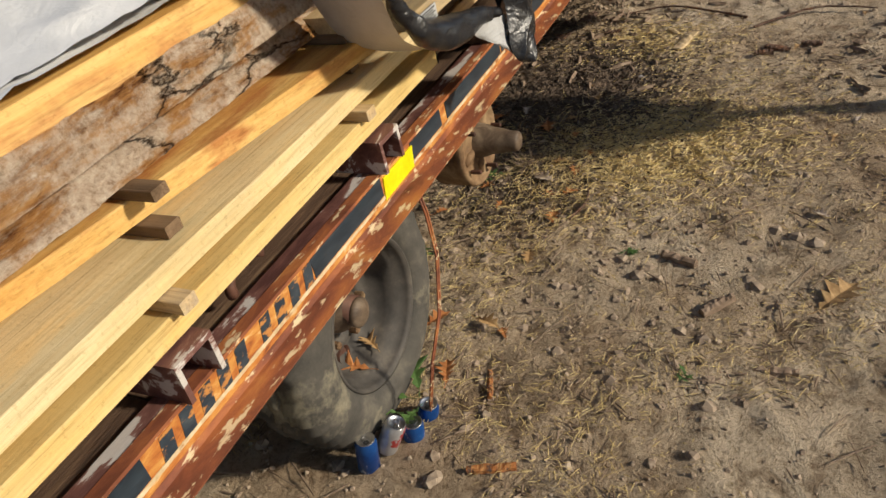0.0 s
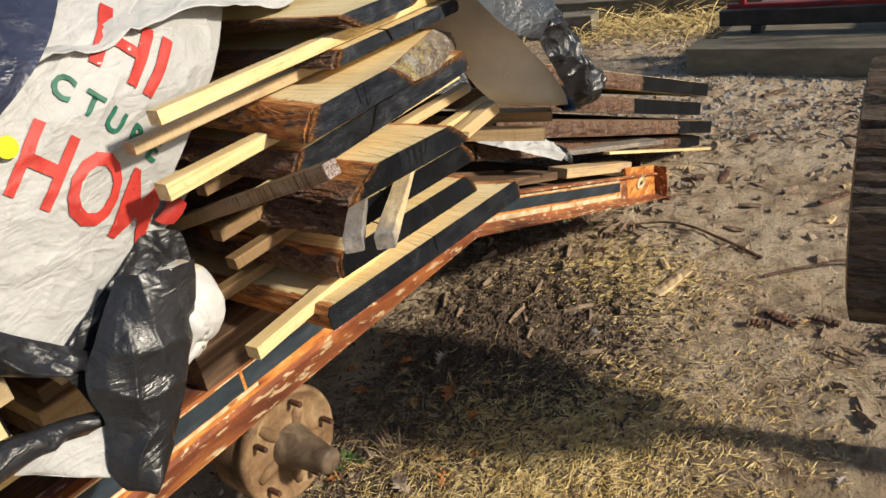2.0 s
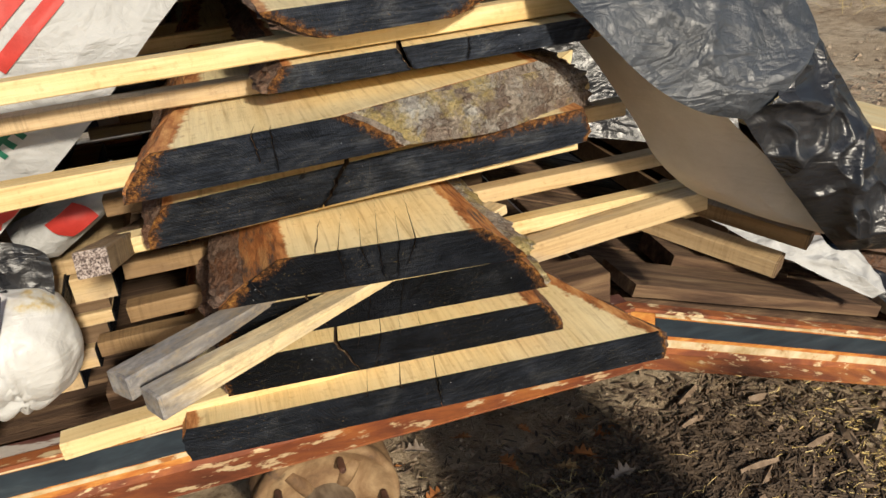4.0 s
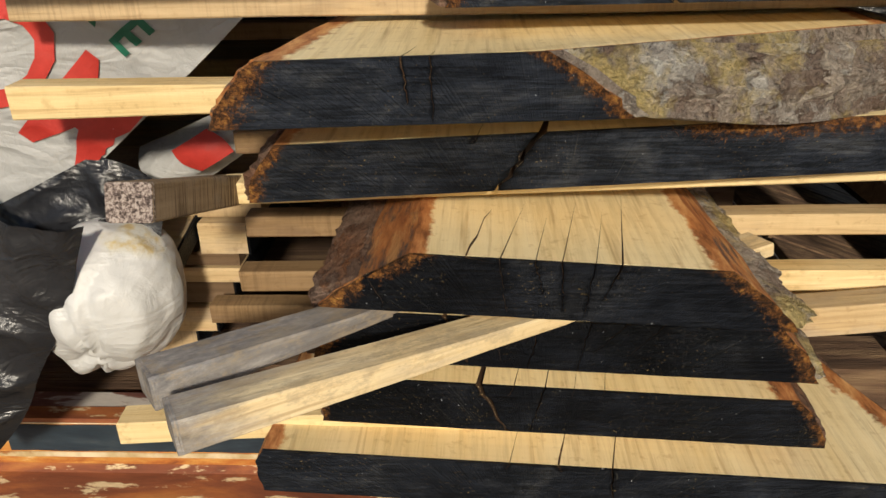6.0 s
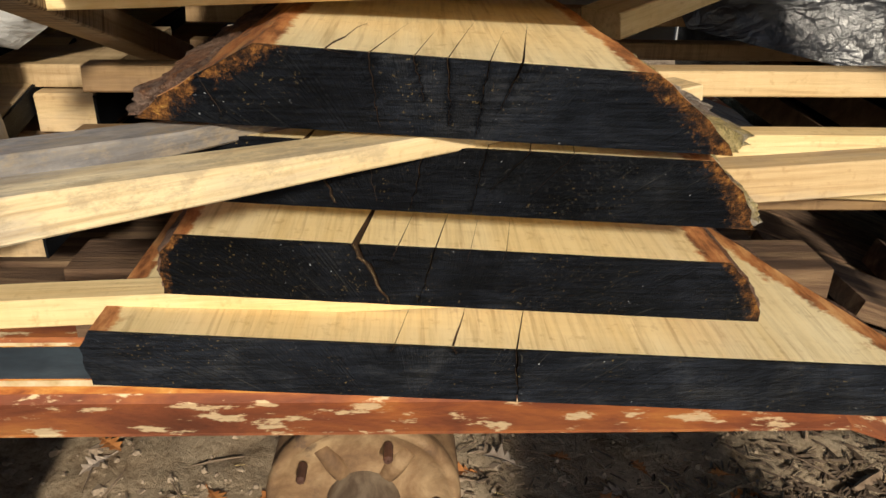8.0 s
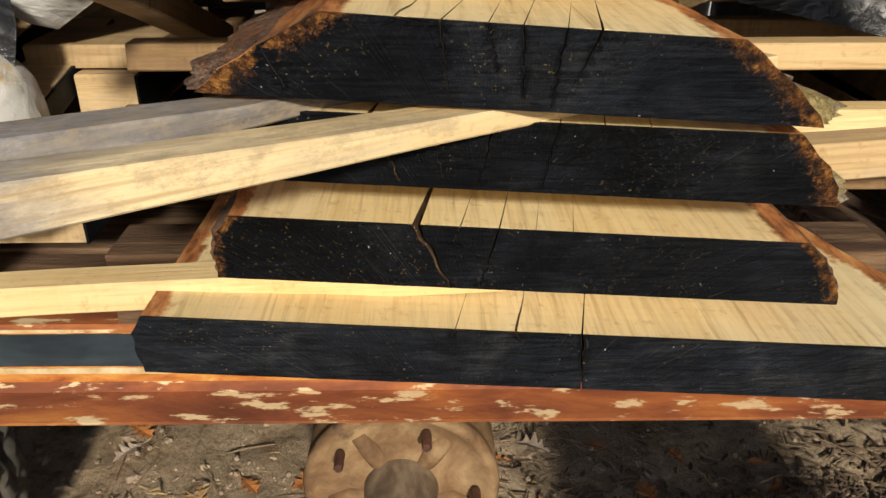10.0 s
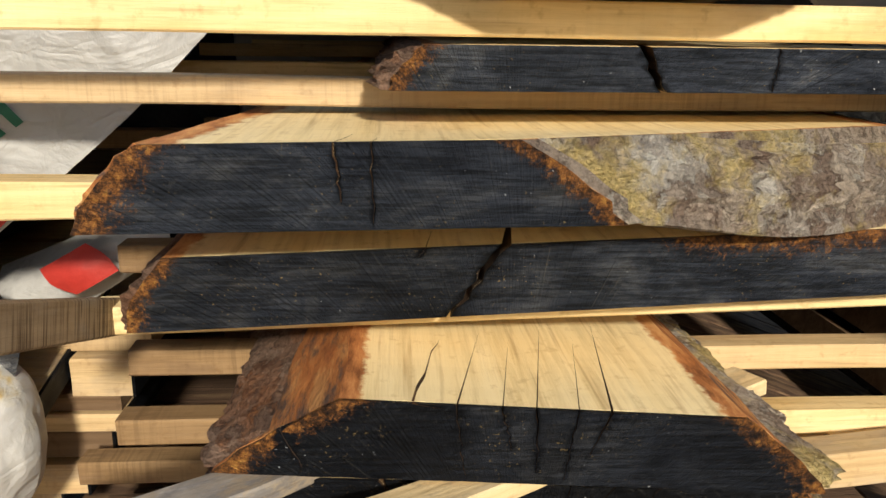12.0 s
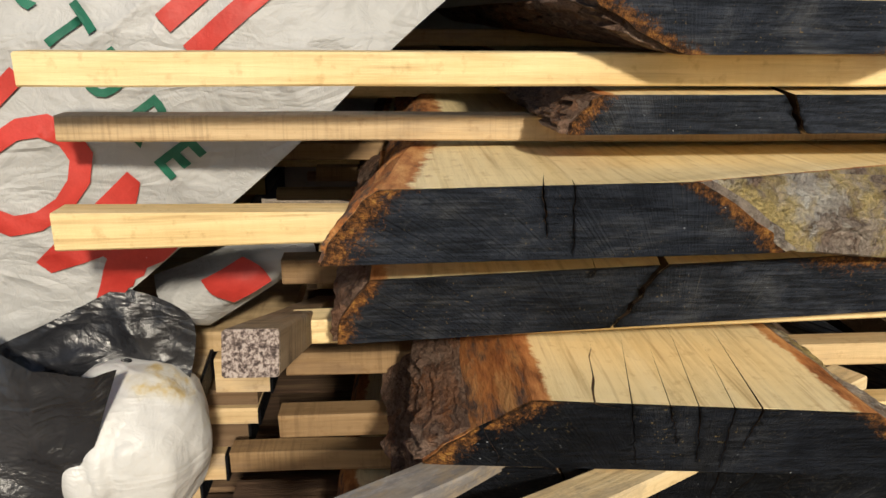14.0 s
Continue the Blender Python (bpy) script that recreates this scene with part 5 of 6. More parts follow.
_, panel_at = drape("printed_panel", PANEL_L, PANEL_R, SHEET_WHITE, tarp, 120, 140, 0.010, 9.0, 3.0, 0.025, "white sheet printed in red and green")


def print_word(words, origin, angle, cap, stretch, mat, space=1.0):
    """Flat lettering laid on the printed panel; origin and baseline angle in the panel's x-z plane."""
    cu = bpy.data.curves.new("letters", "FONT")
    cu.body = words
    cu.size = cap / 0.70
    cu.space_character = space
    cu.resolution_u = 3
    cu.offset = 0.0035 if cap > 0.08 else 0.0015
    ob = new("letters", cu)
    bpy.context.view_layer.update()
    me = bpy.data.meshes.new_from_object(ob.evaluated_get(bpy.context.evaluated_depsgraph_get()))
    bpy.data.objects.remove(ob)
    bpy.data.curves.remove(cu)
    bm = bmesh.new()
    bm.from_mesh(me)
    bpy.data.meshes.remove(me)
    for _ in range(3):
        bmesh.ops.subdivide_edges(bm, edges=[e for e in bm.edges if e.calc_length() > 0.012], cuts=1)
        bmesh.ops.triangulate(bm, faces=bm.faces)
    c, s = math.cos(radians(angle)), math.sin(radians(angle))
    grid = [(u / 40, v / 48) for u in range(41) for v in range(49)]
    flat = np.array([panel_at(u, v) for u, v in grid])
    drop = []
    for v in bm.verts:
        a, b_ = v.co.x * stretch, v.co.y
        x, z = origin[0] + c * a - s * b_, origin[1] + s * a + c * b_
        d = (flat[:, 0] - x) ** 2 + (flat[:, 2] - z) ** 2
        u, w = grid[int(d.argmin())]
        for _ in range(12):
            p = panel_at(u, w)
            pu, pw = panel_at(u + 0.004, w) - p, panel_at(u, w + 0.004) - p
            det = pu.x * pw.z - pu.z * pw.x
            if abs(det) < 1e-12:
                break
            ex, ez = x - p.x, z - p.z
            u += 0.6 * 0.004 * (ex * pw.z - ez * pw.x) / det
            w += 0.6 * 0.004 * (pu.x * ez - pu.z * ex) / det
            u, w = min(max(u, -0.05), 1.05), min(max(w, 0.0), 1.0)
        p = panel_at(min(max(u, 0), 1), w)
        if u < 0.0 or u > 1.0 or math.hypot(p.x - x, p.z - z) > 0.012:
            drop.append(v)
        v.co = p + Vector((0, -0.004, 0.001))
    bmesh.ops.delete(bm, geom=drop, context="VERTS")
    part("lettering", bm, mat, bpy.data.objects["printed_panel"])


print_word("HOME", (1.895, 1.499), -47, 0.128, 0.68, PRINT_RED)
print_word("CTURE", (2.032, 1.614), -54, 0.042, 0.85, PRINT_GREEN, 1.65)
print_word("HI", (2.120, 1.643), -50, 0.115, 0.85, PRINT_RED)
dot = bmesh.new()
bmesh.ops.create_circle(dot, cap_ends=True, radius=0.018, segments=20)
for v in dot.verts:
    v.co = (1.930 + v.co.x, -0.150, 1.558 + v.co.y)
part("printed_dot", dot, PRINT_YELLOW, bpy.data.objects["printed_panel"])

# stitched seam down the printed panel, with a dark knot near its foot
seam = bmesh.new()
for k_ in range(24):
    u_, v_ = 0.17 + 0.10 * k_ / 23, 0.52 + 0.40 * k_ / 23
    a_, b_ = panel_at(u_, v_), panel_at(u_ + 0.0022, v_ + 0.009)
    tube(seam, [a_ + Vector((0, -0.004, 0.001)), b_ + Vector((0, -0.004, 0.001))], 0.0011, 5)
for k_ in range(7):
    c_ = panel_at(0.25 + 0.008 * math.sin(k_ * 2.1), 0.87 + 0.006 * math.cos(k_ * 1.7))
    tube(seam, [c_ + Vector((-0.004, -0.005, 0.003 * math.sin(k_))), c_ + Vector((0.004, -0.006, 0.003 * math.cos(k_)))], 0.0016, 5)
part("stitched_seam", seam, MILL_BLACK, bpy.data.objects["printed_panel"], "dotted dark seam")

# dark flap beside the printed panel, and the sheet behind it
drape("navy_flap", [(1.72, 0.05, 1.86), (1.63, -0.14, 1.717), (1.50, -0.16, 1.64), (1.41, -0.165, 1.57), (1.40, -0.15, 1.50)],
      [(2.25, 0.05, 1.80), (2.04, -0.14, 1.665), (1.81, -0.155, 1.54), (1.70, -0.155, 1.45), (1.64, -0.145, 1.36)], SHEET_NAVY, tarp, 110, 120, 0.022, 7.0, 8.0, 0.01, "dark navy plastic flap")
drape("navy_lower", [(1.42, -0.14, 1.56), (1.46, -0.15, 1.47), (1.60, -0.16, 1.375), (1.73, -0.165, 1.262), (1.86, -0.17, 1.185)],
      [(1.68, -0.145, 1.47), (1.72, -0.15, 1.40), (1.80, -0.165, 1.30), (1.90, -0.17, 1.20), (1.97, -0.17, 1.12)], SHEET_BLACK, tarp, 50, 80, 0.035, 10.0, 2.0, 0.01, "black inner face of the sheet")
drape("navy_back", [(1.28, 0.45, 1.72), (1.27, 0.2, 1.68), (1.27, 0.05, 1.63), (1.28, -0.04, 1.58)], [(1.95, 0.2, 1.80), (1.8, -0.02, 1.72), (1.62, -0.08, 1.60), (1.47, -0.10, 1.46)], SHEET_NAVY, tarp, 60, 50, 0.05, 6.0, 5.0)
# rolled hem that hangs in an arc and ends in a black tail
HEM = [(1.25, -0.06, 1.62), (1.33, -0.14, 1.55), (1.375, -0.165, 1.45), (1.375, -0.168, 1.36), (1.378, -0.17, 1.28), (1.44, -0.172, 1.20), (1.55, -0.165, 1.145), (1.66, -0.165, 1.118), (1.77, -0.17, 1.105), (1.87, -0.175, 1.075)]


def hem_at(u, v):
    p = smooth_path(HEM, v)
    d = (smooth_path(HEM, min(v + 0.02, 1.0)) - smooth_path(HEM, max(v - 0.02, 0.0))).normalized()
    side = Vector((0, -1, 0))
    up = d.cross(side).normalized()
    a = -0.4 + u * 3.9
    r = 0.026 + 0.012 * math.sin(v * 11) + 0.02 * (1 - v) ** 2
    return crumple(p + r * (math.cos(a) * up + math.sin(a) * side), 0.02, 7.0, 6.0)


part("rolled_hem", sheet(bmesh.new(), hem_at, 26, 110, 0.001), SHEET_BLACK, tarp, "black rolled hem", True)
drape("hem_lining", [(1.27, -0.05, 1.60), (1.36, -0.13, 1.45), (1.365, -0.14, 1.30), (1.42, -0.145, 1.18), (1.60, -0.135, 1.10), (1.80, -0.14, 1.06)],
      [(1.40, 0.16, 1.58), (1.45, 0.12, 1.44), (1.46, 0.10, 1.28), (1.48, 0.04, 1.16), (1.60, -0.05, 1.085), (1.80, -0.10, 1.045)], SHEET_GREY, tarp, 20, 70, 0.01, 8.0, 9.0)
drape("white_patch", [(1.66, -0.160, 1.115), (1.70, -0.168, 1.085), (1.735, -0.172, 1.06)], [(1.90, -0.185, 1.06), (1.90, -0.195, 0.98), (1.905, -0.20, 0.925)], SHEET_WHITE, tarp, 40, 30, 0.012, 11.0, 1.0, 0.02, "white corner of the sheet")
drape("black_tail", [(1.99, -0.19, 1.30), (1.87, -0.195, 1.17), (1.865, -0.205, 1.08), (1.835, -0.215, 1.0), (1.84, -0.225, 0.955), (1.862, -0.23, 0.935)],
      [(2.125, -0.222, 1.275), (2.085, -0.225, 1.17), (2.04, -0.225, 1.10), (2.0, -0.225, 1.03), (1.94, -0.23, 0.965), (1.880, -0.23, 0.930)], SHEET_BLACK, tarp, 90, 110, 0.026, 6.0, 4.0, 0.035, "black crumpled tail of the sheet")
drape("tail_shoulder", [(1.84, -0.165, 1.20), (1.86, -0.17, 1.15), (1.87, -0.18, 1.08)], [(2.10, -0.12, 1.32), (2.17, -0.13, 1.285), (2.16, -0.14, 1.20)], SHEET_BLACK, tarp, 60, 40, 0.018, 10.0, 7.0)


def bulge_at(u, v):
    """A swollen pouch of sheet: a smooth dome above, sharp folds running to a pinch low on its front."""
    a, b = math.tau * u, math.pi * (0.02 + 0.96 * v)
    d = Vector((math.sin(b) * math.cos(a), math.sin(b) * math.sin(a), math.cos(b)))
    p = Vector((0.090 * d.x + 0.012 * d.z, 0.088 * d.y, 0.098 * d.z))
    pinch = Vector((0.10, -0.80, -0.60))
    near = max(0.0, d.dot(pinch))
    side = d - pinch * d.dot(pinch)
    angle = math.atan2(side.z + 0.8 * side.y, side.x)
    fold = abs(math.sin(angle * 3.0 + 1.4 * nz(d.x * 1.5, d.y * 1.5, d.z * 1.5))) ** 0.6 - 0.6
    crease = 0.5 - 2.0 * abs(nz(d.x * 1.3 + 4, d.y * 1.3, d.z * 1.3)) + 0.10 - 0.5 * abs(nz(d.x * 3.1, d.y * 3.1 + 8, d.z * 3.1))
    k = 1 + 0.17 * fold * near ** 1.1 - 0.20 * near ** 8 + 0.055 * crease
    flat = max(0.0, -d.x - 0.35)
    return Vector((2.094, -0.145, 1.150)) + p * (k - 0.25 * flat)


part("stained_fold", sheet(bmesh.new(), bulge_at, 96, 64), SHEET_STAINED, tarp, "stained white bulging fold", True)
# sheet over the boards at the front, and the cover over the whole load
drape("white_cover", [(-2.4, 0.02, 1.404), (-2.4, 0.6, 1.42), (-2.4, 1.2, 1.42), (-2.4, 2.02, 1.30), (-2.4, 2.06, 0.9)], [(1.27, 0.150, 1.404), (1.24, 0.7, 1.44), (1.22, 1.3, 1.50), (1.22, 2.02, 1.42), (1.22, 2.08, 0.9)], SHEET_COVER, tarp, 90, 60, 0.03, 3.0, 11.0, 0.0, "white sheet over the boards", out=Vector((0, 0, 1)))


drape("cover_rise", [(0.55, 0.170, 1.412), (0.55, 0.6, 1.46), (0.6, 1.2, 1.52), (0.7, 2.0, 1.45)], [(1.39, 0.02, 1.475), (1.33, 0.12, 1.58), (1.28, 0.8, 1.72), (1.26, 2.0, 1.68)], SHEET_COVER, tarp, 40, 40, 0.02, 4.0, 3.0, 0.0, "white sheet climbing to the dark hem", out=Vector((-0.3, -0.3, 0.9)))
drape("sheet_corner", [(2.09, 0.02, 1.285), (2.11, -0.035, 1.275), (2.135, -0.045, 1.250), (2.16, -0.02, 1.235)], [(2.27, 0.02, 1.362), (2.282, -0.035, 1.354), (2.29, -0.045, 1.330), (2.275, -0.02, 1.310)], SHEET_WHITE, tarp, 40, 30, 0.012, 12.0, 4.0, 0.006, "crumpled white corner of the printed sheet")
drape("red_print_patch", [(2.165, -0.062, 1.305), (2.178, -0.068, 1.290), (2.200, -0.066, 1.280)], [(2.212, -0.062, 1.332), (2.232, -0.068, 1.322), (2.243, -0.066, 1.305)], PRINT_RED, tarp, 12, 10, 0.001, 12.0, 4.0, 0.006, "red printed patch")


# cover from its front lip back; the unseen far side keeps the inside dark
def roof_at(u, v):
    x = 1.25 + 2.35 * u
    lip_ = 0.020 * math.sin(u * 19) + 0.016 * math.sin(u * 41 + 1)
    prof = [(-0.13, 1.638 + lip_), (-0.05, 1.70 + 0.4 * lip_), (0.3, 1.76), (1.2, 1.78), (2.0, 1.72), (2.10, 1.4), (2.12, 0.88)]
    f = v * (len(prof) - 1)
    i = min(int(f), len(prof) - 2)
    t = f - i
    y, z = prof[i][0] * (1 - t) + prof[i + 1][0] * t, prof[i][1] * (1 - t) + prof[i + 1][1] * t
    ends = max(0.0, u - 0.72) / 0.28
    p = Vector((x, y + 0.12 * ends * (v < 0.3), z - 0.10 * ends))
    return crumple(p, 0.035, 5.0, 14.0, Vector((0, -0.3, 0.9)))


part("load_cover", sheet(bmesh.new(), lambda u, v: roof_at(0.30 + 0.70 * u, v), 90, 70, 0.001), SHEET_WHITE, tarp, "white sheet over the slab stack", True)
part("load_cover", sheet(bmesh.new(), lambda u, v: roof_at(0.30 * u, v), 40, 70, 0.001), SHEET_NAVY, tarp, "dark side of the sheet", True)
# unseen black sheets added at both ends to shut light out of the stack
drape("cover_end", [(1.25, 0.1, 1.70), (1.25, 0.15, 1.5), (1.27, 0.2, 1.38)], [(1.25, 2.08, 1.62), (1.25, 2.1, 1.2), (1.25, 2.1, 0.88)], SHEET_BLACK, tarp, 30, 30, 0.03, 5.0, 15.0, out=Vector((-1, 0, 0)))
drape("cover_end", [(3.55, 0.35, 1.60), (3.60, 0.40, 1.2), (3.62, 0.45, 0.75)], [(3.55, 2.08, 1.60), (3.58, 2.1, 1.2), (3.6, 2.1, 0.75)], SHEET_BLACK, tarp, 30, 30, 0.03, 5.0, 16.0, out=Vector((1, 0, 0)), label="black end sheet added to darken the inside of the cover")

# sheet hanging at the rear of the stack
rear_tarp = tagged(empty("plastic_sheet", (3.2, -0.2, 1.3)), "black crumpled plastic sheet with milky grey inside hanging beside the slabs", "tarp")
OFF = Vector((3.2, -0.2, 1.3))


def shifted(pts):
    return [tuple(Vector(p) - OFF) for p in pts]


# upper fold of the black sheet, its sky sheen painted by a bluer material
drape("slate_flap", shifted([(2.84, -0.24, 1.66), (2.89, -0.37, 1.56), (2.97, -0.40, 1.465), (3.04, -0.41, 1.415), (3.115, -0.41, 1.390)]),
      shifted([(3.16, -0.20, 1.67), (3.20, -0.30, 1.60), (3.23, -0.34, 1.54), (3.24, -0.37, 1.50), (3.235, -0.39, 1.475)]), SHEET_SHEEN, rear_tarp, 80, 90, 0.018, 6.0, 3.0, 0.02, "upper fold of the black sheet, sky sheen in its colour")
drape("black_flap", shifted([(3.112, -0.408, 1.392), (3.17, -0.40, 1.315), (3.23, -0.39, 1.245), (3.29, -0.38, 1.175), (3.335, -0.37, 1.128)]),
      shifted([(3.24, -0.36, 1.50), (3.315, -0.36, 1.40), (3.38, -0.37, 1.30), (3.44, -0.38, 1.215), (3.46, -0.38, 1.145)]), SHEET_BLACK, rear_tarp, 100, 120, 0.034, 9.5, 3.0, 0.035, "shiny black crumpled flap")
drape("flap_tuck", shifted([(3.345, -0.37, 1.125), (3.36, -0.32, 1.115), (3.40, -0.22, 1.14)]), shifted([(3.46, -0.38, 1.145), (3.48, -0.32, 1.13), (3.48, -0.22, 1.15)]), SHEET_BLACK, rear_tarp, 30, 20, 0.03, 10.0, 4.0, 0.0, out=Vector((0, 0, -1)))
drape("milky_lining", shifted([(2.93, 0.02, 1.60), (3.02, -0.10, 1.46), (3.08, -0.17, 1.34), (3.12, -0.19, 1.26), (3.20, -0.20, 1.185), (3.33, -0.19, 1.130)]),
      shifted([(3.05, -0.28, 1.60), (3.10, -0.34, 1.42), (3.20, -0.36, 1.30), (3.29, -0.36, 1.20), (3.36, -0.33, 1.13), (3.46, -0.24, 1.095)]), SHEET_GREY, rear_tarp, 40, 50, 0.012, 6.0, 5.0, 0.03, "milky grey translucent-looking lining")
# black backing added behind the lining so the recess reads as shade
drape("milky_back", shifted([(2.85, 0.35, 1.62), (2.9, 0.32, 1.4), (2.98, 0.25, 1.22)]), shifted([(3.5, 0.25, 1.60), (3.52, 0.2, 1.35), (3.5, 0.1, 1.12)]), SHEET_BLACK, rear_tarp, 30, 30, 0.02, 6.0, 6.0)
sack = tagged(empty("plastic_sack", (3.65, 0.0, 0.85)), "crumpled silvery white plastic sack with a black corner", "sack")
drape("sack_body", [(-0.22, 0.18, 0.12), (-0.13, 0.05, 0.06), (0.0, -0.02, -0.02), (0.11, -0.06, -0.085)], [(0.04, 0.26, 0.10), (0.08, 0.16, 0.06), (0.15, 0.04, -0.02), (0.16, -0.05, -0.10)], SHEET_WHITE, sack, 60, 60, 0.034, 11.0, 2.0, 0.02, out=Vector((0, -0.5, 0.85)))
drape("sack_corner", [(0.10, -0.03, -0.075), (0.13, -0.055, -0.09), (0.15, -0.075, -0.115)], [(0.15, 0.05, -0.03), (0.175, -0.01, -0.07), (0.185, -0.06, -0.118)], SHEET_BLACK, sack, 16, 16, 0.02, 14.0, 3.0, 0.01, out=Vector((0, -0.5, 0.85)))


# ---- slabs on the rear slope ----
SLOPE = math.degrees(math.atan(DROP))


def rear_slab(i, x0, x1, y0, rise, thick, black_from, label):
    """A slab lying along the slope: bark edge first, then a sealed face."""
    base = Vector((x0, y0, WEB_Z1 - (x0 - BEND_X) * DROP + rise))
    thing = tagged(empty("rear_slab", base), label, "slab", "slabs on the rear slope")
    thing.rotation_euler = (0, radians(SLOPE), 0)
    n = (x1 - x0) * 1.06
    bm = bmesh.new()
    rings = []
    for k in range(41):
        x = n * k / 40
        w = 0.02 * nz(x * 3, i) + 0.006 * nz(x * 14, i)
        if x > black_from:
            w = 0.02 * nz(black_from * 3, i) + 0.05 * max(0.0, (x - n + 0.1) / 0.1)
        rings.append([bm.verts.new(q) for q in ((x, w, 0), (x, w - 0.004, thick * 0.5), (x, w + 0.012, thick), (x, 1.2, thick), (x, 1.2, 0))])
    for a, b_ in zip(rings, rings[1:]):
        for k in range(5):
            bm.faces.new((a[k], a[(k + 1) % 5], b_[(k + 1) % 5], b_[k]))
    bm.faces.new(rings[0])
    bm.faces.new(rings[-1][::-1])
    bmesh.ops.recalc_face_normals(bm, faces=bm.faces)
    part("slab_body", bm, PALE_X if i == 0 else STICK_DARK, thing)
    face = 0.02 * nz(black_from * 3, i)
    bm = box(bmesh.new(), (black_from, face - 0.008, 0.002), (n - 0.09, face - 0.004, thick - 0.003), 0.001)
    part("sealed_end", bm, SEALER, thing, "black sealed face")
    bm = bmesh.new()

    def at(u, v):
        x = black_from * u
        w = 0.02 * nz(x * 3, i) + 0.006 * nz(x * 14, i)
        return (x, w - 0.004 - 0.022 * (0.4 + abs(nz(x * 7, v * 3, i))) * math.sin(math.pi * (0.12 + 0.8 * v)) - 0.005 * nz(x * 40, v * 9, i), thick * (0.02 + 0.94 * v))

    sheet(bm, at, 80, 10, 0.003)
    part("bark", bm, BARK, thing, "rough dark bark")


for i_, (x0_, x1_, y_, r_, t_, k_) in enumerate(((3.62, 5.85, 0.10, 0.405, 0.075, 1.30), (3.60, 5.78, 0.12, 0.29, 0.075, 1.25), (3.55, 5.82, 0.08, 0.185, 0.07, 1.75), (3.5, 5.80, 0.14, 0.10, 0.06, 2.0))):
    rear_slab(i_, x0_, x1_, y_, r_, t_, k_, ("dark live-edge slab, bark and black sealed face, on the rear slope", "dark live-edge slab with a ragged black face", "slab with orange torn bark edge", "weathered grey slab at the bottom")[i_])
for k_, (a_, b_, w_, h_, m_) in enumerate((((3.40, 0.28, 0.79), (3.72, 0.26, 0.672), 0.16, 0.05, DECK), ((3.95, 0.08, 0.60), (4.50, 0.06, 0.40), 0.09, 0.04, STICK_TAN), ((4.02, 0.15, 0.66), (4.86, 0.05, 0.39), 0.10, 0.02, STICK_GREY), ((4.28, 0.02, 0.57), (5.30, -0.06, 0.185), 0.03, 0.012, STICK_X), ((3.2, 0.10, 0.865), (3.9, 0.12, 0.615), 0.14, 0.03, DECK))):
    stick(a_, b_, w_, h_, m_, ("rotten brown plank offcut", "brown plank offcut on the slope", "grey split lath on the slope", "thin yellow lath sticking out", "dark old plank lying on the slope")[k_], "offcuts on the rear slope", name="offcut")


# ---- log on trestles ----
def build_log():
    a, b, r = Vector((3.50, -1.09, 0.872)), Vector((3.55, -1.62, 0.876)), 0.33
    thing = tagged(empty("saw_log", a), "large saw log with dark furrowed bark", "log")
    m = (b - a).to_track_quat("Y", "Z").to_matrix().to_4x4()
    bm = bmesh.new()
    n, k = 40, 150
    rings = []
    length = (b - a).length
    for i in range(n + 1):
        y = length * i / n
        ring = []
        for j in range(k):
            t = 2 * math.pi * j / k
            fur = abs(nz(math.cos(t) * 9, y * 1.6, math.sin(t) * 9)) + 0.5 * abs(nz(math.cos(t) * 19, y * 3.2, math.sin(t) * 19))
            rr = r + 0.012 - 0.03 * (0.5 - min(fur, 0.5)) * 1.3 + 0.006 * nz(math.cos(t) * 30, y * 14, math.sin(t) * 30)
            ring.append(bm.verts.new((rr * math.cos(t), y, rr * math.sin(t))))
        rings.append(ring)
    for p, q in zip(rings, rings[1:]):
        for j in range(k):
            bm.faces.new((p[j], p[(j + 1) % k], q[(j + 1) % k], q[j]))
    bmesh.ops.recalc_face_normals(bm, faces=bm.faces)
    bmesh.ops.transform(bm, matrix=m, verts=bm.verts)
    part("bark", bm, LOG_BARK, thing, "dark furrowed bark")
    bm = lathe(bmesh.new(), [(r - 0.022, -0.006), (r - 0.022, length + 0.006)], 48, m, True)
    part("heartwood", bm, STICK_TAN, thing, "brown cut log end")
    c = a.lerp(b, 0.80)
    tr = tagged(empty("log_trestle", (c.x, c.y, 0)), "narrow timber trestle under the log", "trestle")
    part("saddle", box(bmesh.new(), (-0.15, -0.06, 0.48), (0.15, 0.06, 0.545), 0.006), STICK_TAN, tr)
    for y0 in (-0.14, 0.14):
        bm = box(bmesh.new(), (-0.035, -0.035, 0.0), (0.035, 0.035, 0.49), 0.005)
        for v in bm.verts:
            v.co.y += y0 * (1 - v.co.z / 0.62)
        part("leg", bm, STICK_TAN, tr)



build_log()


# ---- yard behind ----
def crate(name, lo, hi, mat, label, cat, bevel=0.008, turn=0.0):
    c = [(p + q) / 2 for p, q in zip(lo, hi)]
    bm = box(bmesh.new(), tuple(p - q for p, q in zip(lo, (c[0], c[1], lo[2]))), tuple(p - q for p, q in zip(hi, (c[0], c[1], lo[2]))), bevel)
    ob = put(name, bm, mat)
    ob.matrix_world = pose(c[0], c[1], lo[2], 0, 0, turn)
    return tagged(ob, label, cat)


crate("foundation_beam", (7.13, -6.0, -0.03), (7.40, 0.73, 0.195), CONCRETE, "weathered grey foundation beam under the saw carriage", "beam")
crate("foundation_slab", (7.405, -6.0, -0.03), (9.6, 0.60, 0.185), CONCRETE, "pale foundation slab behind the beam", "slab")


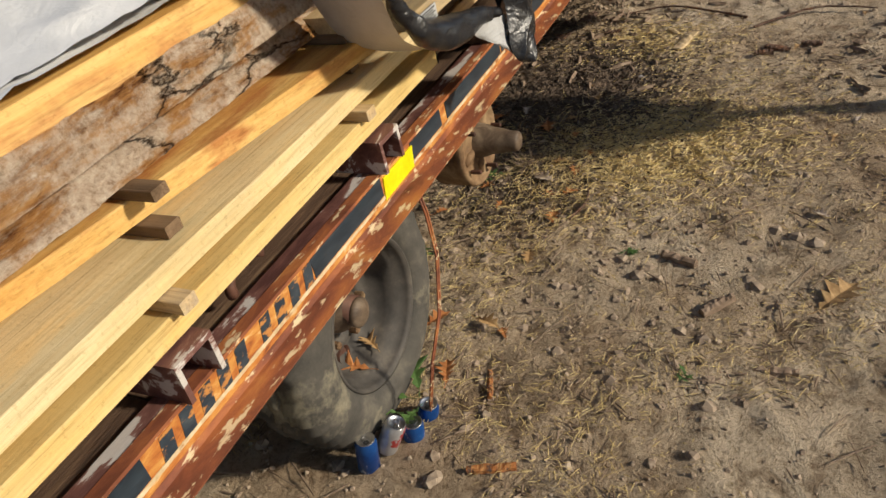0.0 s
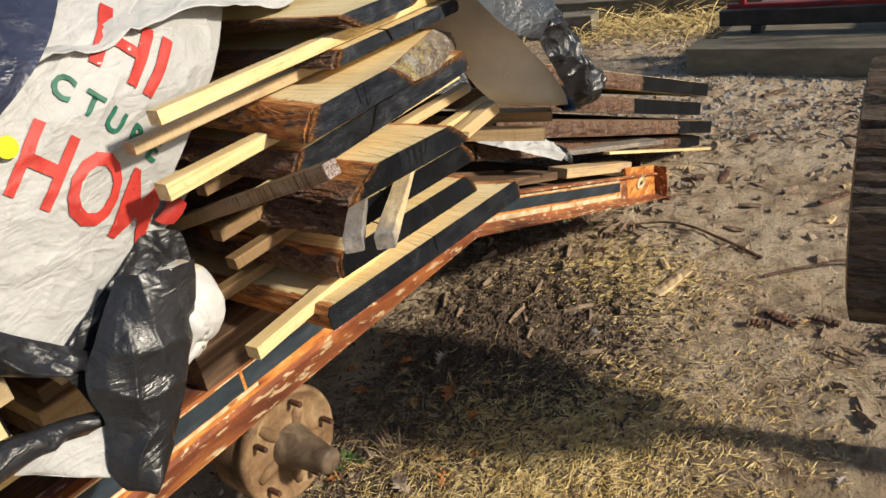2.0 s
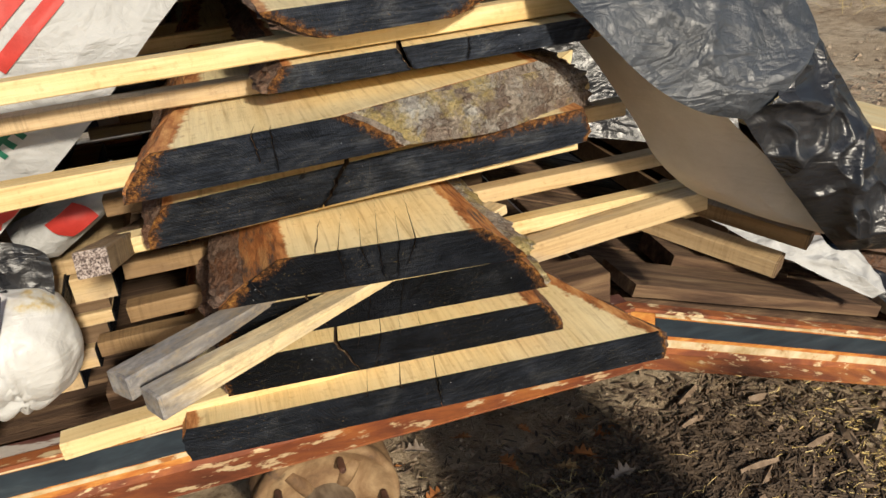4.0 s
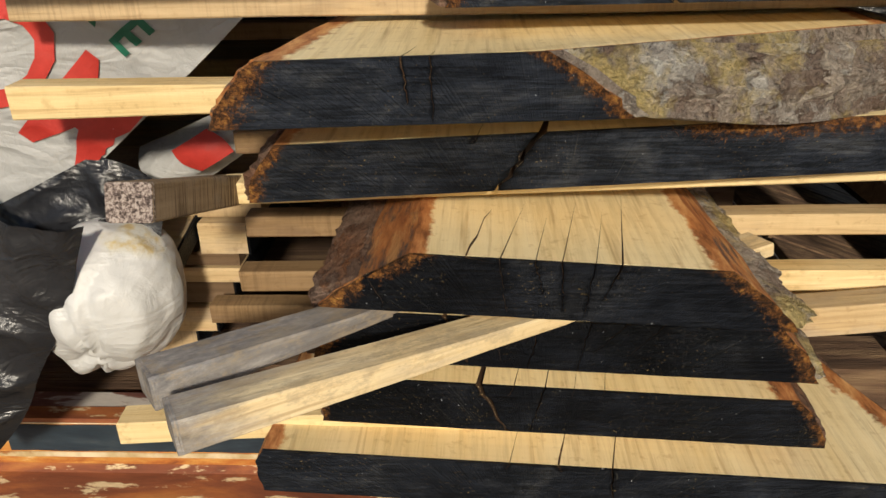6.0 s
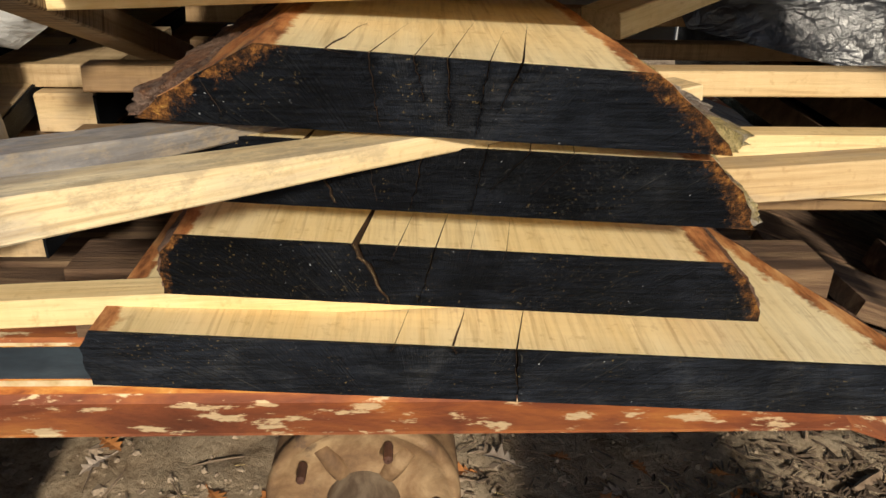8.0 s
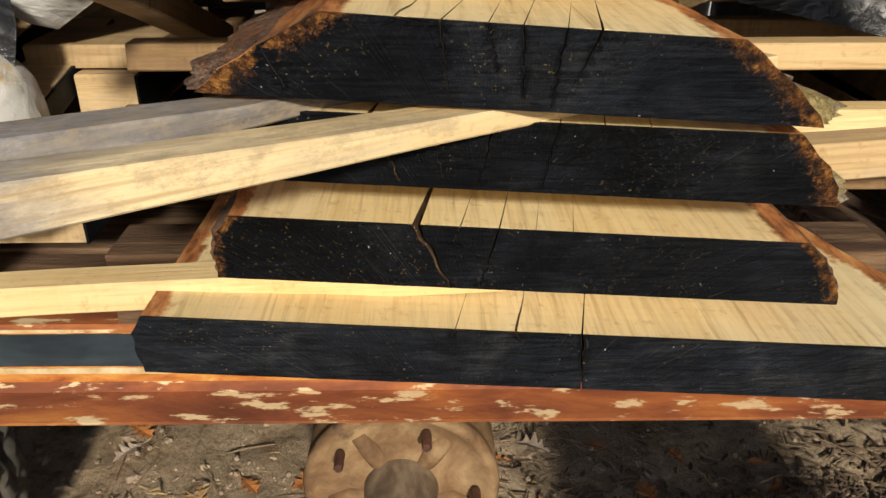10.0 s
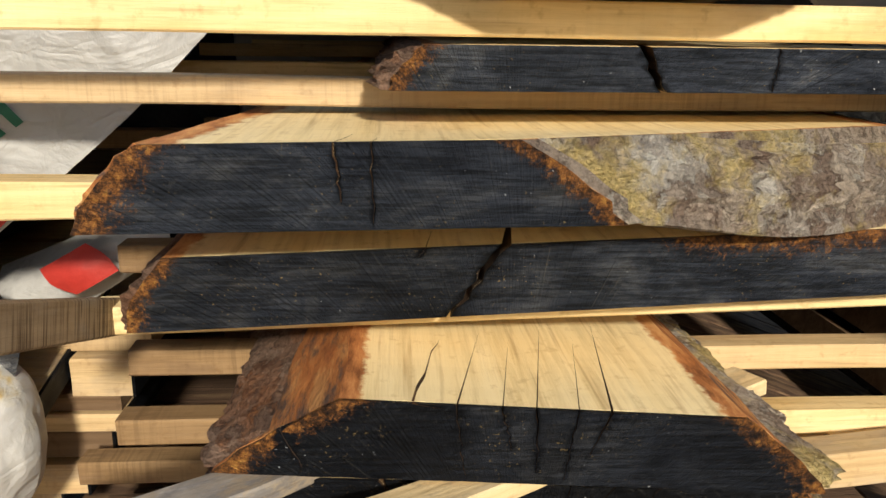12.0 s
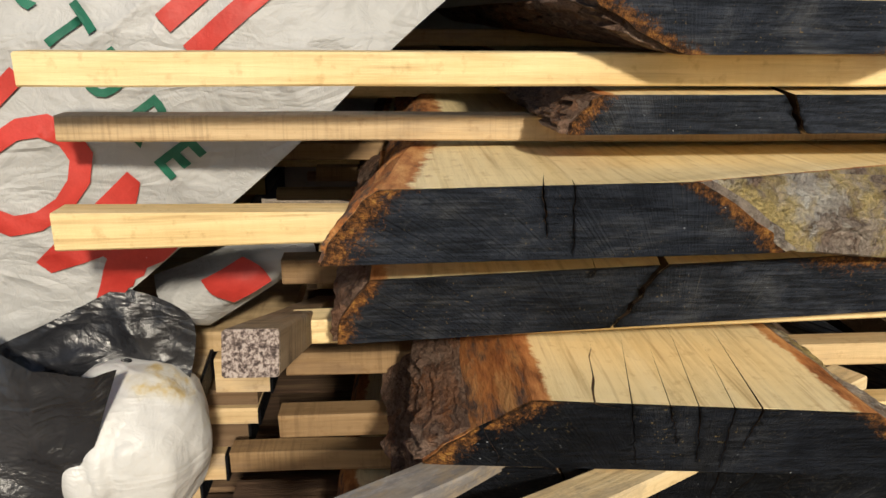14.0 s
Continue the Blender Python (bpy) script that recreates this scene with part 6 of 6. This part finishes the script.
def build_mill():
    t = tagged(empty("saw_carriage", (7.6, -2.0, 0.19)), "red and black steel sawmill carriage track", "sawmill")
    part("track_rail", box(bmesh.new(), (-0.04, -3.5, 0.055), (0.03, 2.62, 0.17), 0.006), MILL_BLACK, t, "black steel track rail")
    part("red_rail", box(bmesh.new(), (0.035, -3.5, 0.14), (0.10, 2.58, 0.20), 0.006), MILL_RED, t, "red steel side tube")
    for y in (-3.0, -1.6, -0.2, 1.0, 2.3):
        part("foot", box(bmesh.new(), (-0.05, y, 0.0), (0.08, y + 0.08, 0.054), 0.003), MILL_BLACK, t)
    for y in (-2.4, -0.9, 0.35, 1.05, 1.75, 2.45):
        part("red_post", box(bmesh.new(), (0.04, y, 0.201), (0.09, y + 0.05, 1.1), 0.004), MILL_RED, t)
    part("top_rail", box(bmesh.new(), (0.04, -3.5, 1.10), (0.09, 2.5, 1.15), 0.004), MILL_RED, t)
    for y in (-2.2, -0.5, 1.2):
        part("cross_bunk", box(bmesh.new(), (0.102, y, 0.10), (1.3, y + 0.1, 0.2), 0.004), MILL_BLACK, t)


build_mill()
crate("timber_block", (8.2, 2.05, 0), (8.42, 2.75, 0.20), CONCRETE, "weathered squared timber block on the ground", "timber", turn=6)
crate("long_timber", (8.75, 0.6, 0), (8.98, 2.85, 0.22), CONCRETE, "long weathered squared timber on the ground", "timber", turn=4)
crate("pallet_board", (9.6, 2.7, 0), (9.8, 4.4, 0.05), STICK_TAN, "grey plank lying in the yard", "plank", turn=25)


def build_bucket():
    t = tagged(empty("bucket", (8.55, 3.78, 0.0)), "white plastic bucket with a faded blue label", "bucket")
    m = Matrix.Rotation(radians(-90), 4, "X")
    part("pail", lathe(bmesh.new(), [(0.001, 0.0), (0.125, 0.0), (0.13, -0.02), (0.145, -0.34), (0.152, -0.345), (0.152, -0.365), (0.14, -0.365), (0.125, -0.03), (0.001, -0.03)], 32, m), SHEET_WHITE, t, smooth=True)
    part("pail_label", lathe(bmesh.new(), [(0.1365, -0.10), (0.1425, -0.24)], 32, m), shade("faded_blue_label", [(0.3, (0.25, 0.40, 0.62)), (0.7, (0.5, 0.6, 0.72))], (1, 1, 1), 8.0, rough=0.5), t, "faded blue label")


build_bucket()


def stones(name, n, box_, size, mat, label, seed, flat=0.5):
    """Loose stones or crumbs, joined."""
    rng = random.Random(seed)
    vs, fs = [], []
    for _ in range(n):
        x, y = rng.uniform(box_[0], box_[1]), rng.uniform(box_[2], box_[3])
        s = size * (0.4 + rng.random() ** 2 * 1.2)
        z = ground_height(x, y)
        k = len(vs)
        a0 = rng.random() * 6.3
        for q in range(6):
            r = s * (0.7 + 0.5 * rng.random())
            vs.append((x + r * math.cos(a0 + q * 1.047), y + r * math.sin(a0 + q * 1.047), z - 0.2 * s + 0.2 * s * rng.random()))
        for q in range(3):
            r = 0.55 * s
            vs.append((x + r * math.cos(a0 + q * 2.09 + 0.5), y + r * math.sin(a0 + q * 2.09 + 0.5), z + flat * s * (0.7 + 0.6 * rng.random())))
        fs += [(k + 6, k + 7, k + 8)]
        for q in range(3):
            fs += [(k + 2 * q, k + 2 * q + 1, k + 6 + q), (k + 2 * q + 1, k + (2 * q + 2) % 6, k + 6 + q), (k + (2 * q + 2) % 6, k + 6 + (q + 1) % 3, k + 6 + q)]
    me = bpy.data.meshes.new(name)
    me.from_pydata(vs, [], fs)
    me.materials.append(mat)
    return tagged(new(name, me), label, "debris", kind="stuff")


GRAVEL = shade("blue_grey_gravel", [(0.3, (0.15, 0.145, 0.14)), (0.7, (0.40, 0.39, 0.37))], (1, 1, 1), 40.0, rough=0.9)
CLOD = shade("soil_crumb", [(0.3, (0.25, 0.18, 0.125)), (0.6, (0.40, 0.31, 0.225)), (0.8, (0.50, 0.41, 0.31))], (1, 1, 1), 30.0, rough=0.95)
stones("gravel", 1500, (5.9, 7.1, -2.0, 1.6), 0.016, GRAVEL, "blue-grey gravel scattered by the beam", 3)
stones("soil_crumbs", 4200, (0.6, 4.6, -2.0, 1.4), 0.007, CLOD, "crumbs of sandy soil", 4, 0.8)
stones("soil_clods", 420, (0.8, 3.0, -1.0, 0.8), 0.020, CLOD, "small clods of trampled soil", 5, 0.35)
stones("soil_crumbs", 2500, (4.6, 9.5, -2.6, 4.5), 0.020, CLOD, "crumbs of sandy soil", 6, 0.6)


def slivers(name, n, place, length, width, mat, label, seed, curl=0.15, lift=0.35):
    """Thin curled chips, four-sided, joined into one mesh."""
    rng = random.Random(seed)
    vs, fs = [], []
    for _ in range(n):
        x, y = place(rng)
        L = length * (0.35 + rng.random() ** 1.5 * 1.3)
        w = width * (0.5 + rng.random())
        a, t = rng.random() * 6.283, (rng.random() - 0.5) * lift
        d, s = (math.cos(a), math.sin(a)), (-math.sin(a), math.cos(a))
        z = ground_height(x, y) + 0.003 + abs(t) * L * 0.5 + 0.004 * rng.random()
        k = len(vs)
        for q, f in enumerate((-0.5, 0.0, 0.5)):
            c = curl * L * (0.25 - f * f) * (rng.random() + 0.3)
            wf = w * (1.0 if f == 0 else 0.45)
            px, py, pz = x + d[0] * L * f, y + d[1] * L * f, z + t * L * f + c
            vs += [(px - s[0] * wf, py - s[1] * wf, pz), (px + s[0] * wf, py + s[1] * wf, pz), (px, py, pz + w * 0.7)]
        for q in (0, 3):
            for u, v in ((0, 1), (1, 2), (2, 0)):
                fs.append((k + q + u, k + q + v, k + q + 3 + v, k + q + 3 + u))
        fs += [(k, k + 2, k + 1), (k + 6, k + 7, k + 8)]
    me = bpy.data.meshes.new(name)
    me.from_pydata(vs, [], fs)
    me.materials.append(mat)
    return tagged(new(name, me), label, "debris", kind="stuff")


def blob(cx, cy, rx, ry):
    def f(rng):
        return rng.gauss(cx, rx), rng.gauss(cy, ry)
    return f


def patch(x0, x1, y0, y1, thresh, scale):
    def f(rng):
        for _ in range(30):
            x, y = rng.uniform(x0, x1), rng.uniform(y0, y1)
            if nz(x * scale, y * scale, 20.0) > thresh:
                break
        return x, y
    return f


slivers("sawdust_straw", 5200, blob(3.12, -0.33, 0.26, 0.22), 0.032, 0.0019, STRAW, "yellow straw-like wood shavings", 21)
slivers("sawdust_straw", 2600, blob(4.20, -0.05, 0.20, 0.24), 0.030, 0.0020, STRAW, "yellow straw-like wood shavings", 22)
slivers("sawdust_straw", 1600, blob(3.25, -0.75, 0.35, 0.22), 0.028, 0.0018, STRAW, "yellow straw-like wood shavings", 23)
slivers("dry_grass", 2200, blob(2.85, -0.02, 0.32, 0.22), 0.055, 0.0011, STRAW, "dry grass blades and shavings", 24, 0.5, 0.9)
slivers("dry_grass", 2500, patch(0.9, 2.6, -1.6, 0.9, 0.05, 1.6), 0.040, 0.0010, STRAW, "dry grass blades", 25, 0.4, 0.6)
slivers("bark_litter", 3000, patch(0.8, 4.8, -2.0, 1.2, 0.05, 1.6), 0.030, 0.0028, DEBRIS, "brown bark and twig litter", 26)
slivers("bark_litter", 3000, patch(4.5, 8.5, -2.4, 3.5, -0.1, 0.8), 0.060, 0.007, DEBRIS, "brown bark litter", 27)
slivers("twigs", 420, patch(0.7, 4.5, -2.0, 1.0, -0.1, 1.0), 0.11, 0.0022, DEBRIS, "small dry twigs", 28, 0.2, 0.15)
slivers("bark_flakes", 420, patch(3.6, 6.8, -1.9, 1.0, -0.2, 1.0), 0.085, 0.014, DEBRIS, "dark bark flakes", 29, 0.25, 0.1)
# leaf mould laid dense and dark, standing for ground shade too
SHADE_MOULD = shade("dark_leaf_mould", [(0.3, (0.05, 0.035, 0.025)), (0.55, (0.11, 0.075, 0.05)), (0.8, (0.20, 0.14, 0.09))], (1, 1, 1), 25.0)
slivers("leaf_mould", 9000, blob(3.62, 0.18, 0.30, 0.24), 0.030, 0.0045, SHADE_MOULD, "dark leaf mould and rotten bark, also deepening the ground shade", 33, 0.2, 0.3)
slivers("leaf_mould", 2400, blob(2.75, 0.20, 0.22, 0.22), 0.030, 0.0040, SHADE_MOULD, "dark leaf mould and rotten bark, also deepening the ground shade", 34, 0.2, 0.3)
slivers("leaf_mould", 1800, blob(4.6, 0.75, 0.5, 0.25), 0.040, 0.005, SHADE_MOULD, "dark leaf mould and rotten bark, also deepening the ground shade", 35, 0.2, 0.3)
slivers("sawdust_straw", 2200, patch(0.9, 3.2, -1.9, 0.4, -0.05, 1.4), 0.018, 0.0013, STRAW, "scattered pale wood shavings", 36)
slivers("far_grass", 2200, blob(8.7, 1.6, 0.35, 0.6), 0.20, 0.004, STRAW, "tufts of dry yellow grass", 30, 0.6, 1.4)
slivers("far_grass", 1600, blob(9.8, 3.4, 0.5, 1.2), 0.20, 0.004, STRAW, "tufts of dry yellow grass", 31, 0.6, 1.4)


# ---- leaves, bark pieces and cans ----
LEAF_TAN = shade("tan_dry_leaf", [(0.3, (0.30, 0.17, 0.07)), (0.6, (0.48, 0.30, 0.13)), (0.8, (0.58, 0.40, 0.20))], (1, 1, 1), 30.0, rough=0.7)
LEAF_ORANGE = shade("orange_dry_leaf", [(0.3, (0.30, 0.10, 0.03)), (0.6, (0.50, 0.20, 0.06)), (0.8, (0.56, 0.28, 0.10))], (1, 1, 1), 30.0, rough=0.7)
LEAF_PALE = shade("pale_dry_leaf", [(0.3, (0.34, 0.26, 0.20)), (0.7, (0.56, 0.46, 0.38))], (1, 1, 1), 30.0, rough=0.75)
LEAF_GREEN = shade("green_leaf", [(0.3, (0.05, 0.10, 0.02)), (0.6, (0.10, 0.19, 0.05)), (0.8, (0.20, 0.28, 0.10))], (1, 1, 1), 30.0, rough=0.6)


def leaf(x, y, size, turn, mat, label, curl=0.3, tilt=0.0, lift=0.0):
    bm = bmesh.new()
    half = [(0.0, 0.02), (0.12, 0.10), (0.20, 0.05), (0.30, 0.24), (0.38, 0.08), (0.52, 0.34), (0.62, 0.10), (0.74, 0.24), (0.82, 0.08), (1.0, 0.01)]
    mid = [bm.verts.new((f * size, 0.0, size * (0.10 * curl * math.sin(f * 3.1)))) for f, _ in half]
    for sgn in (-1, 1):
        rim = [bm.verts.new((f * size + (0.04 * size if w > 0.2 else 0), sgn * w * size, size * (0.10 * curl * math.sin(f * 3.1) + curl * (0.45 * w + 0.9 * w * w) + 0.05 * nz(f * 7, sgn * 3, x * 5)))) for f, w in half]
        for i in range(len(half) - 1):
            bm.faces.new((mid[i], mid[i + 1], rim[i + 1], rim[i]))
    bmesh.ops.recalc_face_normals(bm, faces=bm.faces)
    bmesh.ops.solidify(bm, geom=list(bm.faces), thickness=0.0006)
    tube(bm, [(0.02 * size, 0, 0), (-0.12 * size, 0.01 * size, 0.01 * size), (-0.25 * size, 0.04 * size, 0.004)], 0.0012, 5)
    ob = put("oak_leaf", bm, mat)
    ob.matrix_world = pose(x, y, ground_height(x, y) + 0.006 + lift, 0, tilt, turn)
    return tagged(ob, label, "leaf", "fallen leaves")


leaf(2.05, -1.02, 0.19, -35, LEAF_TAN, "large tan dry oak leaf with curled lobes", 0.5)
leaf(3.27, 0.24, 0.12, 200, LEAF_ORANGE, "orange dry oak leaf on the shavings", 0.4)
leaf(2.72, 0.03, 0.11, 75, LEAF_PALE, "pale curled dry oak leaf", 0.6)
leaf(2.79, -0.03, 0.09, 10, LEAF_ORANGE, "brown curled dry leaf", 0.7)
leaf(2.64, 0.0, 0.08, 140, LEAF_ORANGE, "brown curled dry leaf", 0.8)
leaf(1.50, 0.04, 0.11, 20, LEAF_ORANGE, "orange dry oak leaf beside the cans", 0.5)
leaf(1.42, 0.09, 0.17, 35, LEAF_GREEN, "green oak leaf over the cans", 0.4, -10, 0.05)
leaf(1.36, 0.10, 0.13, 100, LEAF_GREEN, "green oak leaf over the cans", 0.4, -5, 0.06)
leaf(1.33, 0.05, 0.09, 170, LEAF_GREEN, "small green oak leaf lying over a can", 0.3, -5, 0.058)
leaf(1.30, 0.11, 0.09, 120, LEAF_GREEN, "small green oak leaf behind a can", 0.5, -20, 0.06)
leaf(1.34, 0.19, 0.13, 100, LEAF_ORANGE, "orange dry leaf caught in the wheel rim", 0.7, 0, 0.185)
leaf(1.42, 0.20, 0.10, 60, LEAF_TAN, "tan dry leaf caught in the wheel rim", 0.8, 0, 0.19)
rng = random.Random(77)
for k_ in range(46):
    lx, ly = rng.uniform(1.6, 3.6), rng.uniform(-0.1, 1.0)
    leaf(lx, ly, rng.uniform(0.05, 0.11), rng.uniform(0, 360), rng.choice((LEAF_ORANGE, LEAF_TAN, LEAF_PALE, LEAF_ORANGE)), "small dry fallen leaf under the trailer", rng.uniform(0.3, 0.9))
for k_ in range(12):
    leaf(rng.uniform(2.2, 4.8), rng.uniform(-1.7, -0.2), rng.uniform(0.04, 0.07), rng.uniform(0, 360), rng.choice((LEAF_TAN, LEAF_PALE)), "small dry fallen leaf on the soil", rng.uniform(0.3, 0.8))


def chunk(name, x, y, l, w, h, turn, mat, label, cat="bark", group="loose bark and offcuts"):
    """A split piece of bark or board with ragged ends."""
    bm = bmesh.new()
    rings = []
    for i in range(13):
        f = i / 12
        taper = 0.55 + 0.45 * math.sin(math.pi * min(max(f, 0.08), 0.92)) ** 0.4
        row = []
        for a, b_ in ((-0.5, 0), (-0.42, 0.8), (0.0, 1.0), (0.42, 0.8), (0.5, 0)):
            row.append(bm.verts.new((l * (f - 0.5) + 0.03 * l * nz(a * 9, x * 7, f * 2), w * a * taper + 0.08 * w * nz(f * 7, a * 3, y * 9), h * b_ * (0.8 + 0.4 * nz(f * 9, a * 5, x)))))
        rings.append(row)
    for p, q in zip(rings, rings[1:]):
        for k in range(5):
            bm.faces.new((p[k], p[(k + 1) % 5], q[(k + 1) % 5], q[k]))
    bm.faces.new(rings[0])
    bm.faces.new(rings[-1][::-1])
    bmesh.ops.recalc_face_normals(bm, faces=bm.faces)
    ob = put(name, bm, mat)
    ob.matrix_world = pose(x, y, ground_height(x, y) + 0.001, 0, 0, turn)
    return tagged(ob, label, cat, group)


chunk("wood_offcut", 4.28, -0.27, 0.34, 0.065, 0.02, -12, STICK_TAN, "split brown wood offcut lying on the soil", "offcut")
chunk("bark_piece", 4.13, -0.74, 0.13, 0.05, 0.025, 60, BARK, "dark piece of bark on the soil")
chunk("bark_piece", 4.05, -0.68, 0.09, 0.045, 0.025, 100, BARK, "dark piece of bark on the soil")
chunk("bark_piece", 4.15, -0.90, 0.10, 0.04, 0.02, 80, BARK, "dark piece of bark on the soil")
chunk("bark_piece", 3.76, -0.13, 0.09, 0.03, 0.012, 40, STICK_GREY, "grey wood chip on the shavings")
chunk("bark_piece", 1.22, -0.22, 0.14, 0.03, 0.018, -70, WANE, "reddish strip of bark on the soil")
chunk("bark_piece", 2.02, -0.72, 0.13, 0.035, 0.03, -40, DEBRIS, "short broken branch on the soil")
chunk("bark_piece", 1.76, -0.92, 0.12, 0.03, 0.02, -85, DEBRIS, "short broken branch on the soil")
chunk("bark_piece", 1.53, -0.10, 0.12, 0.02, 0.016, 20, WANE, "reddish strip of bark on the soil")
chunk("bark_piece", 2.25, -0.56, 0.13, 0.04, 0.03, 70, DEBRIS, "dark knot of wood in the soil")
for k_ in range(40):
    chunk("bark_piece", rng.uniform(4.3, 7.0), rng.uniform(-1.9, 0.6), rng.uniform(0.06, 0.22), rng.uniform(0.03, 0.07), 0.02, rng.uniform(0, 180), rng.choice((BARK, DEBRIS, STICK_TAN)), "loose strip of bark in the yard")
for a_, b_, c_ in (((4.55, -0.55), (4.75, -0.1), (4.62, 0.25)), ((4.4, -0.6), (4.62, -0.9), (4.6, -1.2)), ((2.45, -0.10), (2.55, -0.14), (2.68, -0.12))):
    bm = bmesh.new()
    tube(bm, [smooth_path([(*a_, 0.012), (*b_, 0.022), (*c_, 0.012)], i / 10) + Vector((0, 0, 0.004 * nz(i, a_[0]))) for i in range(11)], lambda f: 0.008 - 0.004 * f, 7)
    tagged(put("branch", bm, BARK), "thin dry crooked branch on the soil", "branch", "fallen branches")


def sprig(x, y, s, n, mat, label, h=0.5, wide=0.16):
    rg = random.Random(int(x * 100))
    vs, fs = [], []
    for _ in range(n):
        a, t, L = rg.random() * 6.28, rg.random() * h, s * (0.4 + rg.random())
        d = (math.cos(a) * math.cos(t), math.sin(a) * math.cos(t), math.sin(t))
        ox, oy = x + rg.gauss(0, s * 0.3), y + rg.gauss(0, s * 0.3)
        oz, w = ground_height(ox, oy) + 0.002, L * wide
        k = len(vs)
        for f, wf, dip in ((0.1, 0.2, 0), (0.55, 1.0, 0.04), (1.0, 0.05, -0.05)):
            vs += [(ox + d[0] * L * f - d[1] * w * wf, oy + d[1] * L * f + d[0] * w * wf, oz + d[2] * L * f + dip * L), (ox + d[0] * L * f + d[1] * w * wf, oy + d[1] * L * f - d[0] * w * wf, oz + d[2] * L * f + dip * L)]
        fs += [(k, k + 1, k + 3, k + 2), (k + 2, k + 3, k + 5, k + 4)]
    me = bpy.data.meshes.new("weed")
    me.from_pydata(vs, [], fs)
    me.materials.append(mat)
    tagged(new("weed", me), label, "weed", kind="stuff")


sprig(2.28, -0.38, 0.03, 26, LEAF_GREEN, "small green weed seedling")
sprig(1.68, -0.66, 0.03, 18, LEAF_GREEN, "small green weed seedling")
sprig(1.83, -0.27, 0.06, 30, DEBRIS, "dry dark grass tuft", 0.6, 0.03)
sprig(2.75, 0.35, 0.05, 40, LEAF_GREEN, "small green weeds under the trailer")
sprig(2.15, 0.45, 0.05, 30, LEAF_GREEN, "small green weeds under the trailer")
sprig(3.62, 0.05, 0.06, 60, DEBRIS, "dark flattened grass tuft", 0.5, 0.03)
sprig(2.85, 0.20, 0.09, 120, DEBRIS, "dark dry grass clump", 0.9, 0.03)

ALU = shade("bare_aluminium", [(0.3, (0.55, 0.55, 0.56)), (0.7, (0.72, 0.72, 0.73))], (1, 1, 1), 20.0, rough=0.3, metal=1.0, bumps=(0.1, 0.0005, 80.0))
CAN_BLUE = shade("blue_can_print", [(0.35, (0.01, 0.05, 0.22)), (0.6, (0.02, 0.11, 0.38))], (1, 1, 1), 12.0, rough=0.3, spot=((0.62, 0.66, 0.72), 0.60, 0.63, 18.0), metal=0.4, bumps=(0.1, 0.0005, 80.0))
CAN_RED = shade("silver_red_can_print", [(0.35, (0.5, 0.5, 0.52)), (0.6, (0.66, 0.66, 0.68))], (1, 1, 1), 12.0, rough=0.3, spot=((0.5, 0.06, 0.06), 0.57, 0.60, 20.0), metal=0.5, bumps=(0.1, 0.0005, 80.0))


def can(x, y, mat, label, lean, turn, sunk=0.0):
    t = tagged(empty("drink_can"), label, "can", "drink cans by the tyre")
    m = Matrix.Rotation(radians(-90), 4, "X")
    part("can_body", lathe(bmesh.new(), [(0.001, 0.004), (0.022, 0.002), (0.026, 0.0), (0.033, -0.010), (0.033, -0.105), (0.0275, -0.118)], 28, m), mat, t, smooth=True)
    lid = part("can_lid", lathe(bmesh.new(), [(0.0275, -0.118), (0.0285, -0.1215), (0.027, -0.1225), (0.0245, -0.119), (0.001, -0.119)], 28, m), ALU, t, "bare aluminium lid", True)
    tab = bmesh.new()
    lathe(tab, [(0.010, 0), (0.011, -0.0015), (0.006, -0.0015), (0.0055, 0)], 14, Matrix.Translation((0.004, 0, 0.1205)) @ m)
    part("pull_tab", tab, ALU, lid)
    hole = bmesh.new()
    lathe(hole, [(0.009, 0), (0.0088, -0.0008), (0.001, -0.0008)], 14, Matrix.Translation((-0.013, 0, 0.1192)) @ m)
    part("mouth", hole, MILL_BLACK, lid)
    t.matrix_world = pose(x, y, ground_height(x, y) + 0.004 + sunk + 0.030 * abs(math.sin(radians(lean))), lean, 0, turn)


can(1.141, 0.140, CAN_BLUE, "blue drink can standing by the tyre", 8, 40, -0.02)
can(1.215, 0.120, CAN_RED, "silver and red drink can tilted by the tyre", 28, 20, -0.012)
can(1.282, 0.065, CAN_BLUE, "blue and silver drink can sunk in the soil", 8, 10, -0.070)
can(1.365, 0.060, CAN_BLUE, "blue drink can half hidden by leaves", 12, 10, -0.080)
